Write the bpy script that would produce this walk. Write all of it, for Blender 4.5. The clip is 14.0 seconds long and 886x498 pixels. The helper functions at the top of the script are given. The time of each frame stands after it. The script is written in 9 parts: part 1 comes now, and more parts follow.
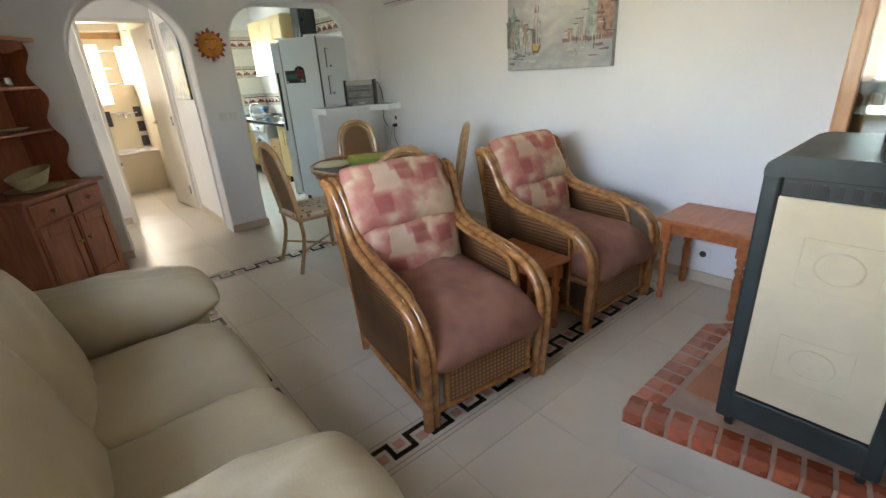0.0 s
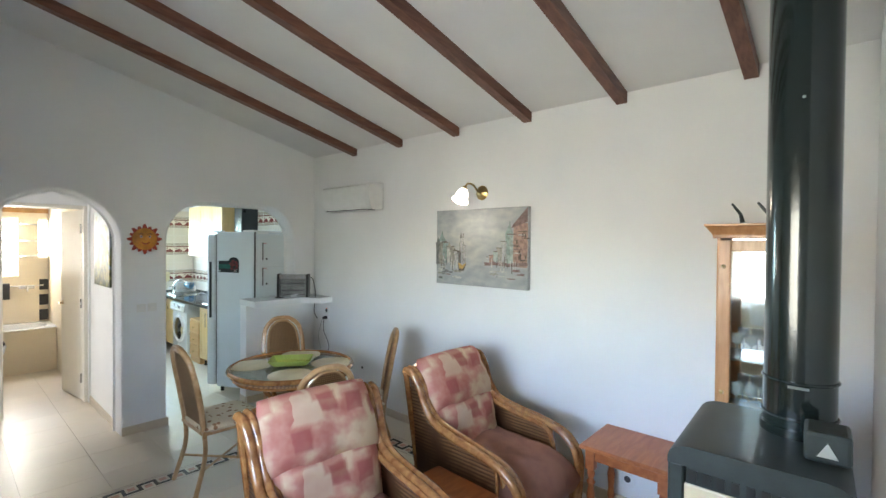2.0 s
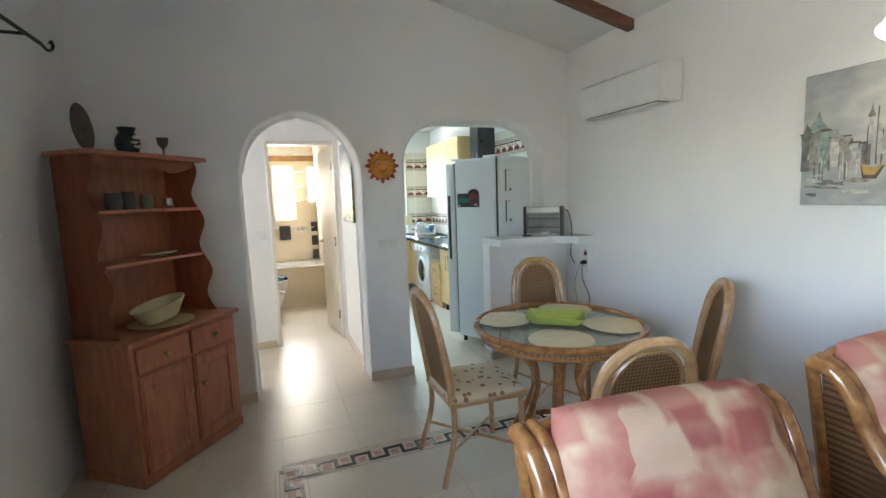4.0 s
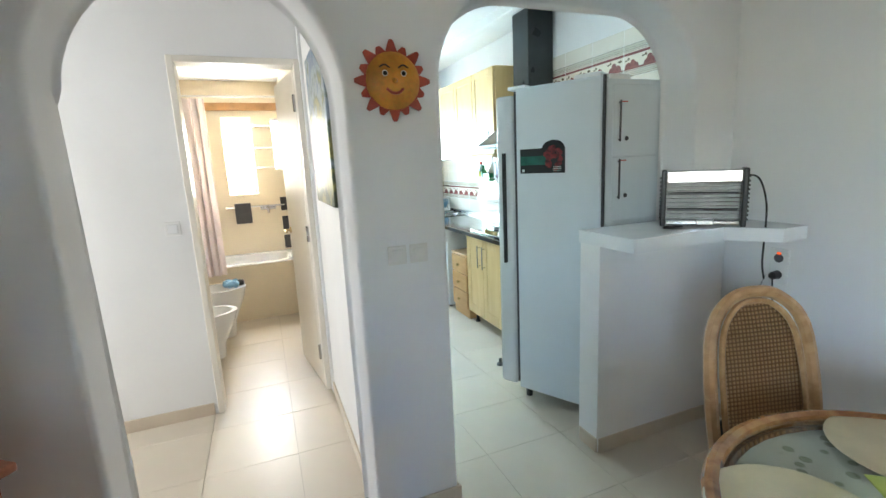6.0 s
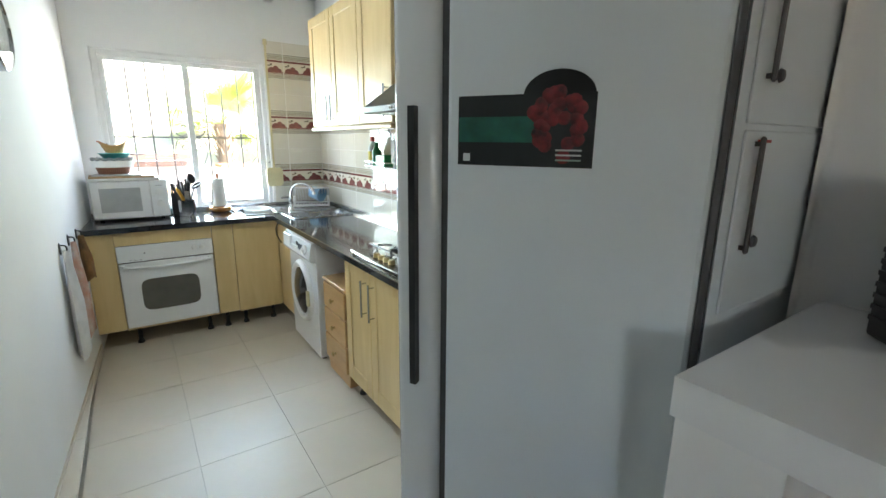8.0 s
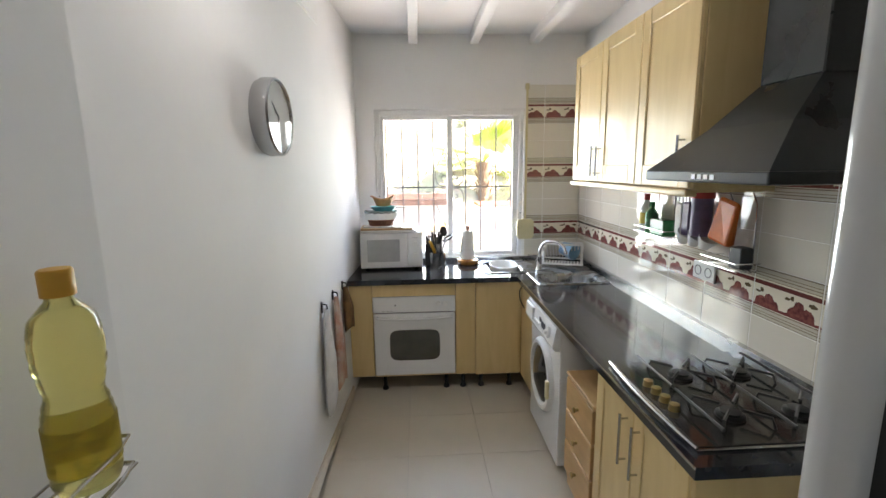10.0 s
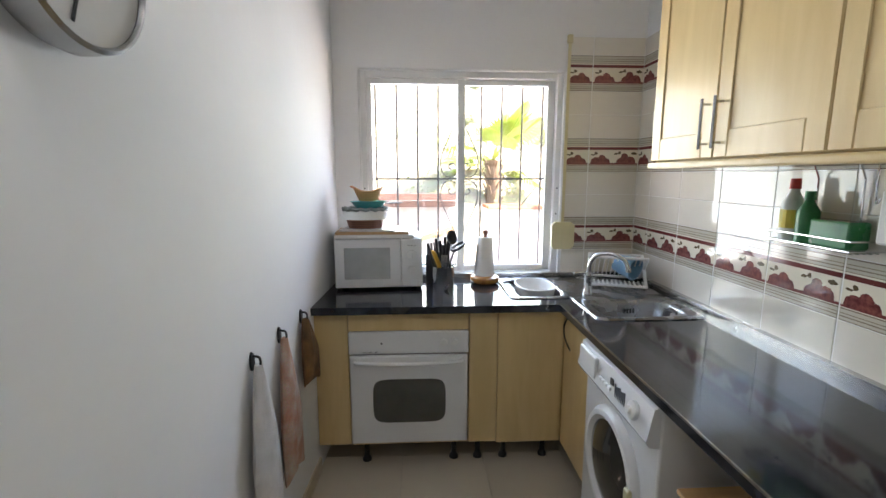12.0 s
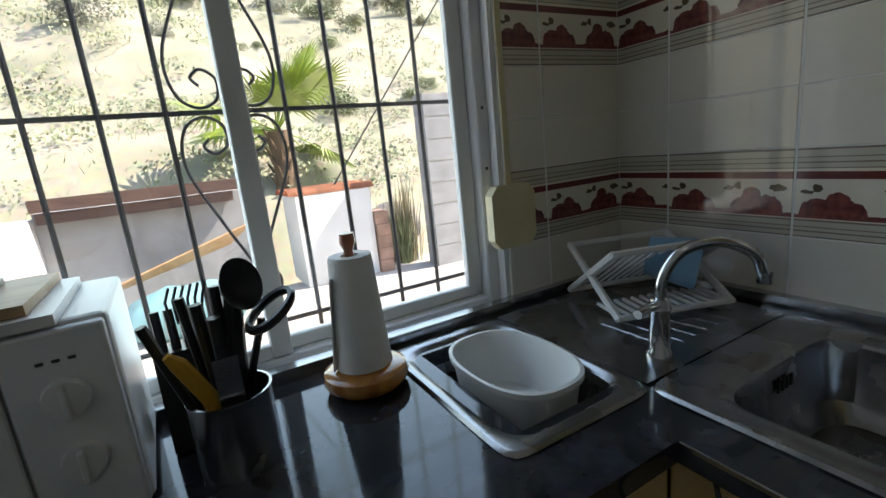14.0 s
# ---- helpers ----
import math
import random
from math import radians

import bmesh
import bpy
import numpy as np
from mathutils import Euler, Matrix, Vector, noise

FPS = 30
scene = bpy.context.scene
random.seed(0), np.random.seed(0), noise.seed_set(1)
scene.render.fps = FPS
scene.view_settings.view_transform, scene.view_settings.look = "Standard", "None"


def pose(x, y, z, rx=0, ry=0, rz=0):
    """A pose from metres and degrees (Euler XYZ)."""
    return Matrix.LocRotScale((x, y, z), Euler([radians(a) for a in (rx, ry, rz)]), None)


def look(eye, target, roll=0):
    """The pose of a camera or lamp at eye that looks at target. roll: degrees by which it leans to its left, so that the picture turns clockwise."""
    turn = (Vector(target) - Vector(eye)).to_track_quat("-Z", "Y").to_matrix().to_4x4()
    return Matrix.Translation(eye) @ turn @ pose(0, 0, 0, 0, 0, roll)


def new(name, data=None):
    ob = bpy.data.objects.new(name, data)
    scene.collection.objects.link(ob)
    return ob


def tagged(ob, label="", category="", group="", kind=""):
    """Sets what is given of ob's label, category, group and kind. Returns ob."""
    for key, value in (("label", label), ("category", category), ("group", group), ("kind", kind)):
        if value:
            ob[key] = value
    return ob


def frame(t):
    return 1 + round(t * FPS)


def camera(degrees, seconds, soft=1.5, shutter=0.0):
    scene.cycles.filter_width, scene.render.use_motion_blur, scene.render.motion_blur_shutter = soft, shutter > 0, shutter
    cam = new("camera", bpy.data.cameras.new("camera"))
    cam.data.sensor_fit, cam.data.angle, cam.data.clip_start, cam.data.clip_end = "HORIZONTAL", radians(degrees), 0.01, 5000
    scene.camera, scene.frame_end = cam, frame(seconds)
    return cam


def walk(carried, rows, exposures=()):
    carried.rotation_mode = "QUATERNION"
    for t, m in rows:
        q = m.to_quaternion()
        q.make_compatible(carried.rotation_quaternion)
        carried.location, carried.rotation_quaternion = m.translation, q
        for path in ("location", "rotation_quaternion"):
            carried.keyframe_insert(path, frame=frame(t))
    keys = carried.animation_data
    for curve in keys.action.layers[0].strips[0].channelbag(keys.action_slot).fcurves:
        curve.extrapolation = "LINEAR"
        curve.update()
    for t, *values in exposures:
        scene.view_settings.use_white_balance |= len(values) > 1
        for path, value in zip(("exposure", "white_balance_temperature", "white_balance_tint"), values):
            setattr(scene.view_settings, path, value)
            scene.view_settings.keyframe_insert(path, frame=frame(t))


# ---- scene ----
cam = camera(88.9, 14.0, soft=1.5, shutter=0.0)
PATH = [
    (0, (0.638, 0.211, 1.419), (1.804, 1.659, 0.682), -3.5),
    (0.5, (0.658, 0.203, 1.506), (1.936, 1.587, 0.835), -1.0),
    (1, (0.668, 0.181, 1.607), (2.078, 1.536, 1.193), 0.2),
    (1.5, (0.665, 0.18, 1.689), (2.156, 1.499, 1.506), 0.3),
    (2, (0.661, 0.213, 1.733), (2.155, 1.543, 1.705), 0.5),
    (2.5, (0.691, 0.32, 1.704), (2.064, 1.775, 1.673), -0.4),
    (3, (0.823, 0.591, 1.603), (1.979, 2.216, 1.458), -1.7),
    (3.5, (0.988, 0.926, 1.542), (1.872, 2.707, 1.331), -1.7),
    (3.7, (1.032, 1.101, 1.494), (1.795, 2.938, 1.284), -1.7),
    (5.8, (1.354, 3.162, 1.468), (1.936, 5.041, 1.108), -2.3),
    (6, (1.442, 3.331, 1.453), (2.161, 5.159, 1.079), -2.8),
    (6.5, (1.628, 3.796, 1.451), (2.78, 5.37, 1.012), -3.8),
    (7, (1.856, 4.177, 1.439), (3.148, 5.63, 0.973), -3.3),
    (7.5, (2.053, 4.522, 1.429), (3.38, 5.943, 0.96), -2.7),
    (8, (2.254, 4.799, 1.417), (3.352, 6.406, 0.955), 0.5),
    (8.5, (2.367, 5.039, 1.42), (2.935, 6.892, 0.924), 1.0),
    (9, (2.39, 5.253, 1.446), (2.666, 7.17, 0.945), -0.3),
    (9.2, (2.393, 5.306, 1.487), (2.574, 7.237, 0.997), -1.5),
    (11.3, (2.507, 5.714, 1.656), (2.586, 7.706, 1.498), -0.4),
    (11.5, (2.506, 5.903, 1.602), (2.582, 7.885, 1.344), -0.2),
    (12, (2.45, 6.402, 1.462), (2.556, 8.373, 1.138), 0.0),
    (12.5, (2.45, 6.86, 1.39), (2.705, 8.819, 1.078), -1.6),
    (13, (2.445, 7.335, 1.349), (2.824, 9.272, 1.028), -1.7),
    (13.5, (2.473, 7.792, 1.318), (3.121, 9.655, 0.985), -2.1),
    (14, (2.586, 8.177, 1.283), (3.527, 9.889, 0.853), -5.9),
]

EXPOSURES = [(0.0, 5.1, 7050, 12), (0.5, 5.05, 6750, 10), (1.0, 5.15, 6350, 9), (1.5, 5.3, 6200, 9), (2.5, 5.4, 6300, 10), (3.5, 5.35, 6350, 10), (6.0, 5.5, 6150, 8), (6.5, 5.3, 6450, 12), (7.0, 5.1, 6650, 13), (7.5, 5.12, 6350, 15), (8.0, 4.7, 6800, 17), (8.5, 4.4, 7350, 27), (9.0, 4.4, 7350, 28), (11.3, 3.9, 7250, 29), (12.0, 3.9, 7050, 29), (12.5, 3.8, 6950, 24), (13.0, 3.55, 6900, 18), (13.5, 3.05, 6950, 17), (14.0, 1.8, 6750, 18)]
walk(cam, [(t, look(eye, target, roll)) for t, eye, target, roll in PATH], EXPOSURES)

# ---- world, sun, large lights ----
world = bpy.data.worlds.new("world")
scene.world = world
world.use_nodes = True
wn = world.node_tree
sky = wn.nodes.new("ShaderNodeTexSky")
sky.sky_type = "NISHITA"
sky.sun_disc = False
SUN_DIR = Vector((0.66, -0.16, 0.73)).normalized()
sky.sun_elevation = math.asin(SUN_DIR.z)
sky.sun_rotation = math.atan2(SUN_DIR.x, SUN_DIR.y)
wn.links.new(sky.outputs["Color"], wn.nodes["Background"].inputs["Color"])
wn.nodes["Background"].inputs["Strength"].default_value = 0.15


def lamp(name, kind, m, power, colour, **values):
    data = bpy.data.lights.new(name, kind)
    data.energy, data.color = power, colour
    for key, value in values.items():
        if key == "size":
            data.size = value
        elif key == "size_y":
            data.shape, data.size_y = "RECTANGLE", value
        elif key == "spread":
            data.spread = value
        elif key == "angle":
            data.angle = value
        elif key == "radius":
            data.shadow_soft_size = value
    ob = new(name, data)
    ob.matrix_world = m
    return ob


lamp("sun", "SUN", look(SUN_DIR * 30, (0, 0, 0)), 4.2, (1.0, 0.95, 0.87), angle=radians(0.5))
lamp("kitchen_window_light", "AREA", look((2.72, 9.30, 1.45), (2.72, 6.0, 1.3)), 1.5, (0.64, 0.91, 1.0), size=1.14, size_y=1.1, spread=radians(128))
# sky light in the window openings of the living room and the bathroom
lamp("living_window_light", "AREA", look((-0.10, 1.27, 1.55), (3.0, 1.6, 1.25)), 0.34, (1.0, 0.92, 0.80), size=1.28, size_y=0.98, spread=radians(125))
# added fill lamp before the closed south wall, which has no door
lamp("south_fill_light", "AREA", look((0.7, -1.24, 1.2), (1.6, 3.5, 1.5)), 0.14, (1.0, 0.92, 0.80), size=1.5, size_y=2.0)
lamp("bath_window_light", "AREA", look((1.275, 8.84, 1.625), (1.275, 6.0, 1.2)), 1.25, (1.0, 0.93, 0.80), size=0.27, size_y=0.78)
# unseen fill lamp that brightens the hall; its end wall has no window
lamp("hall_fill_light", "AREA", look((-1.44, 5.7, 1.5), (1.0, 5.75, 1.2)), 1.0, (1.0, 0.97, 0.92), size=0.8, size_y=1.2)
lamp("wall_lamp_bulb", "POINT", pose(3.415, 2.475, 2.06), 0.14, (1.0, 0.86, 0.66), radius=0.03)
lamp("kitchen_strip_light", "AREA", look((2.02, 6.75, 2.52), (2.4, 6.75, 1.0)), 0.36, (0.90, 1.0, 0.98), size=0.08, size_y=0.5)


# ---- materials ----
def material(name, colour, rough=0.6, metal=0.0, vary=0.12, scale=6.0, fine=90.0, bump=0.08, tint=None, spec=0.5, coat=0.0, random_=0.0):
    """Principled surface with a coarse stain and a fine grain."""
    m = bpy.data.materials.new(name)
    m.use_nodes = True
    t = m.node_tree
    b = t.nodes["Principled BSDF"]
    b.inputs["Metallic"].default_value = metal
    b.inputs["Specular IOR Level"].default_value = spec
    b.inputs["Coat Weight"].default_value = coat
    co = t.nodes.new("ShaderNodeTexCoord")
    big = t.nodes.new("ShaderNodeTexNoise")
    big.inputs["Scale"].default_value, big.inputs["Detail"].default_value = scale, 5
    small = t.nodes.new("ShaderNodeTexNoise")
    small.inputs["Scale"].default_value, small.inputs["Detail"].default_value = fine, 3
    for n in (big, small):
        t.links.new(co.outputs["Object"], n.inputs["Vector"])
    mix = t.nodes.new("ShaderNodeMix")
    mix.data_type = "RGBA"
    dark = tint or tuple(c * (1 - 2.2 * vary) for c in colour)
    mix.inputs["A"].default_value = (*dark, 1)
    mix.inputs["B"].default_value = (*colour, 1)
    ramp = t.nodes.new("ShaderNodeMapRange")
    ramp.inputs["From Min"].default_value, ramp.inputs["From Max"].default_value = 0.3, 0.62
    t.links.new(big.outputs["Fac"], ramp.inputs["Value"])
    t.links.new(ramp.outputs["Result"], mix.inputs["Factor"])
    grain = t.nodes.new("ShaderNodeMix")
    grain.data_type, grain.blend_type = "RGBA", "MULTIPLY"
    grain.inputs["Factor"].default_value = min(1.0, vary * 1.5)
    t.links.new(mix.outputs["Result"], grain.inputs["A"])
    t.links.new(small.outputs["Color"], grain.inputs["B"])
    out = grain.outputs["Result"]
    if random_:
        info = t.nodes.new("ShaderNodeObjectInfo")
        hsv = t.nodes.new("ShaderNodeHueSaturation")
        r = t.nodes.new("ShaderNodeMapRange")
        r.inputs["To Min"].default_value, r.inputs["To Max"].default_value = 1 - random_, 1 + random_
        t.links.new(info.outputs["Random"], r.inputs["Value"])
        t.links.new(r.outputs["Result"], hsv.inputs["Value"])
        t.links.new(out, hsv.inputs["Color"])
        out = hsv.outputs["Color"]
    t.links.new(out, b.inputs["Base Color"])
    rr = t.nodes.new("ShaderNodeMapRange")
    rr.inputs["To Min"].default_value, rr.inputs["To Max"].default_value = max(0.02, rough - 0.08), min(1, rough + 0.08)
    t.links.new(big.outputs["Fac"], rr.inputs["Value"])
    t.links.new(rr.outputs["Result"], b.inputs["Roughness"])
    if bump:
        bp = t.nodes.new("ShaderNodeBump")
        bp.inputs["Strength"].default_value, bp.inputs["Distance"].default_value = bump, 0.004
        t.links.new(small.outputs["Fac"], bp.inputs["Height"])
        t.links.new(bp.outputs["Normal"], b.inputs["Normal"])
    return m


def wood(name, light, dark, rough=0.35, scale=4.0, stretch=(1, 8, 8), coat=0.2):
    m = material(name, light, rough, 0, 0.08, 3, 120, 0.05, None, 0.5, coat)
    t = m.node_tree
    b = t.nodes["Principled BSDF"]
    co = t.nodes["Texture Coordinate"]
    mp = t.nodes.new("ShaderNodeMapping")
    mp.inputs["Scale"].default_value = stretch
    n = t.nodes.new("ShaderNodeTexNoise")
    n.inputs["Scale"].default_value, n.inputs["Detail"].default_value, n.inputs["Distortion"].default_value = scale, 6, 0.6
    t.links.new(co.outputs["Object"], mp.inputs["Vector"])
    t.links.new(mp.outputs["Vector"], n.inputs["Vector"])
    r = t.nodes.new("ShaderNodeValToRGB")
    r.color_ramp.elements[0].position, r.color_ramp.elements[1].position = 0.35, 0.65
    r.color_ramp.elements[0].color, r.color_ramp.elements[1].color = (*dark, 1), (*light, 1)
    t.links.new(n.outputs["Fac"], r.inputs["Fac"])
    t.links.new(r.outputs["Color"], b.inputs["Base Color"])
    return m


def glass(name, colour=(1, 1, 1), rough=0.0):
    m = bpy.data.materials.new(name)
    m.use_nodes = True
    t = m.node_tree
    t.nodes.remove(t.nodes["Principled BSDF"])
    tr = t.nodes.new("ShaderNodeBsdfTransparent")
    tr.inputs["Color"].default_value = (*colour, 1)
    gl = t.nodes.new("ShaderNodeBsdfGlossy")
    gl.inputs["Roughness"].default_value = rough
    lw = t.nodes.new("ShaderNodeLayerWeight")
    lw.inputs["Blend"].default_value = 0.5
    pw = t.nodes.new("ShaderNodeMath")
    pw.operation, pw.inputs[1].default_value = "POWER", 5.0
    t.links.new(lw.outputs["Facing"], pw.inputs[0])
    fr = t.nodes.new("ShaderNodeMath")
    fr.operation, fr.inputs[1].default_value, fr.inputs[2].default_value = "MULTIPLY_ADD", 0.8, 0.04
    t.links.new(pw.outputs[0], fr.inputs[0])
    mx = t.nodes.new("ShaderNodeMixShader")
    t.links.new(fr.outputs[0], mx.inputs["Fac"])
    t.links.new(tr.outputs["BSDF"], mx.inputs[1])
    t.links.new(gl.outputs["BSDF"], mx.inputs[2])
    t.links.new(mx.outputs["Shader"], t.nodes["Material Output"].inputs["Surface"])
    return m


def glow(name, colour, strength):
    m = bpy.data.materials.new(name)
    m.use_nodes = True
    b = m.node_tree.nodes["Principled BSDF"]
    b.inputs["Base Color"].default_value = (*colour, 1)
    b.inputs["Emission Color"].default_value = (*colour, 1)
    b.inputs["Emission Strength"].default_value = strength
    return m


PLASTER = material("white_plaster", (0.80, 0.80, 0.80), 0.85, 0, 0.025, 1.6, 40, 0.12)
WARM_WALL = material("cream_wall_tile", (0.80, 0.71, 0.55), 0.35, 0, 0.05, 2.0, 60, 0.05)
CEILING = material("ceiling_paint", (0.78, 0.78, 0.77), 0.9, 0, 0.03, 2.0, 60, 0.1)
BEAM = wood("brown_beam_wood", (0.20, 0.085, 0.05), (0.12, 0.045, 0.028), 0.5, 3, (1.5, 12, 12))
FLOOR = material("cream_floor_tile", (0.62, 0.55, 0.45), 0.40, 0, 0.05, 1.5, 14, 0.02, None, 0.4, 0.04, 0.025)
FLOOR.node_tree.nodes["Principled BSDF"].inputs["Coat Roughness"].default_value = 0.22
GROUT = material("grout", (0.50, 0.45, 0.37), 0.9, 0, 0.1, 8, 120, 0.2)
BASE = material("baseboard_tile", (0.60, 0.51, 0.40), 0.3, 0, 0.05, 3, 40, 0.03)
BLACKTILE = material("black_mosaic", (0.025, 0.022, 0.022), 0.25, 0, 0.2, 30, 200, 0.1)
PINKTILE = material("pink_mosaic", (0.55, 0.30, 0.22), 0.3, 0, 0.15, 20, 100, 0.1)
LINETILE = material("border_line", (0.45, 0.36, 0.27), 0.35, 0, 0.15, 20, 100, 0.1)
PINE = wood("red_pine", (0.48, 0.180, 0.095), (0.36, 0.125, 0.062), 0.32, 4, (6, 6, 1.2), 0.3)
PINE2 = wood("orange_pine", (0.46, 0.155, 0.05), (0.35, 0.105, 0.034), 0.36, 4, (1.2, 7, 7), 0.12)
OAK = wood("light_oak", (0.55, 0.29, 0.13), (0.44, 0.21, 0.085), 0.4, 4, (8, 8, 1), 0.2)
RATTAN = wood("lacquered_rattan", (0.40, 0.19, 0.065), (0.24, 0.095, 0.03), 0.22, 7, (3, 3, 3), 0.6)
PALECANE = wood("pale_cane", (0.50, 0.31, 0.15), (0.38, 0.21, 0.09), 0.3, 7, (3, 3, 3), 0.4)
STEEL = material("brushed_steel", (0.55, 0.55, 0.55), 0.25, 1.0, 0.08, 8, 200, 0.05)
CHROME = material("chrome", (0.72, 0.72, 0.73), 0.08, 1.0, 0.03, 8, 100, 0.0)
BRASS = material("aged_brass", (0.55, 0.40, 0.18), 0.3, 1.0, 0.15, 20, 100, 0.05)
IRON = material("dark_green_iron", (0.028, 0.038, 0.038), 0.45, 0.2, 0.2, 10, 160, 0.15)
PIPE = material("enamel_flue", (0.012, 0.020, 0.020), 0.18, 0.0, 0.15, 4, 60, 0.02, None, 0.6, 0.3)
BLACK = material("black_plastic", (0.012, 0.012, 0.013), 0.35, 0, 0.2, 20, 120, 0.05)
DARKGREY = material("dark_grey_plastic", (0.06, 0.06, 0.065), 0.4, 0, 0.15, 20, 120, 0.05)
WHITEPL = material("white_plastic", (0.78, 0.78, 0.77), 0.35, 0, 0.03, 10, 60, 0.02)
ENAMEL = material("white_enamel", (0.80, 0.81, 0.82), 0.22, 0, 0.02, 3, 40, 0.01, None, 0.5, 0.2)
FRIDGE = material("fridge_enamel", (0.66, 0.71, 0.74), 0.42, 0, 0.02, 3, 160, 0.05)
FRIDGEDOOR = material("fridge_gloss_door", (0.62, 0.64, 0.65), 0.16, 0, 0.02, 3, 60, 0.0, None, 0.5, 0.5)
CREAMTILE = material("stove_ceramic", (0.58, 0.48, 0.33), 0.35, 0, 0.06, 6, 60, 0.06)
LEATHER = material("cream_leather", (0.54, 0.45, 0.30), 0.38, 0, 0.06, 5, 130, 0.22, None, 0.45)
MAUVE = material("mauve_fabric", (0.35, 0.160, 0.110), 0.85, 0, 0.15, 9, 240, 0.35)
KITCHEN = wood("yellow_beech_front", (0.72, 0.53, 0.26), (0.66, 0.47, 0.22), 0.38, 3, (5, 5, 0.8), 0.15)
DRAWER = wood("beech_drawer", (0.62, 0.38, 0.17), (0.54, 0.31, 0.13), 0.4, 3, (5, 1, 5), 0.1)
WORKTOP = material("black_stone_worktop", (0.014, 0.016, 0.021), 0.08, 0, 0.3, 14, 60, 0.02, (0.045, 0.05, 0.062), 0.5, 0.1)
GLASS = glass("clear_glass", (0.96, 0.98, 0.97))
DARKGLASS = material("dark_oven_glass", (0.045, 0.04, 0.035), 0.08, 0, 0.1, 4, 20, 0.0, None, 0.6)
PAPER = material("white_paper", (0.82, 0.82, 0.80), 0.9, 0, 0.03, 20, 160, 0.2)
TERRACOTTA = material("terracotta", (0.50, 0.21, 0.11), 0.75, 0, 0.15, 6, 60, 0.2, None, 0.4, 0, 0.15)
BRICK = material("glazed_red_brick", (0.42, 0.10, 0.045), 0.28, 0, 0.18, 12, 80, 0.15, None, 0.5, 0.25, 0.2)
MORTAR = material("pale_mortar", (0.46, 0.31, 0.23), 0.9, 0, 0.12, 14, 90, 0.3)


# ---- mesh helpers ----
def part(name, bm, mat, parent=None, label="", smooth=False, m=None):
    me = bpy.data.meshes.new(name)
    bmesh.ops.recalc_face_normals(bm, faces=bm.faces)
    if smooth:
        for f in bm.faces:
            f.smooth = True
        for e in bm.edges:
            if len(e.link_faces) == 2 and e.calc_face_angle(0) > 0.7:
                e.smooth = False
    bm.to_mesh(me)
    bm.free()
    me.materials.append(mat)
    ob = new(name, me)
    if parent is not None:
        ob.parent = parent
    if m is not None:
        ob.matrix_basis = m
    if label:
        ob["label"] = label
    return ob


def thing(name, m, label, category, group="", kind=""):
    ob = new(name)
    ob.empty_display_size = 0.1
    ob.matrix_basis = m
    return tagged(ob, label, category, group, kind)


def box(bm, x0, x1, y0, y1, z0, z1, bevel=0.0, seg=2, m=None):
    vs = [bm.verts.new((x, y, z)) for x in (x0, x1) for y in (y0, y1) for z in (z0, z1)]
    fs = [bm.faces.new([vs[i] for i in q]) for q in ((0, 1, 3, 2), (4, 6, 7, 5), (0, 4, 5, 1), (2, 3, 7, 6), (0, 2, 6, 4), (1, 5, 7, 3))]
    if bevel:
        es = {e for f in fs for e in f.edges}
        r = bmesh.ops.bevel(bm, geom=list(es), offset=bevel, segments=seg, profile=0.5, affect="EDGES")
        vs = list({v for f in r["faces"] for v in f.verts} | {v for v in vs if v.is_valid})
    if m is not None:
        bmesh.ops.transform(bm, matrix=m, verts=[v for v in vs if v.is_valid])
    return bm


def bx(x0, x1, y0, y1, z0, z1, bevel=0.0, seg=2):
    return box(bmesh.new(), x0, x1, y0, y1, z0, z1, bevel, seg)


def curve_pts(pts, n=6):
    """Smooth points through the given ones."""
    p = [Vector(q) for q in pts]
    p = [p[0] * 2 - p[1]] + p + [p[-1] * 2 - p[-2]]
    out = []
    for i in range(1, len(p) - 2):
        a, b, c, d = p[i - 1:i + 3]
        for k in range(n):
            t = k / n
            out.append(0.5 * ((2 * b) + (c - a) * t + (2 * a - 5 * b + 4 * c - d) * t * t + (3 * b - a - 3 * c + d) * t ** 3))
    out.append(p[-2])
    return out


def tube(bm, pts, r, sides=8, smooth=0, closed=False):
    p = curve_pts(pts, smooth) if smooth else [Vector(q) for q in pts]
    rings, last = [], None
    for i, c in enumerate(p):
        if closed:
            d = p[(i + 1) % len(p)] - p[i - 1]
        else:
            d = p[min(i + 1, len(p) - 1)] - p[max(i - 1, 0)]
        d = d.normalized() if d.length > 1e-9 else Vector((0, 0, 1))
        if last is None:
            u = d.orthogonal().normalized()
        else:
            u = last - d * last.dot(d)
            u = u.normalized() if u.length > 1e-6 else d.orthogonal().normalized()
        last = u
        w = d.cross(u)
        rr = r[i] if isinstance(r, (list, tuple)) else r
        rings.append([bm.verts.new(c + (u * math.cos(a) + w * math.sin(a)) * rr) for a in (2 * math.pi * k / sides for k in range(sides))])
    n = len(rings)
    for i in range(n if closed else n - 1):
        a, b = rings[i], rings[(i + 1) % n]
        for k in range(sides):
            bm.faces.new((a[k], a[(k + 1) % sides], b[(k + 1) % sides], b[k]))
    if not closed:
        bm.faces.new(rings[0][::-1])
        bm.faces.new(rings[-1])
    return bm


def tb(pts, r, sides=8, smooth=0, closed=False):
    return tube(bmesh.new(), pts, r, sides, smooth, closed)


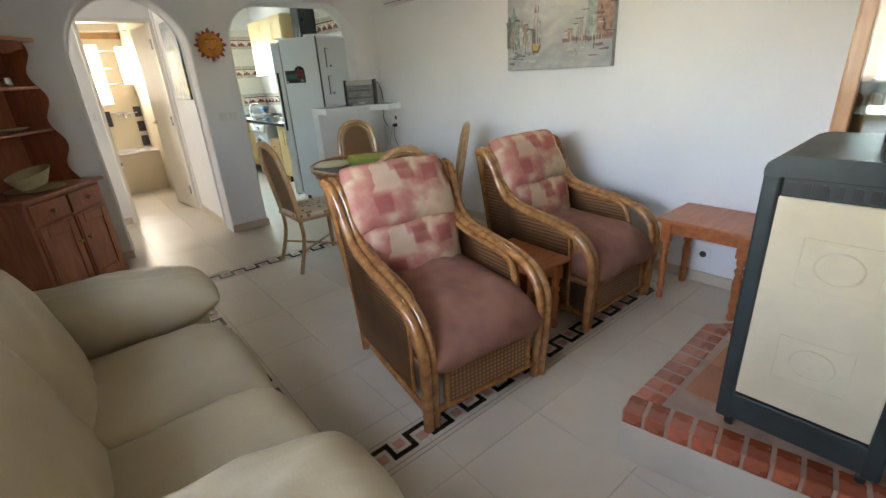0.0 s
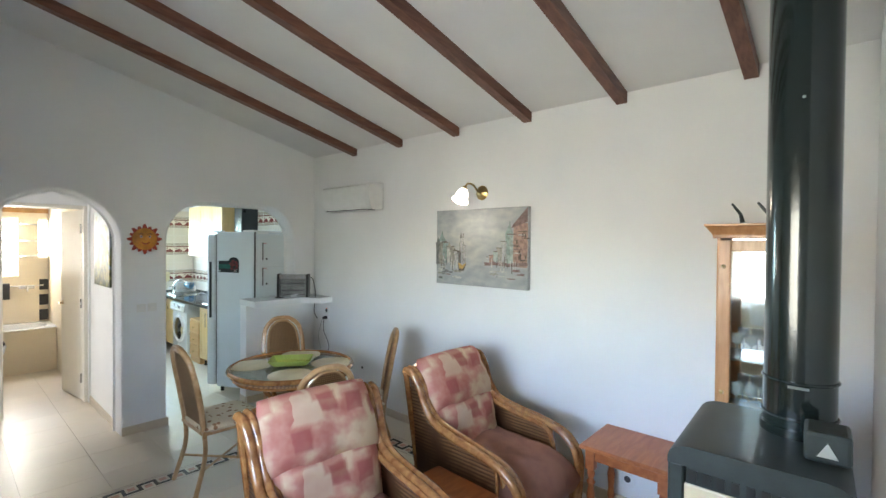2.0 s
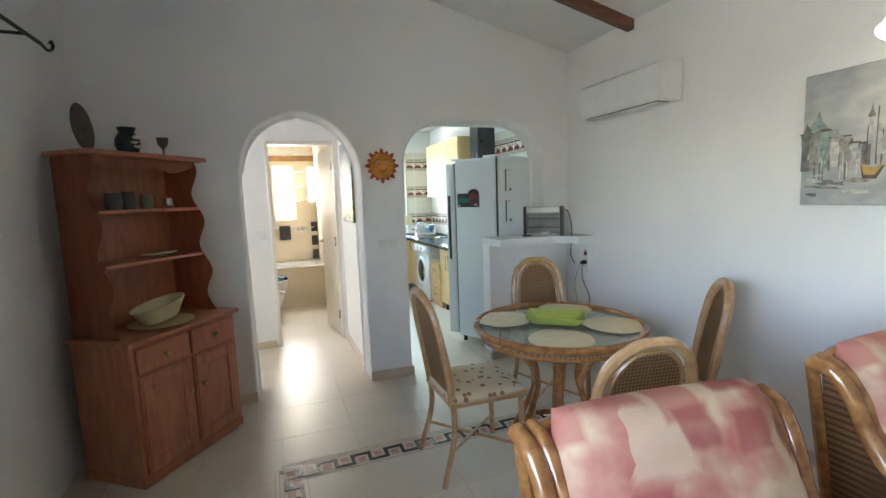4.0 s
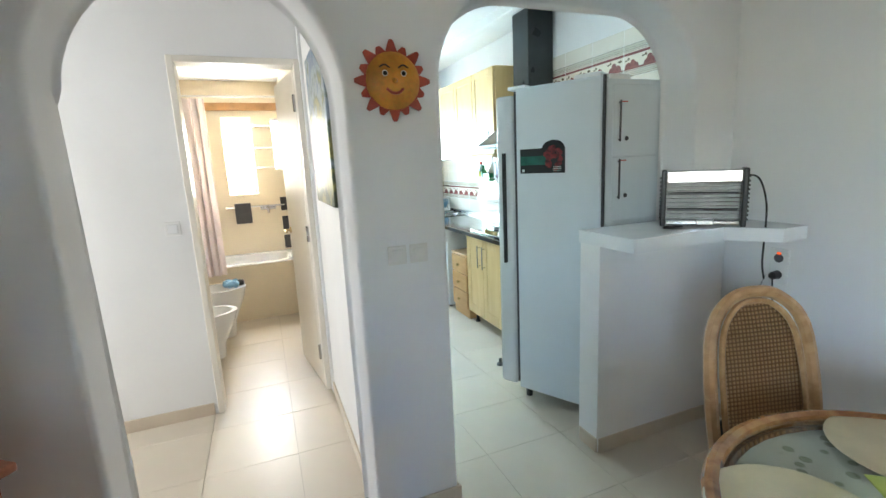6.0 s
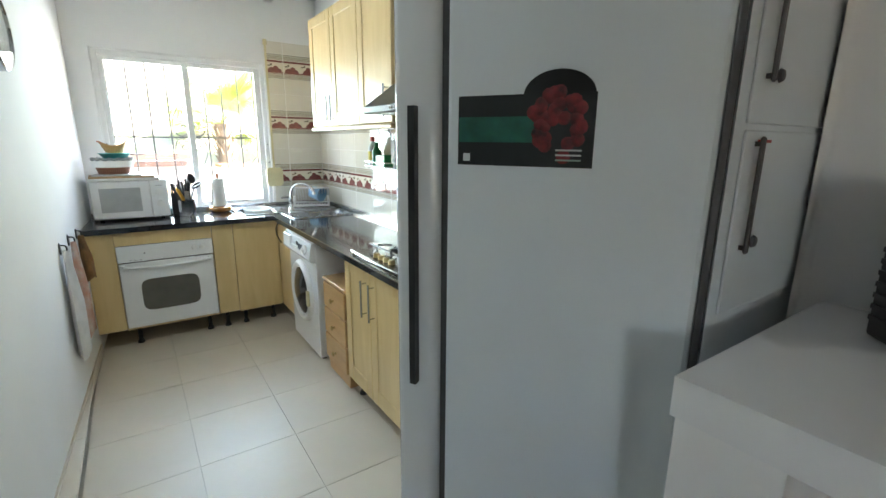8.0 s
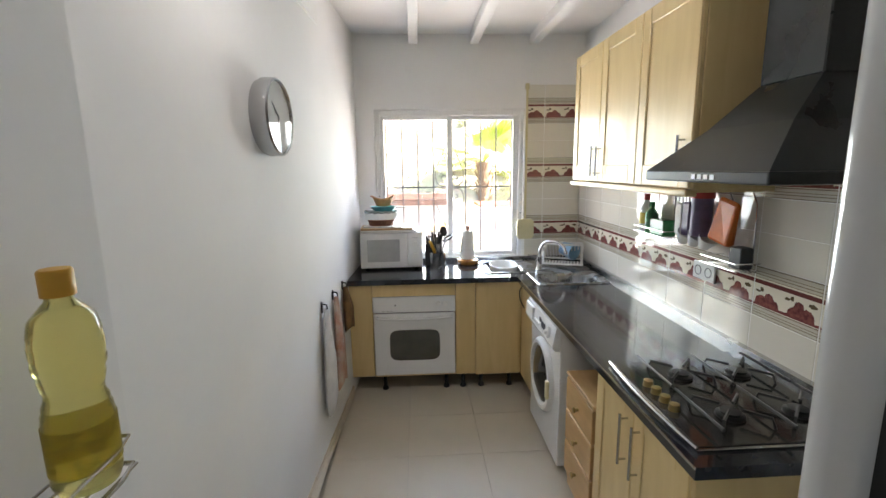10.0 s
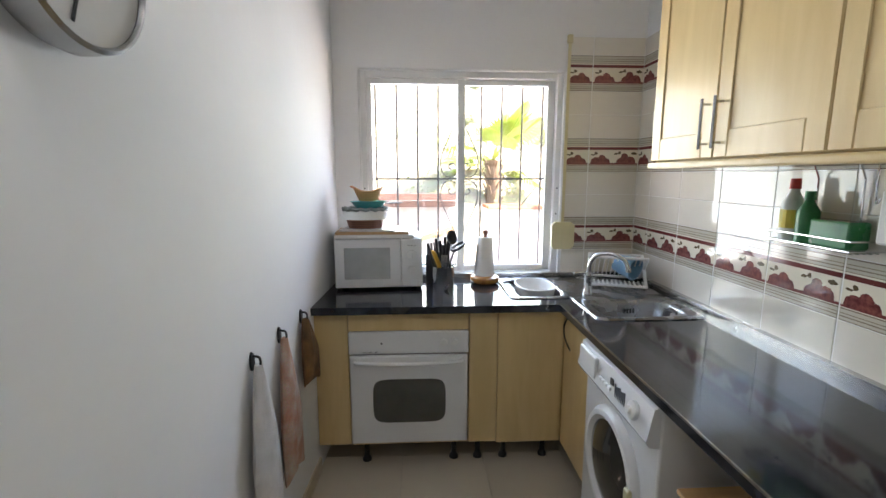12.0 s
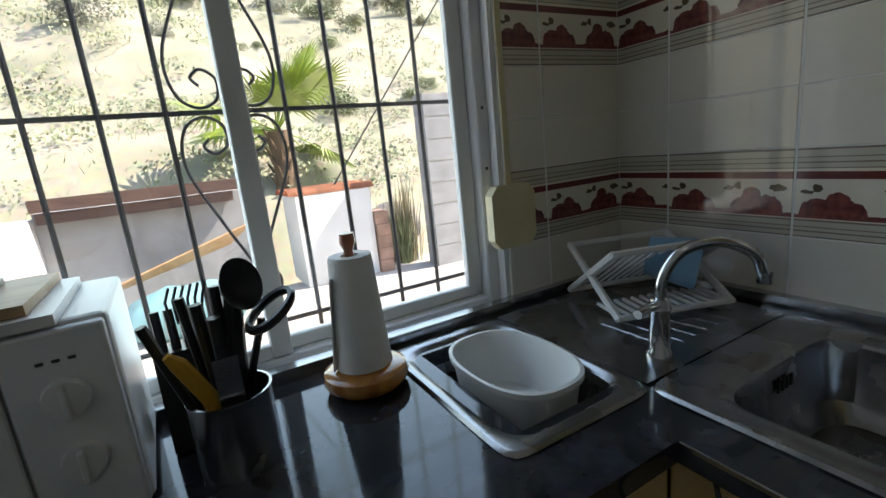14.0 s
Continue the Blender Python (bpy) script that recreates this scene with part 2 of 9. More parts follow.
def lathe(bm, prof, sides=24, at=(0, 0, 0), m=None):
    """A turned shape from rows of radius and height."""
    rings = []
    made = []
    for r, z in prof:
        if r < 1e-5:
            rings.append([bm.verts.new((at[0], at[1], at[2] + z))])
        else:
            rings.append([bm.verts.new((at[0] + r * math.cos(2 * math.pi * k / sides), at[1] + r * math.sin(2 * math.pi * k / sides), at[2] + z)) for k in range(sides)])
        made += rings[-1]
    for a, b in zip(rings, rings[1:]):
        for k in range(sides):
            q = [a[k % len(a)], a[(k + 1) % len(a)], b[(k + 1) % len(b)], b[k % len(b)]]
            q = list(dict.fromkeys(q))
            if len(q) > 2:
                bm.faces.new(q)
    if m is not None:
        bmesh.ops.transform(bm, matrix=m, verts=made)
    return bm


def lt(prof, sides=24, at=(0, 0, 0), m=None):
    return lathe(bmesh.new(), prof, sides, at, m)


def pillow(bm, w, d, h, m=None, n=14, power=3.0, wrinkle=0.006, seed=0):
    """A stuffed cushion, lying flat, its middle at the origin."""
    made = []

    def point(u, v, side):
        x, y = u * 2 - 1, v * 2 - 1
        edge = max(0.0, (1 - abs(x) ** power)) ** 0.5 * max(0.0, (1 - abs(y) ** power)) ** 0.5
        sq = 1 - 0.05 * (abs(x) * abs(y)) ** 2
        z = side * h / 2 * edge + noise.noise(Vector((x * 2.3 + seed, y * 2.3, side))) * wrinkle * edge * 2 + noise.noise(Vector((x * 6 + seed, y * 6, side))) * wrinkle * edge
        return Vector((x * w / 2 * sq, y * d / 2 * sq, z))
    grid = {}
    for side in (1, -1):
        for i in range(n + 1):
            for j in range(n + 1):
                rim = i in (0, n) or j in (0, n)
                if side < 0 and rim:
                    grid[side, i, j] = grid[1, i, j]
                    continue
                # cells are finer near the rim
                u = 0.5 - 0.5 * math.cos(math.pi * i / n)
                v = 0.5 - 0.5 * math.cos(math.pi * j / n)
                q = bm.verts.new(point(u, v, side))
                grid[side, i, j] = q
                made.append(q)
        for i in range(n):
            for j in range(n):
                q = [grid[side, i, j], grid[side, i + 1, j], grid[side, i + 1, j + 1], grid[side, i, j + 1]]
                bm.faces.new(q if side > 0 else q[::-1])
    if m is not None:
        bmesh.ops.transform(bm, matrix=m, verts=made)
    return bm


def pl(w, d, h, m=None, **k):
    return pillow(bmesh.new(), w, d, h, m, **k)


def prism(bm, outline, z0, z1):
    """An upright prism over an outline of x, y."""
    lo = [bm.verts.new((x, y, z0)) for x, y in outline]
    hi = [bm.verts.new((x, y, z1)) for x, y in outline]
    n = len(lo)
    for i in range(n):
        bm.faces.new((lo[i], lo[(i + 1) % n], hi[(i + 1) % n], hi[i]))
    bm.faces.new(lo[::-1])
    bm.faces.new(hi)
    return bm


def soften(bm, off=0.004, seg=2):
    bmesh.ops.bevel(bm, geom=[e for e in bm.edges if e.is_manifold and e.calc_face_angle(0) > 0.5], offset=off, segments=seg, profile=0.5, affect="EDGES")
    return bm


def structure(name, bm, mat, label, category="wall", smooth=False):
    return tagged(part(name, bm, mat, None, "", smooth), label, category, "", "structure")


# ---- the setting ----
EAST, KEAST, WEST, ARCH, ARCHB, NORTH = 3.665, 3.81, -0.06, 4.945, 5.135, 9.175


def ceil_z(x):
    return 2.725 + 0.235 * (EAST - x)


KFLOOR = -0.065


def floor_z(y):
    """The kitchen floor falls gently from the arch to the units."""
    return KFLOOR * min(1.0, max(0.0, (y - 5.165) / 1.32))


bed = bx(-1.7, 4.0, -1.5, 5.165, -0.16, -0.008)
box(bed, -1.7, 1.80, 5.165, 9.4, -0.16, -0.008)
structure("floor", bed, GROUT, "pale cement bed under cream floor tiles", "floor")
bed = bmesh.new()
q = [bed.verts.new((x, y, z)) for x in (1.801, 4.0) for y, z in ((5.166, -0.0085), (6.485, KFLOOR - 0.0085), (9.4, KFLOOR - 0.0085), (9.4, -0.16), (5.166, -0.16))]
bed.faces.new(q[:5])
bed.faces.new(q[:4:-1])
for k in range(5):
    bed.faces.new((q[k], q[(k + 1) % 5], q[5 + (k + 1) % 5], q[5 + k]))
structure("floor_kitchen", bed, GROUT, "pale cement bed under the kitchen tiles", "floor")
structure("wall_east", bx(EAST, 4.05, 0.0, 5.135, -0.1, 2.9), PLASTER, "white plastered living room wall with a picture")
structure("wall_kitchen_east", bx(KEAST, 4.05, 5.139, 9.4, -0.1, 2.75), PLASTER, "white plastered kitchen wall behind the tiles")
# west wall with its window opening
bm = bmesh.new()
box(bm, -0.26, WEST, -1.5, 0.62, -0.1, 3.75)
box(bm, -0.26, WEST, 1.92, ARCH, -0.1, 3.75)
box(bm, -0.26, WEST, 0.62, 1.92, -0.1, 1.05)
box(bm, -0.26, WEST, 0.62, 1.92, 2.05, 3.75)
structure("wall_west", bm, PLASTER, "white plastered wall with a wide window over the sofa")
structure("wall_chimney", bx(2.0, EAST - 0.002, -0.12, 0.10, -0.1, 3.2), PLASTER, "white plastered wall behind the stove")
structure("wall_south", bx(-0.26, 4.05, -1.5, -1.3, -0.1, 3.75), PLASTER, "white plastered wall behind the sofa end")
structure("wall_south_return", bx(1.8, 2.0, -1.3, 0.10, -0.1, 3.2), PLASTER, "white plastered wall beside the stove")


def arch_outline(x0, x1, rx, rz, top, n=14):
    pts = []
    for k in range(n + 1):
        a = math.pi - math.pi / 2 * k / n
        pts.append((x0 + rx + rx * math.cos(a), top - rz + rz * math.sin(a)))
    for k in range(n + 1):
        a = math.pi / 2 - math.pi / 2 * k / n
        pts.append((x1 - rx + rx * math.cos(a), top - rz + rz * math.sin(a)))
    return pts


def arch_wall():
    """The gable wall with its two arches, as strips above the openings and piers."""
    bm = bmesh.new()
    y0, y1 = ARCH, ARCHB
    lo = arch_outline(0.88, 1.74, 0.43, 0.45, 2.135)
    hi = arch_outline(2.096, 3.40, 0.36, 0.38, 2.11)
    lo = [(round(x, 5), z) for x, z in lo]
    hi = [(round(x, 5), z) for x, z in hi]
    line = [(-0.26, 0.0), (0.88, 0.0)] + lo + [(1.74, 0.0), (2.096, 0.0)] + hi + [(3.40, 1.05), (EAST, 1.05)]
    top = [(x, ceil_z(x) + 0.05) for x, z in line]
    f0 = [bm.verts.new((x, y0, z)) for x, z in line]
    f1 = [bm.verts.new((x, y1, z)) for x, z in line]
    t0 = [bm.verts.new((x, y0, z)) for x, z in top]
    t1 = [bm.verts.new((x, y1, z)) for x, z in top]
    for i in range(len(line) - 1):
        bm.faces.new((f0[i], f0[i + 1], f1[i + 1], f1[i]))
        if abs(line[i][0] - line[i + 1][0]) > 1e-6:
            a = i - 1 if i and line[i - 1][0] == line[i][0] and line[i - 1][1] > line[i][1] else None
            b = i + 2 if i + 2 < len(line) and line[i + 2][0] == line[i + 1][0] and line[i + 2][1] > line[i + 1][1] else None
            for f, t in ((f0, t0), (f1, t1)):
                bm.faces.new([f[i]] + ([f[a]] if a is not None else []) + [t[i], t[i + 1]] + ([f[b]] if b is not None else []) + [f[i + 1]])
            bm.faces.new((t0[i], t1[i], t1[i + 1], t0[i + 1]))
    bmesh.ops.remove_doubles(bm, verts=bm.verts, dist=1e-4)
    sharp = [e for e in bm.edges if e.is_manifold and e.calc_face_angle(0) > 1.0 and abs(e.verts[0].co.y - e.verts[1].co.y) < 1e-4 and e.verts[0].co.z < 2.2 and e.verts[1].co.z < 2.2]
    bmesh.ops.bevel(bm, geom=sharp, offset=0.022, segments=3, profile=0.5, affect="EDGES")
    return bm


structure("wall_north", arch_wall(), PLASTER, "white plastered gable wall with two arched openings", smooth=True)
half = bmesh.new()
box(half, 2.845, 3.66, 4.945, 5.08, -0.05, 1.046)
soften(half, 0.012, 2)
structure("wall_half", half, PLASTER, "low white plastered half wall under the ledge")
led = prism(bmesh.new(), [(2.838, 5.085), (2.838, 4.735), (3.37, 4.742), (3.50, 4.565), (3.66, 4.565), (3.66, 4.94), (3.395, 4.94), (3.395, 5.085)], 1.046, 1.106)
soften(led, 0.01, 3)
structure("ledge", led, ENAMEL, "white tiled ledge on top of the half wall", "ledge")

# hall and bathroom
structure("wall_hall_east", bx(1.75, 1.90, ARCHB + 0.002, 6.18, -0.1, 2.75), PLASTER, "white plastered wall between hall and kitchen")
WALL_TURN = -math.degrees(math.atan(0.055))


def west_x(y):
    """Face of the kitchen's west wall, which runs slightly askew."""
    return 1.957 - 0.055 * (NORTH - y)


structure("wall_kitchen_west", prism(bmesh.new(), [(1.762, 6.182), (west_x(6.182), 6.182), (west_x(9.4), 9.4), (1.762, 9.4)], -0.1, 2.75), PLASTER, "white plastered kitchen wall with a clock and hooks")
bm = bmesh.new()
box(bm, -1.7, 1.05, 6.25, 6.36, -0.1, 2.75)
box(bm, 1.05, 1.735, 6.25, 6.36, 2.09, 2.75)
box(bm, 1.735, 1.7615, 6.1815, 6.3615, -0.1, 2.75)
structure("wall_bath", bm, PLASTER, "white plastered hall wall with the bathroom doorway")
structure("wall_hall_west", bx(-1.7, -1.5, ARCHB, 6.25, -0.1, 2.75), PLASTER, "white plastered wall at the hall's end")
structure("wall_hall_south", bx(-1.7, -0.262, ARCH, ARCHB, -0.1, 2.75), PLASTER, "white plastered hall wall")
bm = bmesh.new()
box(bm, 0.0, 1.13, 8.75, 8.9, -0.1, 2.75)
box(bm, 1.13, 1.42, 8.75, 8.9, -0.1, 1.22)
box(bm, 1.13, 1.42, 8.75, 8.9, 2.03, 2.75)
box(bm, 1.42, 1.625, 8.75, 8.9, -0.1, 2.75)
box(bm, 1.625, 1.728, 8.75, 8.9, -0.1, 1.47)
box(bm, 1.625, 1.728, 8.75, 8.9, 2.02, 2.75)
box(bm, 1.728, 1.758, 8.75, 8.9, -0.1, 2.75)
structure("wall_bath_north", bm, WARM_WALL, "cream tiled bathroom wall with two bright windows")
structure("wall_bath_west", bx(0.0, 0.15, 6.362, 8.748, -0.1, 2.75), WARM_WALL, "cream tiled bathroom wall")
structure("wall_bath_east", bx(1.735, 1.760, 6.362, 8.748, -0.1, 2.75), WARM_WALL, "cream tiled bathroom wall with dark accent tiles")
structure("ceiling_hall", bx(-1.7, 1.9, ARCHB, 9.0, 2.40, 2.5), CEILING, "white painted hall ceiling", "ceiling")

# kitchen north wall and window
bm = bmesh.new()
box(bm, 1.80, 2.10, NORTH, 9.40, -0.1, 2.75)
box(bm, 3.335, 4.05, NORTH, 9.40, -0.1, 2.75)
box(bm, 2.10, 3.335, NORTH, 9.40, -0.1, 0.81)
box(bm, 2.10, 3.335, NORTH, 9.40, 2.075, 2.75)
structure("wall_kitchen_north", bm, PLASTER, "white plastered kitchen wall with a barred window")
bm = bx(1.8, 4.05, ARCHB, 9.4, 2.64, 2.74)
for x in (2.43, 2.91, 3.39):
    box(bm, x - 0.035, x + 0.035, 5.15, 9.17, 2.565, 2.642, 0.006, 1)
structure("ceiling_kitchen", bm, CEILING, "white kitchen ceiling with painted beams", "ceiling")

# sloping living room ceiling
bm = bmesh.new()
x0, x1 = -0.4, 3.75
q = [bm.verts.new((x, y, ceil_z(x) + dz)) for dz in (0, 0.12) for x, y in ((x0, -1.5), (x1, -1.5), (x1, ARCHB), (x0, ARCHB))]
for f in ((0, 3, 2, 1), (4, 5, 6, 7), (0, 1, 5, 4), (1, 2, 6, 5), (2, 3, 7, 6), (3, 0, 4, 7)):
    bm.faces.new([q[i] for i in f])
structure("ceiling", bm, CEILING, "white sloping ceiling between brown beams", "ceiling")


def ceiling_beam(y):
    bm = bmesh.new()
    xa, xb = -0.06, 3.66
    v = [bm.verts.new((x, yy, ceil_z(x) + dz)) for x in (xa, xb) for yy in (y, y + 0.068) for dz in (-0.072, 0.004)]
    for f in ((0, 1, 3, 2), (4, 6, 7, 5), (0, 4, 5, 1), (2, 3, 7, 6), (0, 2, 6, 4), (1, 5, 7, 3)):
        bm.faces.new([v[i] for i in f])
    soften(bm, 0.005, 1)
    return tagged(part("ceiling_beam", bm, BEAM), "brown-stained wooden beam under the sloping white ceiling", "beam", "ceiling beams")


for k in range(8):
    ceiling_beam(4.126 - 0.7095 * k)

# baseboards
for name, dims in (("baseboard_1", (1.741, 2.109, 4.935, 4.945)), ("baseboard_2", (2.852, 3.655, 4.935, 4.944)), ("baseboard_3", (3.654, 3.665, 0.8, 4.934)),
                   ("baseboard_4", (1.74, 1.75, 5.14, 6.24)), ("baseboard_5", (-1.49, 1.03, 6.24, 6.25)), ("baseboard_6", (2.096, 2.105, 4.95, 5.13)),
                   ("baseboard_8", (0.45, 0.878, 4.935, 4.944)), ("baseboard_9", (1.90, 1.91, 5.14, 6.18)), ("baseboard_10", (2.840, 2.85, 4.945, 5.075))):
    low = KFLOOR if name == "baseboard_9" else 0.0
    structure(name, bx(*dims, low - 0.005, low + 0.075, 0.003, 1), BASE, "beige tile baseboard along the wall", "baseboard")
structure("baseboard_7", prism(bmesh.new(), [(west_x(6.19) - 0.004, 6.19), (west_x(6.19) + 0.010, 6.19), (west_x(8.58) + 0.010, 8.58), (west_x(8.58) - 0.004, 8.58)], KFLOOR - 0.005, KFLOOR + 0.075), BASE, "beige tile baseboard along the kitchen wall", "baseboard")

# ---- living room ----
def fabric_patch(name):
    """Cream and rose watercolour cloth with scattered dark red squares."""
    m = material(name, (0.62, 0.42, 0.30), 0.85, 0, 0.1, 9, 260, 0.3)
    t = m.node_tree
    b = t.nodes["Principled BSDF"]
    co = t.nodes["Texture Coordinate"]
    wob = t.nodes.new("ShaderNodeTexNoise")
    wob.inputs["Scale"].default_value, wob.inputs["Detail"].default_value = 14.0, 2
    t.links.new(co.outputs["Object"], wob.inputs["Vector"])
    warp = t.nodes.new("ShaderNodeVectorMath")
    warp.operation = "MULTIPLY_ADD"
    warp.inputs[1].default_value = (0.022, 0.022, 0.0)
    t.links.new(wob.outputs["Color"], warp.inputs[0])
    t.links.new(co.outputs["Object"], warp.inputs[2])
    flat = t.nodes.new("ShaderNodeMapping")
    flat.inputs["Scale"].default_value = (1, 1, 0.0)
    t.links.new(warp.outputs["Vector"], flat.inputs["Vector"])
    n = t.nodes.new("ShaderNodeTexNoise")
    n.inputs["Scale"].default_value, n.inputs["Detail"].default_value = 6.5, 3
    t.links.new(co.outputs["Object"], n.inputs["Vector"])
    ground = t.nodes.new("ShaderNodeValToRGB")
    e = ground.color_ramp.elements
    e[0].position, e[0].color = 0.36, (0.40, 0.125, 0.095, 1)
    e[1].position, e[1].color = 0.62, (0.58, 0.42, 0.27, 1)
    e.new(0.48).color = (0.47, 0.22, 0.16, 1)
    t.links.new(n.outputs["Fac"], ground.inputs["Fac"])
    last = ground.outputs["Color"]
    for scale, size, share, shade, shift in ((5.0, 0.36, 0.22, (0.58, 0.44, 0.30, 1), 3.1), (6.6, 0.34, 0.34, (0.40, 0.115, 0.090, 1), 0.0), (7.0, 0.30, 0.26, (0.30, 0.060, 0.052, 1), 7.7)):
        sh = t.nodes.new("ShaderNodeVectorMath")
        sh.inputs[1].default_value = (shift, shift * 0.7, 0.0)
        t.links.new(flat.outputs["Vector"], sh.inputs[0])
        v = t.nodes.new("ShaderNodeTexVoronoi")
        v.voronoi_dimensions = "2D"
        v.distance, v.inputs["Scale"].default_value, v.inputs["Randomness"].default_value = "CHEBYCHEV", scale, 0.5
        t.links.new(sh.outputs["Vector"], v.inputs["Vector"])
        sep = t.nodes.new("ShaderNodeSeparateColor")
        t.links.new(v.outputs["Color"], sep.inputs["Color"])
        pick = t.nodes.new("ShaderNodeMath")
        pick.operation, pick.inputs[1].default_value = "LESS_THAN", share
        t.links.new(sep.outputs["Red"], pick.inputs[0])
        edge = t.nodes.new("ShaderNodeMapRange")
        edge.inputs["From Min"].default_value, edge.inputs["From Max"].default_value = size + 0.07, size - 0.03
        edge.inputs["To Max"].default_value = 0.7
        t.links.new(v.outputs["Distance"], edge.inputs["Value"])
        mask = t.nodes.new("ShaderNodeMath")
        mask.operation = "MULTIPLY"
        t.links.new(pick.outputs[0], mask.inputs[0])
        t.links.new(edge.outputs["Result"], mask.inputs[1])
        mx = t.nodes.new("ShaderNodeMix")
        mx.data_type = "RGBA"
        mx.inputs["B"].default_value = shade
        t.links.new(mask.outputs[0], mx.inputs["Factor"])
        t.links.new(last, mx.inputs["A"])
        last = mx.outputs["Result"]
    t.links.new(last, b.inputs["Base Color"])
    return m


def weave(name, light, dark, scale=130.0):
    """Woven cane in two crossing bands."""
    m = material(name, light, 0.5, 0, 0.1, 8, 120, 0.1)
    t = m.node_tree
    b = t.nodes["Principled BSDF"]
    co = t.nodes["Texture Coordinate"]
    ws = []
    for d in ("X", "Z"):
        w = t.nodes.new("ShaderNodeTexWave")
        w.bands_direction = d
        w.inputs["Scale"].default_value, w.inputs["Distortion"].default_value = scale / 6.28, 0.8
        t.links.new(co.outputs["Object"], w.inputs["Vector"])
        ws.append(w)
    mu = t.nodes.new("ShaderNodeMath")
    mu.operation = "MULTIPLY"
    t.links.new(ws[0].outputs["Fac"], mu.inputs[0])
    t.links.new(ws[1].outputs["Fac"], mu.inputs[1])
    r = t.nodes.new("ShaderNodeValToRGB")
    r.color_ramp.elements[0].color, r.color_ramp.elements[1].color = (*dark, 1), (*light, 1)
    r.color_ramp.elements[1].position = 0.5
    t.links.new(mu.outputs[0], r.inputs["Fac"])
    t.links.new(r.outputs["Color"], b.inputs["Base Color"])
    bp = t.nodes.new("ShaderNodeBump")
    bp.inputs["Strength"].default_value, bp.inputs["Distance"].default_value = 0.6, 0.004
    t.links.new(mu.outputs[0], bp.inputs["Height"])
    t.links.new(bp.outputs["Normal"], b.inputs["Normal"])
    return m


PATCH = fabric_patch("red_patch_cloth")
WICKER = weave("brown_wicker", (0.36, 0.18, 0.075), (0.14, 0.06, 0.025), 95)
CANE = weave("cane_webbing", (0.44, 0.27, 0.13), (0.20, 0.11, 0.05), 150)


def leaf_cloth(name):
    m = material(name, (0.60, 0.49, 0.33), 0.85, 0, 0.08, 9, 240, 0.3)
    t = m.node_tree
    co = t.nodes["Texture Coordinate"]
    v = t.nodes.new("ShaderNodeTexVoronoi")
    v.inputs["Scale"].default_value = 22
    t.links.new(co.outputs["Object"], v.inputs["Vector"])
    r = t.nodes.new("ShaderNodeValToRGB")
    r.color_ramp.elements[0].position, r.color_ramp.elements[1].position = 0.27, 0.33
    r.color_ramp.elements[0].color, r.color_ramp.elements[1].color = (0.27, 0.14, 0.065, 1), (0.62, 0.51, 0.35, 1)
    t.links.new(v.outputs["Distance"], r.inputs["Fac"])
    t.links.new(r.outputs["Color"], t.nodes["Principled BSDF"].inputs["Base Color"])
    return m


LEAFCLOTH = leaf_cloth("leaf_print_cloth")


def drape(w, d, h, n=22, seed=0, sag=0.035):
    """A thick box cushion with soft folds and a front edge that hangs over."""
    bm = pl(w, d, h, n=n, power=5.0, wrinkle=0.010, seed=seed)
    for v in bm.verts:
        x, y = v.co.x / (w / 2), v.co.y / (d / 2)
        front = max(0.0, -y - 0.45) / 0.55
        v.co.z -= sag * front ** 1.5 * (1 + 0.5 * math.cos(x * 3.0 + seed))
        crease = noise.noise(Vector((x * 1.6 + seed, y * 5.0, 2.0)))
        v.co.z += 0.012 * crease * (1 - x * x) * (1 if v.co.z > 0 else 0.2)
        v.co.y += 0.010 * noise.noise(Vector((x * 4 + seed, y, 7.0))) * front
    return bm


def bolster(w, d, h, seed=0, pull=0.02):
    """A plump back cushion, pinched along its lower seam."""
    bm = pl(w, d, h, n=20, power=4.0, wrinkle=0.009, seed=seed)
    for v in bm.verts:
        x, y = v.co.x / (w / 2), v.co.y / (d / 2)
        low = max(0.0, -y - 0.5) / 0.5
        v.co.z += 0.010 * math.sin(x * 7 + seed) * low - pull * low * (1 if v.co.z > 0 else -1) * 0.6
        v.co.z += 0.010 * noise.noise(Vector((x * 2.6, y * 2.6 + seed, 4.0)))
    return bm


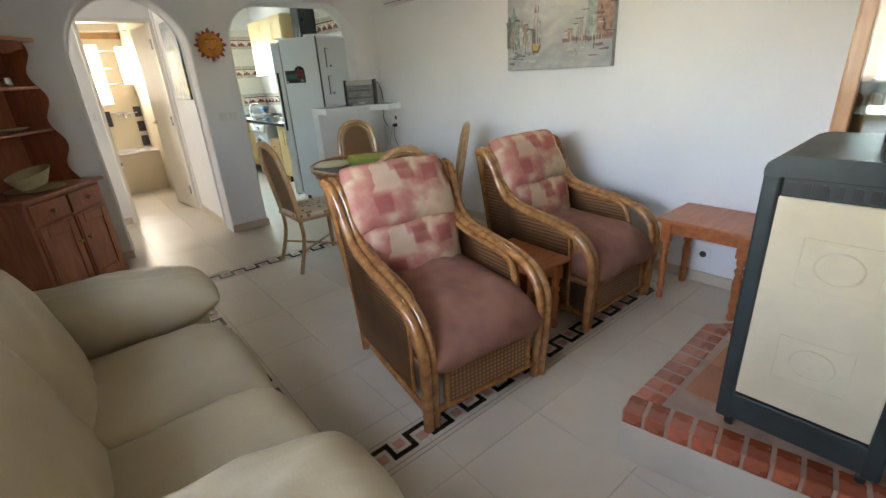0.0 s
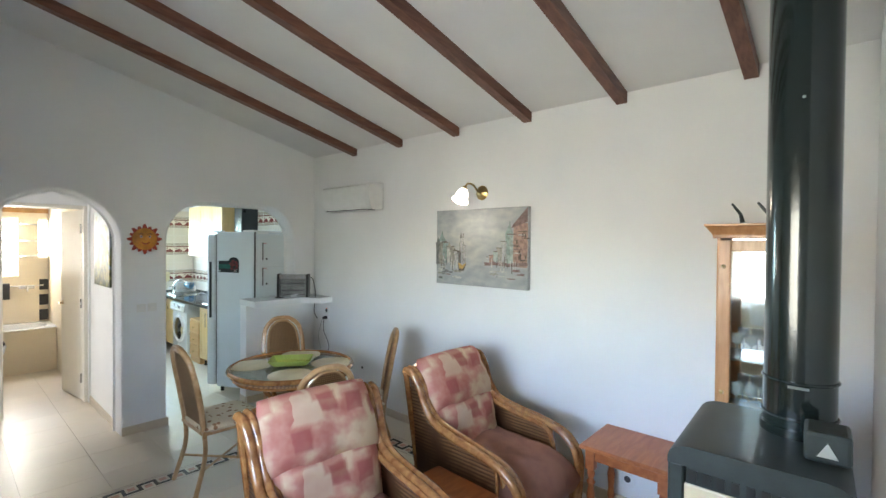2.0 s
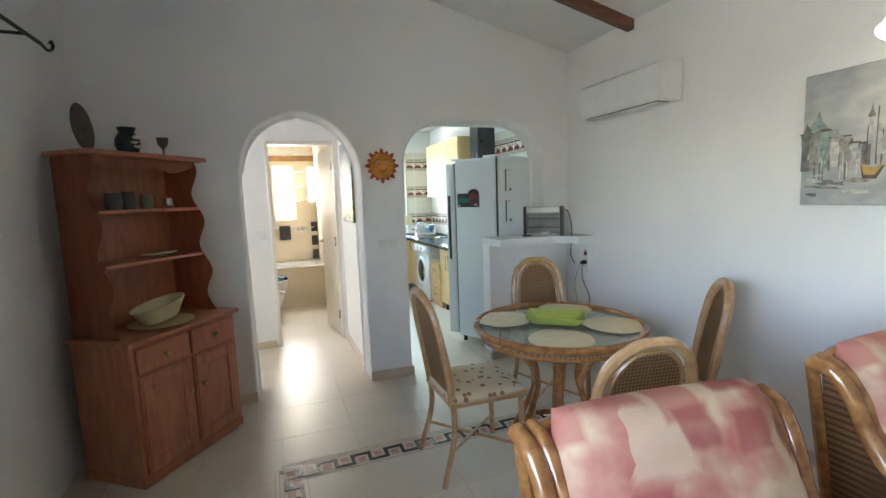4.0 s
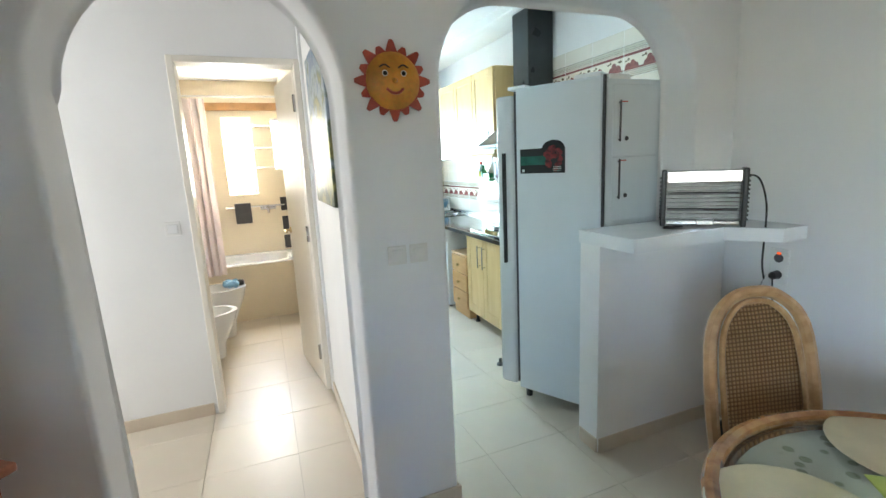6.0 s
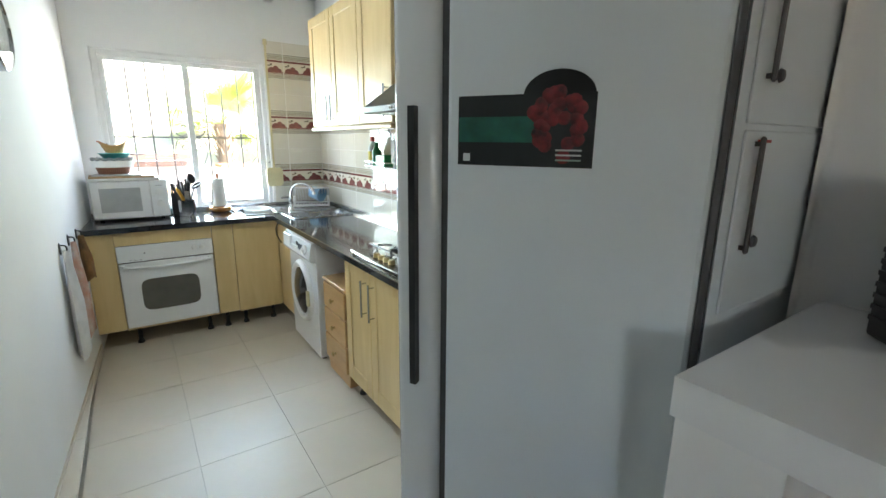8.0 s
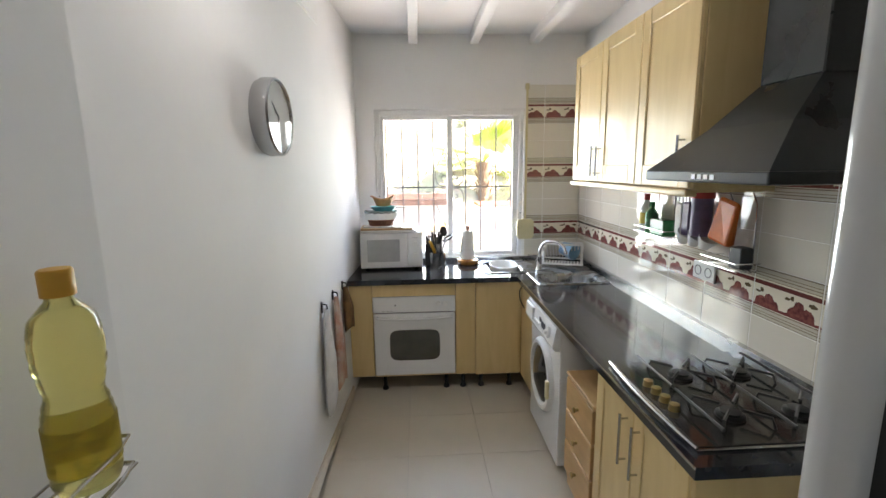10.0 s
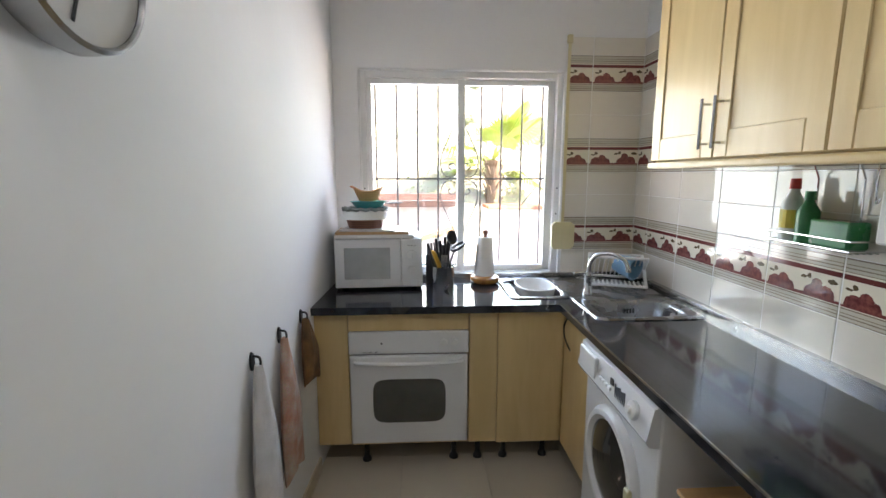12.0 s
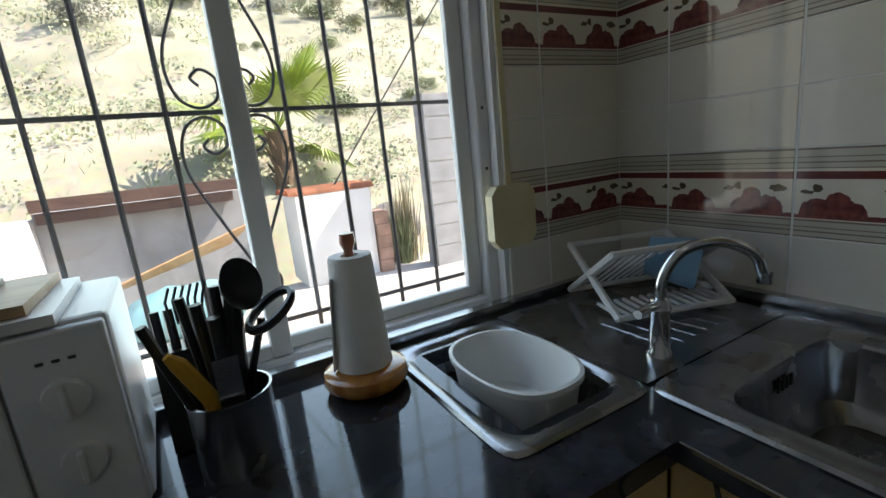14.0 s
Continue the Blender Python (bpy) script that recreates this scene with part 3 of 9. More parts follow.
def armchair(m, label):
    """A rattan easy chair that faces its -y, feet at z 0."""
    c = thing("armchair", m, label, "armchair", "rattan armchairs")
    # each side is one bent cane from the flared ear along the arm to the front foot, doubled and tripled
    ride = [(0.352, 0.785, 0.935), (0.345, 0.725, 0.920), (0.335, 0.675, 0.850), (0.328, 0.630, 0.745), (0.328, 0.550, 0.660), (0.334, 0.400, 0.620), (0.340, 0.200, 0.590), (0.340, 0.040, 0.545), (0.336, -0.045, 0.450), (0.330, -0.060, 0.320), (0.325, -0.045, 0.150), (0.322, -0.035, 0.0)]
    for s in (-1, 1):
        arm = [(s * x, y, z) for x, y, z in ride]
        part("armrest", tb(arm, 0.024, 10, 6), RATTAN, c, "", True)
        part("arm_rail", tb([(x - s * 0.038, y + 0.004, z + 0.006 if z > 0.1 else z) for x, y, z in arm], 0.021, 10, 6), RATTAN, c, "", True)
        part("inner_rail", tb([(x - s * 0.068, y + 0.012, z - 0.004) for x, y, z in arm[:7]] + [(s * 0.272, 0.13, 0.555), (s * 0.272, 0.095, 0.48), (s * 0.274, 0.085, 0.40), (s * 0.28, 0.085, 0.31)], 0.016, 8, 6), RATTAN, c, "", True)
        part("front_binding", tb([(s * 0.305, 0.135, 0.578), (s * 0.305, 0.110, 0.47), (s * 0.305, 0.105, 0.30), (s * 0.305, 0.105, 0.10)], 0.010, 6, 3), RATTAN, c, "", True)
        part("back_leg", tb([(s * 0.285, 0.700, 0.0), (s * 0.295, 0.720, 0.30), (s * 0.322, 0.755, 0.65), (s * 0.345, 0.785, 0.935)], 0.018, 8, 4), RATTAN, c, "", True)
        # wicker from the arm down, its back edge along the straight back leg
        top = curve_pts([Vector((y, z, 0)) for y, z in ((0.770, 0.920), (0.718, 0.903), (0.672, 0.840), (0.626, 0.735), (0.545, 0.645), (0.400, 0.607), (0.250, 0.585), (0.120, 0.565))], 3)
        bm = bmesh.new()
        rows = []
        for q in top:
            yb = 0.12 + (q.x - 0.12) * 0.89
            rows.append([bm.verts.new((s * (0.300 + 0.03 * (k / 7) ** 2 * max(0, (q.x - 0.4)) * 2 + 0.010 * math.sin(math.pi * k / 7)), yb + (q.x - yb) * k / 7, 0.085 + (q.y - 0.085) * k / 7)) for k in range(8)])
        for a, b in zip(rows, rows[1:]):
            for k in range(7):
                bm.faces.new((a[k], a[k + 1], b[k + 1], b[k]))
        bmesh.ops.solidify(bm, geom=bm.faces[:], thickness=0.014)
        part("wicker_side", bm, WICKER, c, "brown woven wicker side panel", True)
        part("side_rail", tb([(s * 0.318, -0.035, 0.085), (s * 0.305, 0.40, 0.085), (s * 0.288, 0.70, 0.085)], 0.015, 8), RATTAN, c, "", True)
    part("crest_rail", tb([(-0.335, 0.770, 0.92), (-0.22, 0.790, 0.945), (0, 0.800, 0.955), (0.22, 0.790, 0.945), (0.335, 0.770, 0.92)], 0.020, 8, 5), RATTAN, c, "", True)
    bm = bmesh.new()
    rows = []
    for k in range(9):
        f = k / 8
        rows.append([bm.verts.new(((-0.275 - 0.05 * f) * (1 - i / 4), 0.690 + 0.08 * f + 0.02 * (1 - ((i - 4) / 4) ** 2), 0.10 + f * 0.835)) for i in range(9)])
    for a, b in zip(rows, rows[1:]):
        for i in range(8):
            bm.faces.new((a[i], a[i + 1], b[i + 1], b[i]))
    bmesh.ops.solidify(bm, geom=bm.faces[:], thickness=0.015)
    part("back_panel", bm, WICKER, c, "brown woven wicker back", True)
    part("seat_rail", tb([(-0.325, -0.045, 0.285), (0.325, -0.045, 0.285)], 0.021, 8), RATTAN, c, "", True)
    part("lower_rail", tb([(-0.32, -0.04, 0.085), (0.32, -0.04, 0.085)], 0.016, 8), RATTAN, c, "", True)
    part("apron", bx(-0.215, 0.215, -0.045, -0.028, 0.095, 0.27), WICKER, c, "brown woven wicker apron")
    for s in (-1, 1):
        part("apron_post", tb([(s * 0.228, -0.042, 0.085), (s * 0.228, -0.042, 0.285)], 0.014, 8), RATTAN, c, "", True)
    part("seat_deck", bx(-0.30, 0.30, -0.02, 0.68, 0.255, 0.29, 0.01), WICKER, c)
    part("seat_cushion", drape(0.615, 0.78, 0.25, seed=3), MAUVE, c, "rumpled mauve seat cushion", True, pose(0, 0.285, 0.378, 2))
    part("back_cushion", bolster(0.56, 0.38, 0.175, seed=5), PATCH, c, "cream cushion with red patches", True, pose(0, 0.575, 0.555, 76))
    part("head_cushion", bolster(0.585, 0.36, 0.175, seed=9), PATCH, c, "cream cushion with red patches", True, pose(0, 0.670, 0.845, 60))
    return c


armchair(pose(1.825, 1.445, 0, 0, 0, -7), "rattan armchair with red patchwork cushions and a mauve seat")
armchair(pose(2.945, 1.465, 0, 0, 0, -1), "rattan armchair against the wall with red patchwork cushions")


def dining_chair(m, label):
    """A cane chair that faces its -y, its seat's middle at the origin's x, y."""
    c = thing("dining_chair", m, label, "chair", "cane chairs round the table")
    for s in (-1, 1):
        part("front_leg", tb([(s * 0.19, -0.20, 0.0), (s * 0.185, -0.19, 0.42)], 0.016, 8), PALECANE, c, "", True)
        part("back_leg", tb([(s * 0.20, 0.27, 0.0), (s * 0.18, 0.20, 0.25), (s * 0.175, 0.20, 0.43)], 0.016, 8, 4), PALECANE, c, "", True)
        part("stretcher", tb([(s * 0.19, -0.19, 0.12), (-s * 0.185, 0.22, 0.17)], 0.009, 6), PALECANE, c, "", True)
    arch = [(-0.17, 0.20, 0.42), (-0.185, 0.235, 0.65), (-0.165, 0.28, 0.88), (-0.09, 0.305, 0.975), (0, 0.31, 0.995), (0.09, 0.305, 0.975), (0.165, 0.28, 0.88), (0.185, 0.235, 0.65), (0.17, 0.20, 0.42)]
    part("back_hoop", tb(arch, 0.020, 8, 5), PALECANE, c, "", True)
    part("inner_hoop", tb([(x * 0.78, y - 0.006, 0.44 + (z - 0.44) * 0.93 + 0.01) for x, y, z in arch], 0.010, 6, 5), PALECANE, c, "", True)
    line = curve_pts([(x * 0.80, y, 0.44 + (z - 0.44) * 0.95) for x, y, z in arch], 4)
    bm = bmesh.new()
    half_ = len(line) // 2
    rows = []
    for k in range(half_ + 1):
        a, b = line[k], line[len(line) - 1 - k]
        rows.append([bm.verts.new(a.lerp(b, i / 6)) for i in range(7)] if (a - b).length > 1e-4 else [bm.verts.new(a)] * 7)
    for a, b in zip(rows, rows[1:]):
        for i in range(6):
            q = list(dict.fromkeys((a[i], a[i + 1], b[i + 1], b[i])))
            if len(q) > 2:
                bm.faces.new(q)
    bmesh.ops.solidify(bm, geom=bm.faces[:], thickness=0.006)
    part("back_panel", bm, CANE, c, "woven cane webbing", True)
    part("seat_frame", tb([(-0.20, -0.21, 0.42), (0.20, -0.21, 0.42), (0.185, 0.21, 0.42), (-0.185, 0.21, 0.42)], 0.017, 8, 0, True), PALECANE, c, "", True)
    part("seat", pl(0.43, 0.44, 0.085, pose(0, 0, 0.445), n=14, power=4, seed=2), LEAFCLOTH, c, "cream seat pad with brown leaf print", True)
    return c


# the four chairs turn their backs away from the table
dining_chair(pose(2.07, 3.62, 0, 0, 0, 90), "cane dining chair with a leaf-print seat at the table")
dining_chair(pose(2.81, 3.97, 0, 0, 0, -14), "cane dining chair between the round table and half wall")
dining_chair(pose(2.99, 3.21, 0, 0, 0, -128), "cane dining chair beside the white wall")
dining_chair(pose(2.24, 2.77, 0, 0, 0, 171), "cane dining chair behind the rattan armchairs")

# round table
TABLECLOTH = leaf_cloth("grey_leaf_cloth")
TABLECLOTH.node_tree.nodes["Color Ramp"].color_ramp.elements[0].color = (0.36, 0.37, 0.28, 1)
TABLECLOTH.node_tree.nodes["Color Ramp"].color_ramp.elements[1].color = (0.66, 0.65, 0.58, 1)
tbl = thing("dining_table", pose(2.60, 3.58, 0), "round rattan dining table with a glass top", "table")
part("tabletop", lt([(0, 0.714), (0.455, 0.714), (0.455, 0.722), (0, 0.722)], 48), glass("table_top_glass", (0.93, 0.96, 0.95), 0.02), tbl, "clear glass table top", True)
part("rim", tb([(0.475 * math.cos(a), 0.475 * math.sin(a), 0.715) for a in (2 * math.pi * k / 48 for k in range(48))], 0.020, 8, 0, True), RATTAN, tbl, "", True)
part("apron_ring", tb([(0.44 * math.cos(a), 0.44 * math.sin(a), 0.66) for a in (2 * math.pi * k / 48 for k in range(48))], 0.017, 8, 0, True), RATTAN, tbl, "", True)
part("apron_band", lt([(0.45, 0.66), (0.462, 0.70), (0.45, 0.705), (0.438, 0.66), (0.45, 0.66)], 48), WICKER, tbl, "", True)
part("under_panel", lt([(0, 0.690), (0.44, 0.690), (0.44, 0.698), (0, 0.698)], 40), TABLECLOTH, tbl, "leaf-print cloth under the glass")
for k in range(6):
    a = 2 * math.pi * k / 6
    d = Vector((math.cos(a), math.sin(a), 0))
    part("leg", tb([d * 0.30, d * 0.20 + Vector((0, 0, 0.2)), d * 0.14 + Vector((0, 0, 0.40)), d * 0.25 + Vector((0, 0, 0.58)), d * 0.41 + Vector((0, 0, 0.67))], 0.018, 8, 5), RATTAN, tbl, "", True)
part("foot_ring", tb([(0.29 * math.cos(a), 0.29 * math.sin(a), 0.03) for a in (2 * math.pi * k / 36 for k in range(36))], 0.016, 8, 0, True), RATTAN, tbl, "", True)

CLOTH = material("cream_doily", (0.66, 0.58, 0.40), 0.85, 0, 0.06, 10, 200, 0.3)


def doily(x, y, r):
    prof = [(0, 0.0), (r * 0.98, 0.0), (r, 0.002), (r * 0.98, 0.004), (0, 0.004)]
    return tagged(part("placemat", lt(prof, 32), CLOTH, None, "", True, pose(x, y, 0.7225)), "round cream lace placemat on the glass table", "placemat", "placemats")


for x, y in ((2.36, 3.80), (2.44, 3.32), (2.86, 3.40), (2.82, 3.82)):
    doily(x, y, 0.17)
# lime tray
LIME = material("lime_plastic", (0.60, 0.62, 0.05), 0.3, 0, 0.05, 10, 60, 0.02)
CLEARLIME = material("pale_lime_rim", (0.58, 0.66, 0.20), 0.2, 0, 0.05, 10, 60, 0.02)
tray = thing("serving_tray", pose(2.60, 3.60, 0.728, 0, 0, -38), "lime green rectangular tray on the dining table", "tray")
bm = bmesh.new()
ins = []
for (w, d, z) in ((0.12, 0.085, 0.0), (0.165, 0.115, 0.045)):
    ins.append([bm.verts.new((sx * w, sy * d, z)) for sx, sy in ((-1, -1), (1, -1), (1, 1), (-1, 1))])
bm.faces.new(ins[0])
for k in range(4):
    bm.faces.new((ins[0][k], ins[0][(k + 1) % 4], ins[1][(k + 1) % 4], ins[1][k]))
bmesh.ops.solidify(bm, geom=bm.faces[:], thickness=-0.006)
soften(bm, 0.002, 1)
part("tray_shell", bm, CLEARLIME, tray, "", True)
part("tray_liner", bx(-0.115, 0.115, -0.08, 0.08, 0.008, 0.014, 0.003), LIME, tray, "yellow-green liner")


# tables with turned legs
def turned_leg(h, r=0.024):
    prof = [(r * 0.7, 0), (r * 0.9, 0.02), (r * 0.6, 0.05), (r, 0.09), (r * 0.75, 0.14), (r * 1.05, h * 0.45), (r * 0.7, h * 0.55), (r * 1.1, h * 0.6), (r * 0.65, h * 0.64), (r * 1.0, h * 0.7), (r * 0.8, h * 0.76)]
    bm = lt([(0, 0)] + prof + [(0, h * 0.76)], 12)
    box(bm, -r * 1.1, r * 1.1, -r * 1.1, r * 1.1, h * 0.755, h)
    return bm


def side_table(m, w, d, h, label):
    t = thing("side_table", m, label, "table", "orange pine tables")
    part("top", bx(-w / 2, w / 2, -d / 2, d / 2, h - 0.025, h, 0.008, 3), PINE2, t)
    for sx in (-1, 1):
        part("side_rail", bx(sx * (w / 2 - 0.055) - 0.009, sx * (w / 2 - 0.055) + 0.009, -d / 2 + 0.06, d / 2 - 0.06, h - 0.095, h - 0.025), PINE2, t)
        part("front_rail", bx(-w / 2 + 0.06, w / 2 - 0.06, sx * (d / 2 - 0.055) - 0.009, sx * (d / 2 - 0.055) + 0.009, h - 0.095, h - 0.025), PINE2, t)
        for sy in (-1, 1):
            part("leg", turned_leg(h - 0.025), PINE2, t, "", True, pose(sx * (w / 2 - 0.055), sy * (d / 2 - 0.055), 0))
    return t


side_table(pose(3.44, 1.13, 0), 0.43, 0.52, 0.53, "orange pine side table with turned legs by the wall")
side_table(pose(2.42, 1.75, 0, 0, 0, -3), 0.34, 0.44, 0.44, "small orange pine table between the rattan armchairs")

# sofa
sofa = thing("sofa", pose(0, 0, 0), "cream leather two-seat sofa with puffy cushions", "sofa")
part("base", bx(0.06, 0.94, 0.86, 2.52, 0.06, 0.30, 0.03, 3), LEATHER, sofa, "", True)
for y in (0.95, 2.45):
    for x in (0.14, 0.86):
        part("foot", lt([(0, 0), (0.025, 0), (0.03, 0.07), (0, 0.07)], 12, (x, y, 0)), BLACK, sofa)
for k, y in enumerate((1.375, 1.985)):
    part("seat_cushion", pl(0.78, 0.63, 0.24, pose(0.62, y, 0.36), n=18, power=5, wrinkle=0.010, seed=k * 7), LEATHER, sofa, "", True)
    part("back_cushion", pl(0.72, 0.70, 0.34, pose(0.29, y, 0.69, 0, 74), n=18, power=3.4, wrinkle=0.016, seed=k * 5 + 2), LEATHER, sofa, "", True)
part("backrest", bx(0.0, 0.16, 0.84, 2.54, 0.10, 0.78, 0.06, 4), LEATHER, sofa, "", True)
for k, y in enumerate((0.96, 2.42)):
    part("armrest_body", bx(0.08, 0.95, y - 0.12, y + 0.12, 0.10, 0.50, 0.07, 4), LEATHER, sofa, "", True)
    pad = pl(0.94, 0.36, 0.28, n=44, power=3.5, wrinkle=0.010, seed=k * 11 + 4)
    for v in pad.verts:
        rim = max(abs(v.co.y) / 0.18 - 0.45, abs(v.co.x) / 0.47 - 0.75, 0.0)
        v.co.z += 0.006 * rim * (noise.noise(Vector((v.co.x * 34, v.co.y * 6, k * 5.0))) + 0.6 * noise.noise(Vector((v.co.x * 70, v.co.y * 30, 2.0))))
    part("armrest_pad", pad, LEATHER, sofa, "gathered leather arm pad", True, pose(0.545, y + 0.01, 0.548, 0, 3))


# corner dresser with an open hutch; local x runs along its front, y to its back
def scallop(z0, z1, d0, d1, waves):
    out = []
    n = 48
    for k in range(n + 1):
        f = k / n
        out.append((d0 + (d1 - d0) * f + 0.035 * math.sin(f * waves * 2 * math.pi - 0.6), z0 + (z1 - z0) * f))
    return out


u = math.degrees(math.atan2(0.585, 0.445))
dr = thing("dresser", pose(0.355, 4.03, 0, 0, 0, u), "red-brown pine dresser with scalloped hutch in the corner", "dresser")
W, D = 0.74, 0.44
part("carcass", bx(0.005, W - 0.005, 0.02, D, 0.04, 0.775, 0.004), PINE, dr)
part("worktop", bx(-0.02, W + 0.02, -0.015, D, 0.775, 0.80, 0.007, 3), PINE, dr)
part("plinth", bx(0.0, W, 0.012, D, 0.0, 0.055, 0.006), PINE, dr)
for k in range(2):
    a = 0.03 + k * 0.345
    dw = part("drawer", bx(a, a + 0.325, 0.002, 0.022, 0.615, 0.755, 0.007, 2), PINE, dr)
    part("knob", lt([(0, 0), (0.008, 0), (0.007, 0.012), (0.016, 0.02), (0.012, 0.03), (0, 0.032)], 12, m=pose(a + 0.1625, 0.002, 0.685, 90)), BRASS, dw)
    door = part("cupboard_door", bx(a, a + 0.325, 0.004, 0.022, 0.07, 0.60, 0.005, 2), PINE, dr)
    bm = bmesh.new()
    for q in ((a + 0.01, a + 0.065, 0.08, 0.59), (a + 0.26, a + 0.315, 0.08, 0.59)):
        box(bm, q[0], q[1], -0.006, 0.004, q[2], q[3], 0.003, 1)
    for q in ((0.08, 0.14), (0.52, 0.59)):
        box(bm, a + 0.065, a + 0.26, -0.006, 0.004, q[0], q[1], 0.003, 1)
    part("door_frame", bm, PINE, door)
    part("knob", lt([(0, 0), (0.008, 0), (0.007, 0.012), (0.016, 0.02), (0.012, 0.03), (0, 0.032)], 12, m=pose(a + (0.285 if k == 0 else 0.04), -0.004, 0.42, 90)), BRASS, door)
for x in (0.03, W - 0.05):
    line = scallop(0.80, 1.76, 0.12, 0.20, 3)
    bm = bmesh.new()
    fr = [bm.verts.new((x, y, z)) for y, z in line]
    bk = [bm.verts.new((x, D, z)) for y, z in line]
    for i in range(len(line) - 1):
        bm.faces.new((fr[i], fr[i + 1], bk[i + 1], bk[i]))
    bmesh.ops.solidify(bm, geom=bm.faces[:], thickness=0.02)
    part("hutch_side", bm, PINE, dr)
for z, d in ((1.165, 0.17), (1.455, 0.17)):
    part("hutch_shelf", bx(0.05, W - 0.05, d, D - 0.012, z, z + 0.02, 0.004), PINE, dr)
part("hutch_back", bx(0.03, W - 0.03, D - 0.012, D, 0.80, 1.76), PINE, dr)
part("hutch_top", bx(-0.01, W + 0.01, 0.13, D, 1.76, 1.785, 0.006), PINE, dr)
bm = bmesh.new()
pts = [(0.05 + (W - 0.10) * k / 24, 1.70 + 0.018 * math.cos(k / 24 * 4 * math.pi)) for k in range(25)]
a = [bm.verts.new((x, 0.185, z)) for x, z in pts]
b = [bm.verts.new((x, 0.185, 1.762)) for x, z in pts]
for i in range(24):
    bm.faces.new((a[i], a[i + 1], b[i + 1], b[i]))
bmesh.ops.solidify(bm, geom=bm.faces[:], thickness=0.018)
part("hutch_valance", bm, PINE, dr)

DM = pose(0.355, 4.03, 0, 0, 0, u)


def on_dresser(name, bm, mat, x, y, z, label, category, smooth=True, rx=0, ry=0, rz=0):
    return tagged(part(name, bm, mat, None, "", smooth, DM @ pose(x, y, z, rx, ry, rz)), label, category)


CERAMIC = material("cream_ceramic", (0.66, 0.58, 0.34), 0.3, 0, 0.06, 10, 60, 0.03)
NAVY = material("dark_glaze", (0.02, 0.035, 0.04), 0.2, 0, 0.2, 12, 60, 0.05)
STONEGREY = material("grey_carving", (0.12, 0.10, 0.085), 0.6, 0, 0.2, 12, 80, 0.2)
GREENPOT = material("olive_pot", (0.22, 0.20, 0.08), 0.35, 0, 0.15, 12, 80, 0.1)
on_dresser("serving_plate", lt([(0, 0), (0.10, 0), (0.17, 0.012), (0.172, 0.016), (0.10, 0.006), (0, 0.005)], 32), CERAMIC, 0.34, 0.17, 0.802, "cream ceramic plate on the dresser top", "plate")
on_dresser("oval_basket", lt([(0, 0.004), (0.08, 0.004), (0.13, 0.085), (0.135, 0.085), (0.085, 0.0), (0, 0.0)], 28, m=pose(0, 0, 0.012, 0, -9) @ Matrix.Diagonal((1.25, 0.72, 1.1, 1))), CERAMIC, 0.35, 0.18, 0.822, "cream oval basket on a plate", "basket")
on_dresser("low_dish", lt([(0, 0), (0.05, 0), (0.12, 0.02), (0.12, 0.024), (0.05, 0.006), (0, 0.006)], 28, m=Matrix.Diagonal((1, 0.5, 1, 1))), CERAMIC, 0.46, 0.27, 1.186, "shallow white dish on the hutch shelf", "dish")
on_dresser("jug", lt([(0, 0), (0.045, 0), (0.065, 0.05), (0.06, 0.09), (0.038, 0.125), (0.048, 0.15), (0.042, 0.15), (0.03, 0.12), (0, 0.12)], 20), NAVY, 0.34, 0.28, 1.786, "dark glazed jug with pale flowers on the hutch", "jug")
fl = bmesh.new()
for k in range(9):
    a = k * 2.4
    lathe(fl, [(0, 0), (0.016, 0.004), (0.022, 0.014), (0, 0.01)], 8, (0.02 + 0.03 * math.cos(a), -0.062 + 0.006 * math.sin(a * 2), 0.06 + 0.03 * math.sin(a)))
on_dresser("jug_flower", fl, PAPER, 0.34, 0.28, 1.786, "white painted flower on a dark jug", "ornament")
on_dresser("oval_plaque", lt([(0, 0), (0.06, 0), (0.062, 0.006), (0.05, 0.014), (0, 0.012)], 24, m=pose(0, 0, 0.13, 80) @ Matrix.Diagonal((0.9, 2.1, 1, 1))), STONEGREY, 0.14, 0.34, 1.786, "dark oval carved plaque leaning on the hutch", "plaque")
on_dresser("goblet", lt([(0, 0), (0.03, 0), (0.03, 0.004), (0.006, 0.01), (0.005, 0.05), (0.028, 0.08), (0.034, 0.12), (0.03, 0.12), (0.02, 0.08), (0, 0.06)], 18), STONEGREY, 0.58, 0.29, 1.786, "small dark goblet standing on the hutch", "goblet")
for x, r, h, mt, lb in ((0.20, 0.045, 0.09, STONEGREY, "dark round tin on the hutch shelf"), (0.29, 0.04, 0.10, STONEGREY, "dark squat vase on the hutch shelf"), (0.40, 0.036, 0.085, GREENPOT, "olive glazed pot on the hutch shelf"), (0.55, 0.03, 0.06, STEEL, "small metal cup on the hutch shelf")):
    on_dresser("ornament_pot", lt([(0, 0), (r * 0.8, 0), (r, h * 0.4), (r * 0.85, h), (r * 0.7, h), (r * 0.7, h * 0.7), (0, h * 0.7)], 18), mt, x, 0.26, 1.476, lb, "pot")

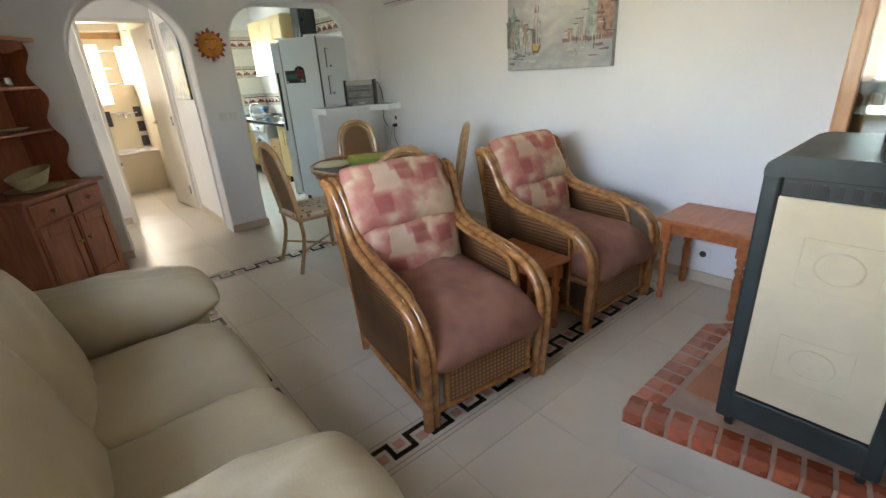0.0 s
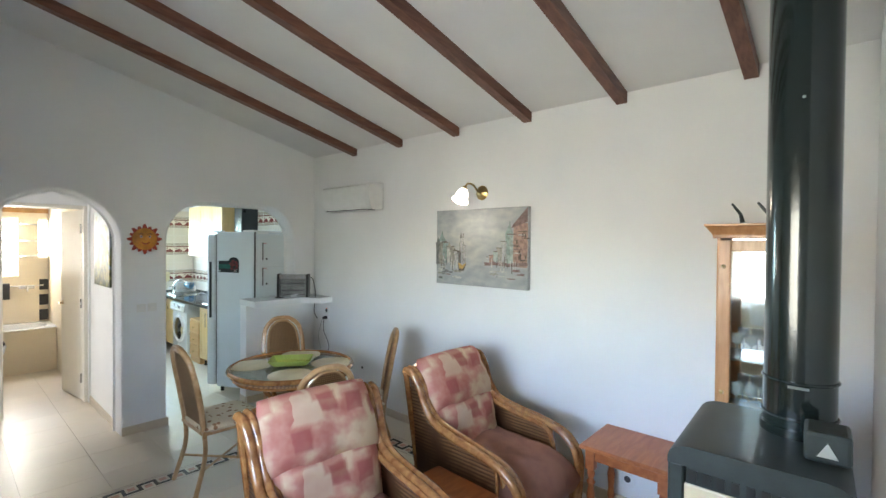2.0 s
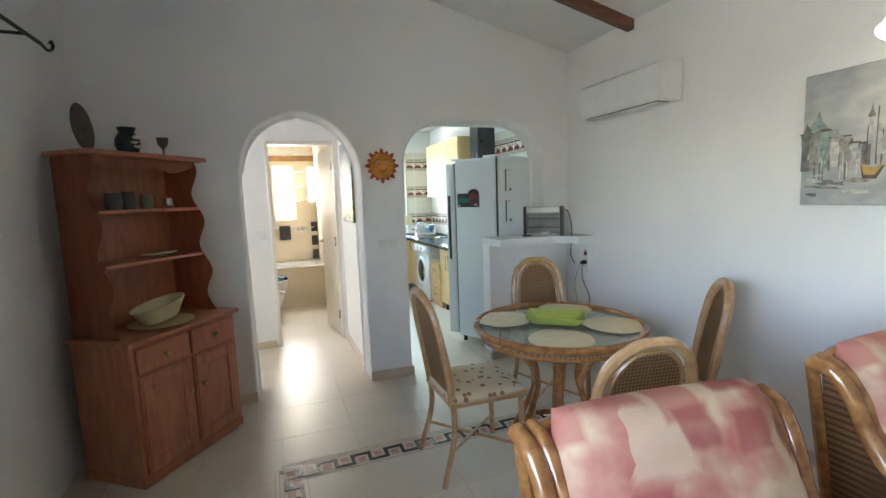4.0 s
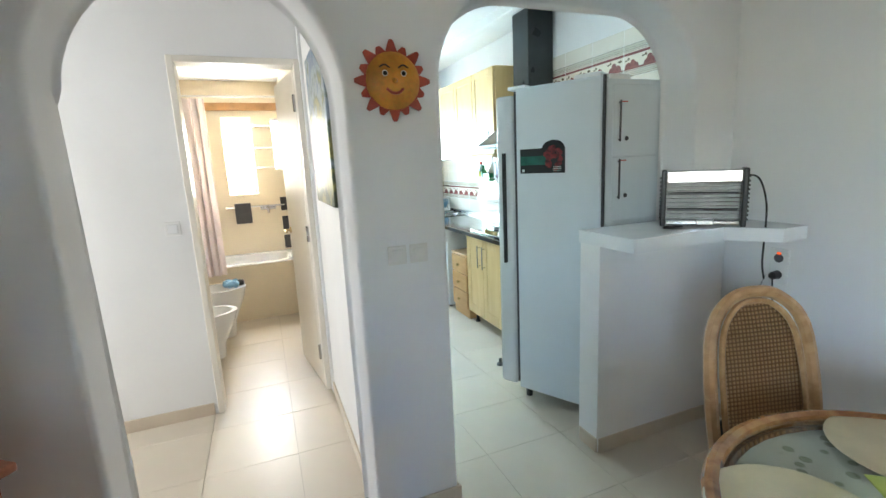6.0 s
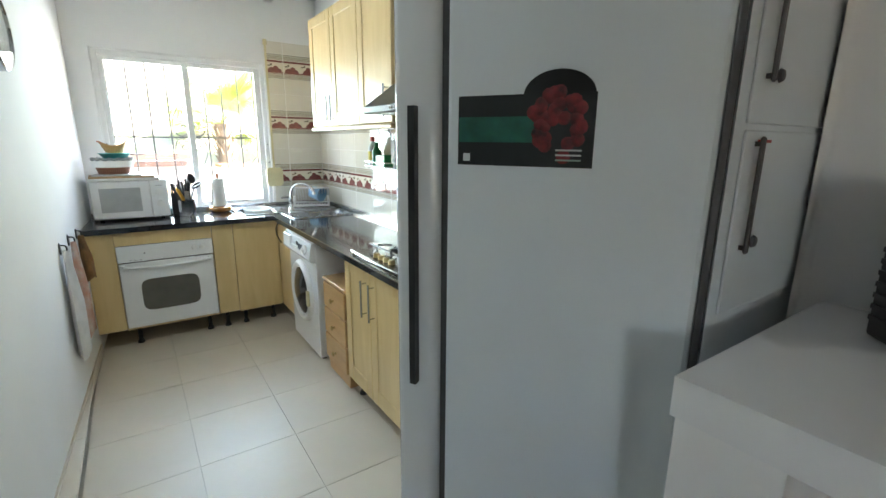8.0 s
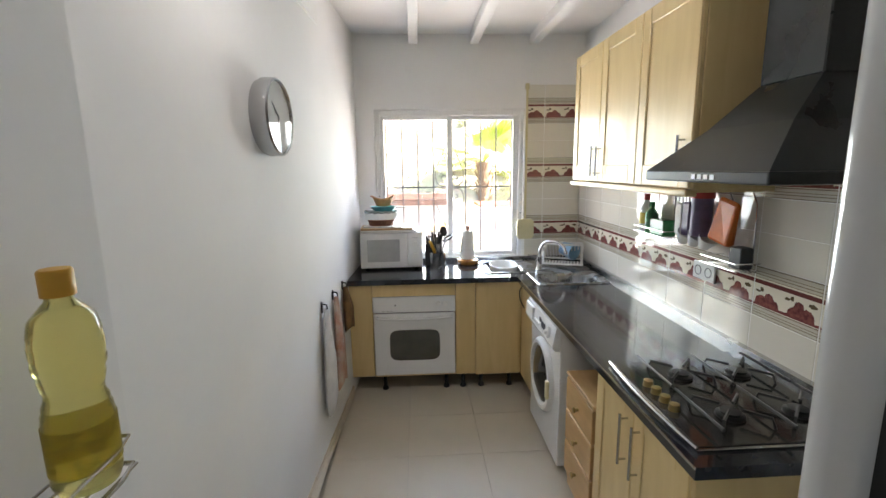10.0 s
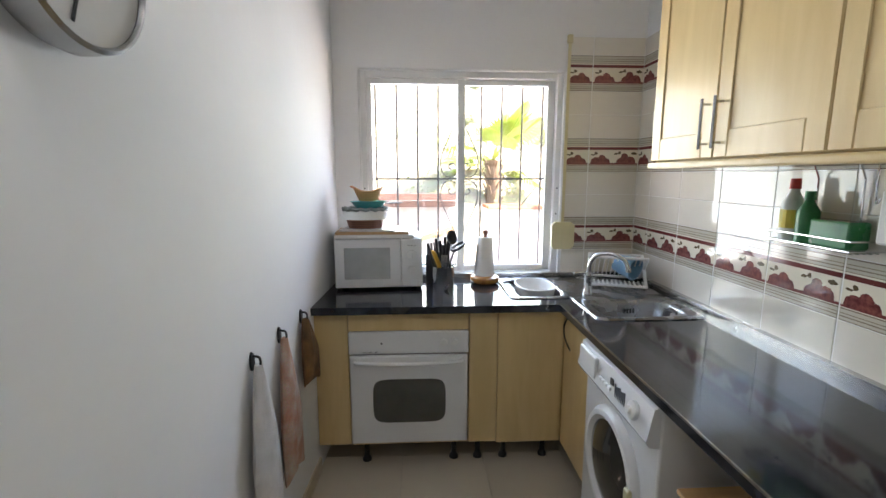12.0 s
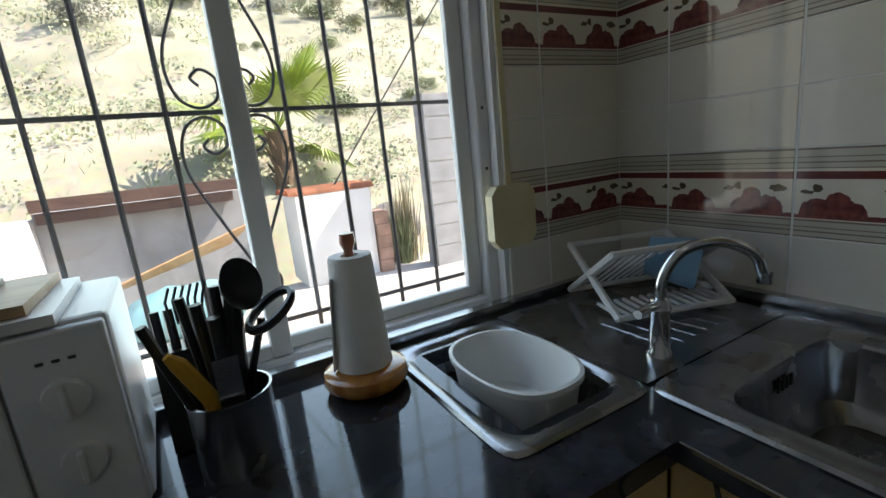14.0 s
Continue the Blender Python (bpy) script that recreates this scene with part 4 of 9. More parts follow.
# stove on its brick hearth
hearth = [(1.945, 0.845), (2.10, 0.105), (2.98, 0.105), (2.98, 0.60), (2.76, 0.87)]
structure("hearth", soften(prism(bmesh.new(), hearth, -0.01, 0.165), 0.006, 2), material("cream_render", (0.52, 0.46, 0.38), 0.85, 0, 0.06, 4, 60, 0.15), "cream rendered hearth plinth under the stove", "hearth")
hearth_top = structure("hearth_top", prism(bmesh.new(), [(1.948, 0.842), (2.102, 0.106), (2.978, 0.106), (2.978, 0.599), (2.759, 0.867)], 0.165, 0.2265), MORTAR, "mortar bed of the brick hearth", "hearth")

stove = thing("wood_stove", pose(2.10, 0.385, 0.231, 0, 0, 2), "dark green iron stove with cream ceramic front on hearth", "stove")
SH = 0.935
part("body", bx(0.012, 0.44, -0.185, 0.185, 0.075, SH - 0.05, 0.012, 2), IRON, stove, "", True)
bm = bmesh.new()
line = [(-0.205, SH - 0.062), (-0.205, SH - 0.042)] + [(-0.205 + 0.06 * (1 - math.cos(a)), SH - 0.042 + 0.037 * math.sin(a)) for a in (0.4, 0.8, 1.2, 1.57)] + [(0.205 - 0.06 * (1 - math.cos(a)), SH - 0.042 + 0.037 * math.sin(a)) for a in (1.57, 1.2, 0.8, 0.4)] + [(0.205, SH - 0.042), (0.205, SH - 0.062)]
va = [bm.verts.new((-0.02, y, z)) for y, z in line]
vb = [bm.verts.new((0.47, y, z)) for y, z in line]
for i in range(len(line)):
    j = (i + 1) % len(line)
    bm.faces.new((va[i], va[j], vb[j], vb[i]))
bm.faces.new(va[::-1])
bm.faces.new(vb)
part("hood", soften(bm, 0.006, 2), IRON, stove, "", True)
part("front_panel", bx(-0.006, 0.012, -0.165, 0.165, 0.165, SH - 0.117, 0.006, 2), CREAMTILE, stove, "cream ceramic front with faint relief")
for z in (0.345, 0.645):
    part("relief", tb([(-0.007, 0.052 * math.cos(a), z + 0.045 * math.sin(a)) for a in (2 * math.pi * k / 24 for k in range(24))], 0.0032, 5, 0, True), CREAMTILE, stove)
    part("relief_frame", tb([(-0.006, -0.085, z - 0.07), (-0.006, 0.085, z - 0.07), (-0.006, 0.085, z + 0.07), (-0.006, -0.085, z + 0.07)], 0.002, 4, 0, True), CREAMTILE, stove)
for s in (-1, 1):
    part("corner_post", bx(-0.012, 0.03, s * 0.185 - 0.022, s * 0.185 + 0.022, 0.055, SH - 0.06, 0.008, 2), IRON, stove)
part("base_skirt", bx(-0.008, 0.43, -0.18, 0.18, 0.062, 0.16, 0.006, 2), IRON, stove)
part("side_latch", bx(0.02, 0.06, 0.186, 0.205, 0.60, 0.72, 0.006, 2), IRON, stove)
part("side_knob", lt([(0, 0), (0.026, 0), (0.030, 0.012), (0.022, 0.022), (0, 0.024)], 18, m=pose(0.10, 0.186, 0.20, -90)), BLACK, stove, "black round air knob", True)
part("vent_panel", bx(-0.008, 0.012, -0.16, 0.16, SH - 0.115, SH - 0.063, 0.003, 1), IRON, stove)
for k in range(9):
    part("vent", bx(-0.012, -0.006, -0.142 + k * 0.034, -0.122 + k * 0.034, SH - 0.104, SH - 0.074), BLACK, stove)
for sx in (0.04, 0.40):
    for sy in (-0.17, 0.17):
        part("caster", lt([(0, -0.012), (0.026, -0.012), (0.03, 0), (0.026, 0.012), (0, 0.012)], 16, m=pose(sx, sy, 0.03, 90)), BLACK, stove, "", True)
part("lid_block", bx(0.10, 0.22, -0.20, -0.10, SH - 0.005, SH + 0.075, 0.01), IRON, stove)
bm = bmesh.new()
tri = [bm.verts.new((0.097, -0.15 + 0.028 * y, SH + 0.03 + 0.028 * z)) for y, z in ((-0.8, -0.6), (0.8, -0.6), (0, 0.8))]
bm.faces.new(tri)
bmesh.ops.solidify(bm, geom=bm.faces[:], thickness=0.002)
part("warning_sticker", bm, PAPER, stove, "white triangular warning sticker")
part("flue_pipe", lt([(0, SH - 0.01), (0.10, SH - 0.01), (0.10, SH + 0.02), (0.092, SH + 0.02), (0.092, 2.85), (0, 2.85)], 28, (0.33, -0.085, 0)), PIPE, stove, "glossy dark enamel flue pipe", True)
for z in (SH + 0.05, SH + 0.16):
    part("pipe_collar", tb([(0.33 + 0.094 * math.cos(a), -0.085 + 0.094 * math.sin(a), z) for a in (2 * math.pi * k / 24 for k in range(24))], 0.004, 5, 0, True), PIPE, stove)
part("pipe_screw", lt([(0, 0), (0.006, 0), (0.005, 0.004), (0, 0.005)], 10, m=pose(0.239, -0.085, SH + 1.0, 0, -90)), CHROME, stove)
part("damper", bx(0.215, 0.24, -0.11, -0.06, SH + 0.15, SH + 0.158), CHROME, stove)

# glass-fronted display cabinet
def thin_glass(name, colour, alpha):
    """Thin clear ware: mostly see-through, with a glossy skin."""
    m = material(name, colour, 0.04, 0, 0.02, 8, 60, 0.0, None, 0.7)
    m.node_tree.nodes["Principled BSDF"].inputs["Alpha"].default_value = alpha
    return m


WINEGLASS = thin_glass("wine_glass", (0.78, 0.84, 0.82), 0.30)
SHELFGLASS = thin_glass("shelf_glass", (0.62, 0.74, 0.70), 0.35)
cab = thing("display_cabinet", pose(3.45, 0.31, 0), "light oak display cabinet with glass door and glassware", "cabinet")
CH = 1.80
part("plinth", bx(0.0, 0.21, 0.0, 0.42, 0, 0.09, 0.004), OAK, cab)
part("back", bx(0.195, 0.205, 0.0, 0.42, 0.09, CH), OAK, cab)
part("mirror_back", bx(0.188, 0.1945, 0.021, 0.399, 0.80, CH - 0.03), material("mirror", (0.85, 0.86, 0.86), 0.02, 1.0, 0.01, 3, 20, 0), cab, "mirrored back panel")
for y in (0.0, 0.40):
    part("side", bx(0.02, 0.19, y, y + 0.02, 0.09, CH, 0.003), OAK, cab)
bm = bmesh.new()
rings = [[bm.verts.new(p) for p in ((-0.008 - o, -0.008 - o, z), (0.205, -0.008 - o, z), (0.205, 0.428 + o, z), (-0.008 - o, 0.428 + o, z))] for o, z in ((0.0, CH - 0.022), (0.006, CH - 0.018), (0.012, CH - 0.004), (0.034, CH + 0.03), (0.042, CH + 0.034), (0.042, CH + 0.045))]
for a, b in zip(rings, rings[1:]):
    for k in range(4):
        bm.faces.new((a[k], a[(k + 1) % 4], b[(k + 1) % 4], b[k]))
bm.faces.new(rings[0][::-1])
bm.faces.new(rings[-1])
part("cornice", bm, OAK, cab)
part("cabinet_top", bx(-0.015, 0.205, -0.015, 0.435, CH - 0.03, CH, 0.004), OAK, cab)
for z in (0.12, 0.45, 0.82, 1.12, 1.45):
    part("shelf", bx(0.03, 0.19, 0.02, 0.40, z, z + (0.02 if z < 0.5 else 0.008)), OAK if z < 0.5 else SHELFGLASS, cab)
door = part("glass_door", bx(0.004, 0.010, 0.065, 0.355, 0.85, CH - 0.09), GLASS, cab, "clear glass pane")
bm = bmesh.new()
box(bm, 0.0, 0.02, 0.01, 0.068, 0.12, CH - 0.04, 0.004, 1)
box(bm, 0.0, 0.02, 0.352, 0.41, 0.12, CH - 0.04, 0.004, 1)
box(bm, 0.0, 0.02, 0.068, 0.352, CH - 0.10, CH - 0.04, 0.004, 1)
box(bm, 0.0, 0.02, 0.068, 0.352, 0.78, 0.85, 0.004, 1)
box(bm, 0.0, 0.02, 0.068, 0.352, 0.12, 0.18, 0.004, 1)
box(bm, 0.006, 0.014, 0.068, 0.352, 0.18, 0.78)
part("door_frame", bm, OAK, cab)
for z in (1.62, 0.95):
    part("hinge", lt([(0, 0), (0.011, 0), (0.009, 0.012), (0, 0.014)], 12, m=pose(0.0, 0.385, z, 0, -90)), BRASS, cab)


def wine_glass(x, y, z, h=0.14):
    prof = [(0, 0), (0.028, 0), (0.028, 0.003), (0.004, 0.008), (0.004, h * 0.5), (0.028, h * 0.65), (0.03, h), (0.027, h), (0.025, h * 0.66), (0, h * 0.52)]
    return tagged(part("wine_glass", lt(prof, 14), WINEGLASS, None, "", True, pose(x, y, z)), "clear stemmed glass on a cabinet shelf", "glass", "glasses in the cabinet")


for z in (0.842, 1.130):
    for k in range(5):
        wine_glass(3.53, 0.38 + 0.065 * k, z, 0.15 if z < 1 else 0.13)
for k, (y, rz) in enumerate(((0.50, 15), (0.62, -20))):
    tagged(part("cabinet_ornament", tb([(0, 0, 0.008), (0.01, 0, 0.05), (0.055, 0.0, 0.11)], [0.012, 0.009, 0.006], 8), IRON, None, "", True, pose(3.50, y, CH + 0.046, 0, 0, 90 + rz)), "dark curved ornament on top of the cabinet", "ornament", "ornaments on the cabinet")

# canal painting
def painting_material():
    m = material("canal_painting", (0.45, 0.45, 0.44), 0.6, 0, 0.1, 14, 120, 0.2)
    t = m.node_tree
    b = t.nodes["Principled BSDF"]
    co = t.nodes["Texture Coordinate"]
    n = t.nodes.new("ShaderNodeTexNoise")
    n.inputs["Scale"].default_value, n.inputs["Detail"].default_value = 7, 8
    mp = t.nodes.new("ShaderNodeMapping")
    mp.inputs["Scale"].default_value = (1, 1.2, 2.2)
    t.links.new(co.outputs["Object"], mp.inputs["Vector"])
    t.links.new(mp.outputs["Vector"], n.inputs["Vector"])
    r = t.nodes.new("ShaderNodeValToRGB")
    e = r.color_ramp.elements
    e[0].position, e[0].color = 0.25, (0.25, 0.275, 0.29, 1)
    e[1].position, e[1].color = 0.75, (0.43, 0.425, 0.405, 1)
    k = e.new(0.52)
    k.color = (0.335, 0.35, 0.36, 1)
    t.links.new(n.outputs["Fac"], r.inputs["Fac"])
    t.links.new(r.outputs["Color"], b.inputs["Base Color"])
    return m


pic = thing("painting", pose(3.64, 2.46, 1.695), "grey canvas painting of a canal with boats", "painting")
part("canvas", bx(-0.018, 0.024, -0.465, 0.465, -0.318, 0.318, 0.003, 1), painting_material(), pic)
PAINT = {}
for key, rgb in (("slate", (0.20, 0.21, 0.21)), ("umber", (0.13, 0.105, 0.085)), ("rose", (0.44, 0.29, 0.24)), ("plum", (0.27, 0.18, 0.17)), ("teal", (0.30, 0.40, 0.38)), ("mint", (0.42, 0.50, 0.47)), ("stone", (0.36, 0.35, 0.31)), ("chalk", (0.62, 0.61, 0.57)), ("ochre", (0.55, 0.36, 0.11)), ("mist", (0.48, 0.49, 0.50))):
    PAINT[key] = material("paint_" + key, rgb, 0.6, 0, 0.22, 34, 150, 0.25)
rnd = random.Random(4)
LAYERS = []


def dab(key, outline):
    """One flat daub of paint, laid a little above those before it; its outline in y to the left bank and z up."""
    LAYERS.append(key)
    x = -0.0186 - 0.00002 * len(LAYERS)
    bm = bmesh.new()
    a = [bm.verts.new((x, y, z)) for y, z in outline]
    b = [bm.verts.new((-0.0176, v.co.y, v.co.z)) for v in a]
    bm.faces.new(a)
    for i in range(len(a)):
        bm.faces.new((a[i], a[(i + 1) % len(a)], b[(i + 1) % len(a)], b[i]))
    part("paint_stroke", bm, PAINT[key], pic)


def block(key, y, z, w, h, rough=0.08):
    c = [(y + p * w / 2 + rnd.uniform(-rough, rough) * w, z + q * h / 2 + rnd.uniform(-rough, rough) * h) for p, q in ((-1, -1), (1, -1), (1, 0), (1, 1), (0, 1.05), (-1, 1), (-1, 0))]
    dab(key, c)


def gable(key, y, z, w, h):
    dab(key, [(y - w / 2, z), (y - w * 0.2, z + h * 0.45), (y + rnd.uniform(-0.1, 0.1) * w, z + h), (y + w * 0.22, z + h * 0.4), (y + w / 2, z), (y, z - h * 0.08)])


# left bank: narrow houses that shrink towards the water
for y, w, top, key in ((0.445, 0.05, 0.03, "slate"), (0.405, 0.05, 0.05, "stone"), (0.36, 0.06, 0.04, "teal"), (0.315, 0.05, 0.0, "chalk"), (0.275, 0.05, 0.0, "stone"), (0.235, 0.04, -0.03, "mist"), (0.20, 0.035, -0.04, "slate")):
    block(key, y, (top - 0.14) / 2, w, top + 0.14)
    block("umber", y, top + 0.004, w * 1.1, 0.010, 0.3)
    for k in range(4):
        block(rnd.choice(("umber", "slate", "chalk")), y + rnd.uniform(-0.4, 0.4) * w, rnd.uniform(-0.12, top - 0.01), w * 0.16, rnd.uniform(0.012, 0.035), 0.3)
gable("teal", 0.40, 0.055, 0.09, 0.085)
gable("slate", 0.445, 0.03, 0.05, 0.06)
gable("stone", 0.315, 0.0, 0.06, 0.045)
block("mist", 0.185, 0.02, 0.016, 0.13)
gable("slate", 0.185, 0.08, 0.03, 0.06)
# right bank: a tall rose house, a green tower and smaller fronts
block("rose", -0.40, 0.02, 0.125, 0.34, 0.02)
dab("plum", [(-0.462, 0.312), (-0.462, 0.20), (-0.315, 0.155), (-0.335, 0.185), (-0.40, 0.25)])
for k in range(9):
    block(rnd.choice(("plum", "umber", "rose", "chalk")), -0.40 + rnd.uniform(-0.045, 0.045), 0.13 - k * 0.028, rnd.uniform(0.05, 0.09), 0.007, 0.25)
for k in range(10):
    block("umber", -0.40 + rnd.uniform(-0.05, 0.05), rnd.uniform(-0.12, 0.12), 0.012, 0.026, 0.2)
block("mint", -0.305, -0.01, 0.06, 0.24)
block("teal", -0.285, 0.03, 0.035, 0.16)
gable("teal", -0.30, 0.11, 0.075, 0.10)
block("umber", -0.30, 0.108, 0.085, 0.007, 0.3)
for y, w, top, key in ((-0.25, 0.05, 0.05, "mist"), (-0.21, 0.05, 0.0, "stone"), (-0.17, 0.045, -0.03, "mint"), (-0.13, 0.04, -0.06, "rose"), (-0.095, 0.03, -0.075, "mist")):
    block(key, y, (top - 0.12) / 2, w, top + 0.12)
    block("umber", y, top, w * 1.1, 0.006, 0.3)
for y in (-0.09, -0.15, -0.22, -0.30, -0.37, -0.43):
    block("plum", y, -0.125 + rnd.uniform(-0.01, 0.01), 0.065, 0.03, 0.2)
# mooring posts, reflections, boat and masts
for k in range(26):
    left = k % 2 == 0
    y = rnd.uniform(0.19, 0.455) if left else rnd.uniform(-0.455, -0.12)
    block(rnd.choice(("umber", "slate", "chalk")), y, -0.135 + rnd.uniform(-0.03, 0.03), 0.005, rnd.uniform(0.05, 0.10), 0.1)
for k in range(22):
    left = k % 2 == 0
    y = rnd.uniform(0.18, 0.44) if left else rnd.uniform(-0.43, -0.14)
    block(rnd.choice(("stone", "slate", "mist", "plum", "chalk")), y, rnd.uniform(-0.28, -0.17), rnd.uniform(0.03, 0.08), rnd.uniform(0.006, 0.02), 0.3)
dab("umber", [(0.215, -0.135), (0.205, -0.195), (0.155, -0.200), (0.125, -0.140), (0.17, -0.155)])
dab("ochre", [(0.212, -0.128), (0.200, -0.180), (0.158, -0.183), (0.128, -0.130), (0.165, -0.150)])
for y, h in ((0.195, 0.17), (0.160, 0.24), (0.140, 0.15)):
    block("umber", y, -0.13 + h / 2, 0.004, h, 0.05)
dab("mist", [(0.158, 0.08), (0.158, -0.09), (0.120, -0.09)])

# wall lamp
wl = thing("wall_lamp", pose(EAST, 2.457, 2.146), "brass wall lamp with a lit glass tulip shade", "lamp")
part("backplate", lt([(0, 0), (0.058, 0), (0.060, 0.006), (0.052, 0.012), (0.040, 0.014), (0.030, 0.022), (0.012, 0.026), (0.012, 0.034), (0, 0.036)], 28, m=pose(0, 0, 0, 0, -90)), BRASS, wl, "", True)
part("arm", tb([(-0.03, 0, 0), (-0.07, 0.0, 0.012), (-0.12, 0.005, 0.055), (-0.175, 0.012, 0.06), (-0.205, 0.016, 0.035)], 0.0075, 8, 6), BRASS, wl, "", True)
part("shade_cup", lt([(0, 0.022), (0.014, 0.020), (0.022, 0.0), (0.018, -0.006), (0, -0.006)], 18, m=pose(-0.215, 0.017, 0.018, 0, 28)), BRASS, wl, "", True)
part("shade", lt([(0.016, 0), (0.034, -0.012), (0.048, -0.045), (0.054, -0.080), (0.066, -0.108), (0.063, -0.107), (0.051, -0.080), (0.045, -0.045), (0.031, -0.015), (0.016, -0.004)], 24, m=pose(-0.217, 0.017, 0.014, 0, 28)), glow("lit_shade_glass", (1.0, 0.90, 0.74), 0.09), wl, "glowing frosted glass shade", True)

# air conditioner
ac = thing("air_conditioner", pose(3.655, 4.10, 2.19), "white split air conditioner high on the wall", "air conditioner")
bm = bmesh.new()
line = [(0, -0.13), (-0.13, -0.13), (-0.17, -0.09), (-0.185, 0.0), (-0.18, 0.10), (-0.15, 0.125), (0, 0.13)]
va = [bm.verts.new((x, -0.41, z)) for x, z in line]
vb = [bm.verts.new((x, 0.41, z)) for x, z in line]
for i in range(len(line)):
    j = (i + 1) % len(line)
    bm.faces.new((va[i], va[j], vb[j], vb[i]))
bm.faces.new(va[::-1])
bm.faces.new(vb)
part("casing", soften(bm, 0.008, 2), WHITEPL, ac, "", True)
part("outlet", bx(-0.155, -0.06, -0.36, 0.36, -0.136, -0.128), DARKGREY, ac)
part("flap", bx(-0.165, -0.07, -0.37, 0.37, -0.142, -0.136, 0.002, 1, ), WHITEPL, ac)

# sun plaque
SUNRED = material("sun_red", (0.42, 0.06, 0.03), 0.35, 0, 0.15, 20, 80, 0.1)
SUNGOLD = material("sun_orange", (0.72, 0.30, 0.03), 0.35, 0, 0.25, 9, 80, 0.1)
sunp = thing("sun_plaque", pose(1.915, 4.938, 1.742), "smiling orange ceramic sun with red rays", "plaque")
for k in range(16):
    a = 2 * math.pi * k / 16
    r1 = 0.145 if k % 2 == 0 else 0.128
    bm = bmesh.new()
    n = 8
    pts = []
    for s in (-1, 1):
        for i in range(n):
            f = i / (n - 1) if s < 0 else 1 - i / (n - 1)
            pts.append((s * 0.024 * (1 - f) ** 0.7, 0.085 + (r1 - 0.085) * f))
    prism(bm, [(x, z) for x, z in pts if (x, z) not in ((0.0, r1), (-0.0, r1))] , 0.0, 0.008)
    bmesh.ops.transform(bm, matrix=pose(0, 0, 0, 90), verts=bm.verts)
    part("ray", bm, SUNRED, sunp, "", False, pose(0, 0.003 if k % 2 else -0.001, 0, 0, math.degrees(a), 0))
part("face", lt([(0, 0), (0.098, 0), (0.098, 0.008), (0.088, 0.018), (0.05, 0.028), (0, 0.032)], 36, m=pose(0, 0, 0, 90)), SUNGOLD, sunp, "", True)
EYEW, EYEB = PAPER, BLACK
for s in (-1, 1):
    part("eye", lt([(0, 0), (0.013, 0), (0.010, 0.005), (0, 0.006)], 14, m=pose(s * 0.033, -0.0245, 0.022, 90)), EYEW, sunp)
    part("pupil", lt([(0, 0), (0.008, 0), (0, 0.004)], 12, m=pose(s * 0.033, -0.030, 0.022, 90)), EYEB, sunp)
    part("brow", tb([(s * 0.015, -0.027, 0.040), (s * 0.033, -0.0275, 0.050), (s * 0.052, -0.024, 0.042)], 0.0028, 6, 4), BLACK, sunp)
part("nose", lt([(0, 0), (0.010, 0), (0.006, 0.008), (0, 0.009)], 12, m=pose(0, -0.030, -0.002, 90)), SUNGOLD, sunp)
part("mouth", tb([(-0.03, -0.027, -0.028), (-0.012, -0.031, -0.042), (0.012, -0.031, -0.042), (0.03, -0.027, -0.028)], 0.005, 6, 4), SUNRED, sunp)

# switches and sockets
SWITCHPL = material("aged_switch_plastic", (0.76, 0.74, 0.70), 0.45, 0, 0.05, 10, 60, 0.01)
for x in (1.89, 1.975):
    sw = thing("light_switch", pose(x, ARCH, 1.12), "white rocker light switch on the pier", "switch", "switches on the pier")
    part("plate", bx(-0.036, 0.036, -0.006, 0, -0.036, 0.036, 0.0025, 2), SWITCHPL, sw)
    part("rocker", bx(-0.022, 0.022, -0.009, -0.006, -0.022, 0.022, 0.002, 2), SWITCHPL, sw)
sk = thing("wall_socket", pose(EAST, 4.67, 0.90), "white double wall socket with a black plug", "socket")
part("plate", bx(-0.010, 0, -0.042, 0.042, -0.085, 0.085, 0.003, 2), WHITEPL, sk)
for z in (-0.04, 0.04):
    part("outlet", lt([(0, 0), (0.021, 0), (0.021, 0.002), (0, 0.003)], 18, m=pose(-0.010, 0, z, 0, -90)), DARKGREY, sk)
part("pilot", bx(-0.013, -0.010, -0.009, 0.009, 0.058, 0.068), glow("red_pilot", (0.9, 0.12, 0.03), 0.03), sk)
part("plug", lt([(0, 0), (0.02, 0), (0.018, 0.035), (0.008, 0.05), (0, 0.05)], 14, m=pose(-0.013, 0, -0.04, 0, -90)), BLACK, sk)
sk2 = thing("wall_socket", pose(EAST, 1.25, 0.20), "white wall socket low under the side table", "socket")
part("plate", bx(-0.010, 0, -0.042, 0.042, -0.042, 0.042, 0.003, 2), WHITEPL, sk2)
part("outlet", lt([(0, 0), (0.021, 0), (0.021, 0.002), (0, 0.003)], 18, m=pose(-0.010, 0, 0, 0, -90)), DARKGREY, sk2)
tagged(part("cable_hole", lt([(0, 0), (0.016, 0), (0.012, 0.004), (0, 0.002)], 14), BLACK, None, "", True, pose(EAST, 4.02, 0.40, 0, -90)), "small dark hole in the white wall", "hole")

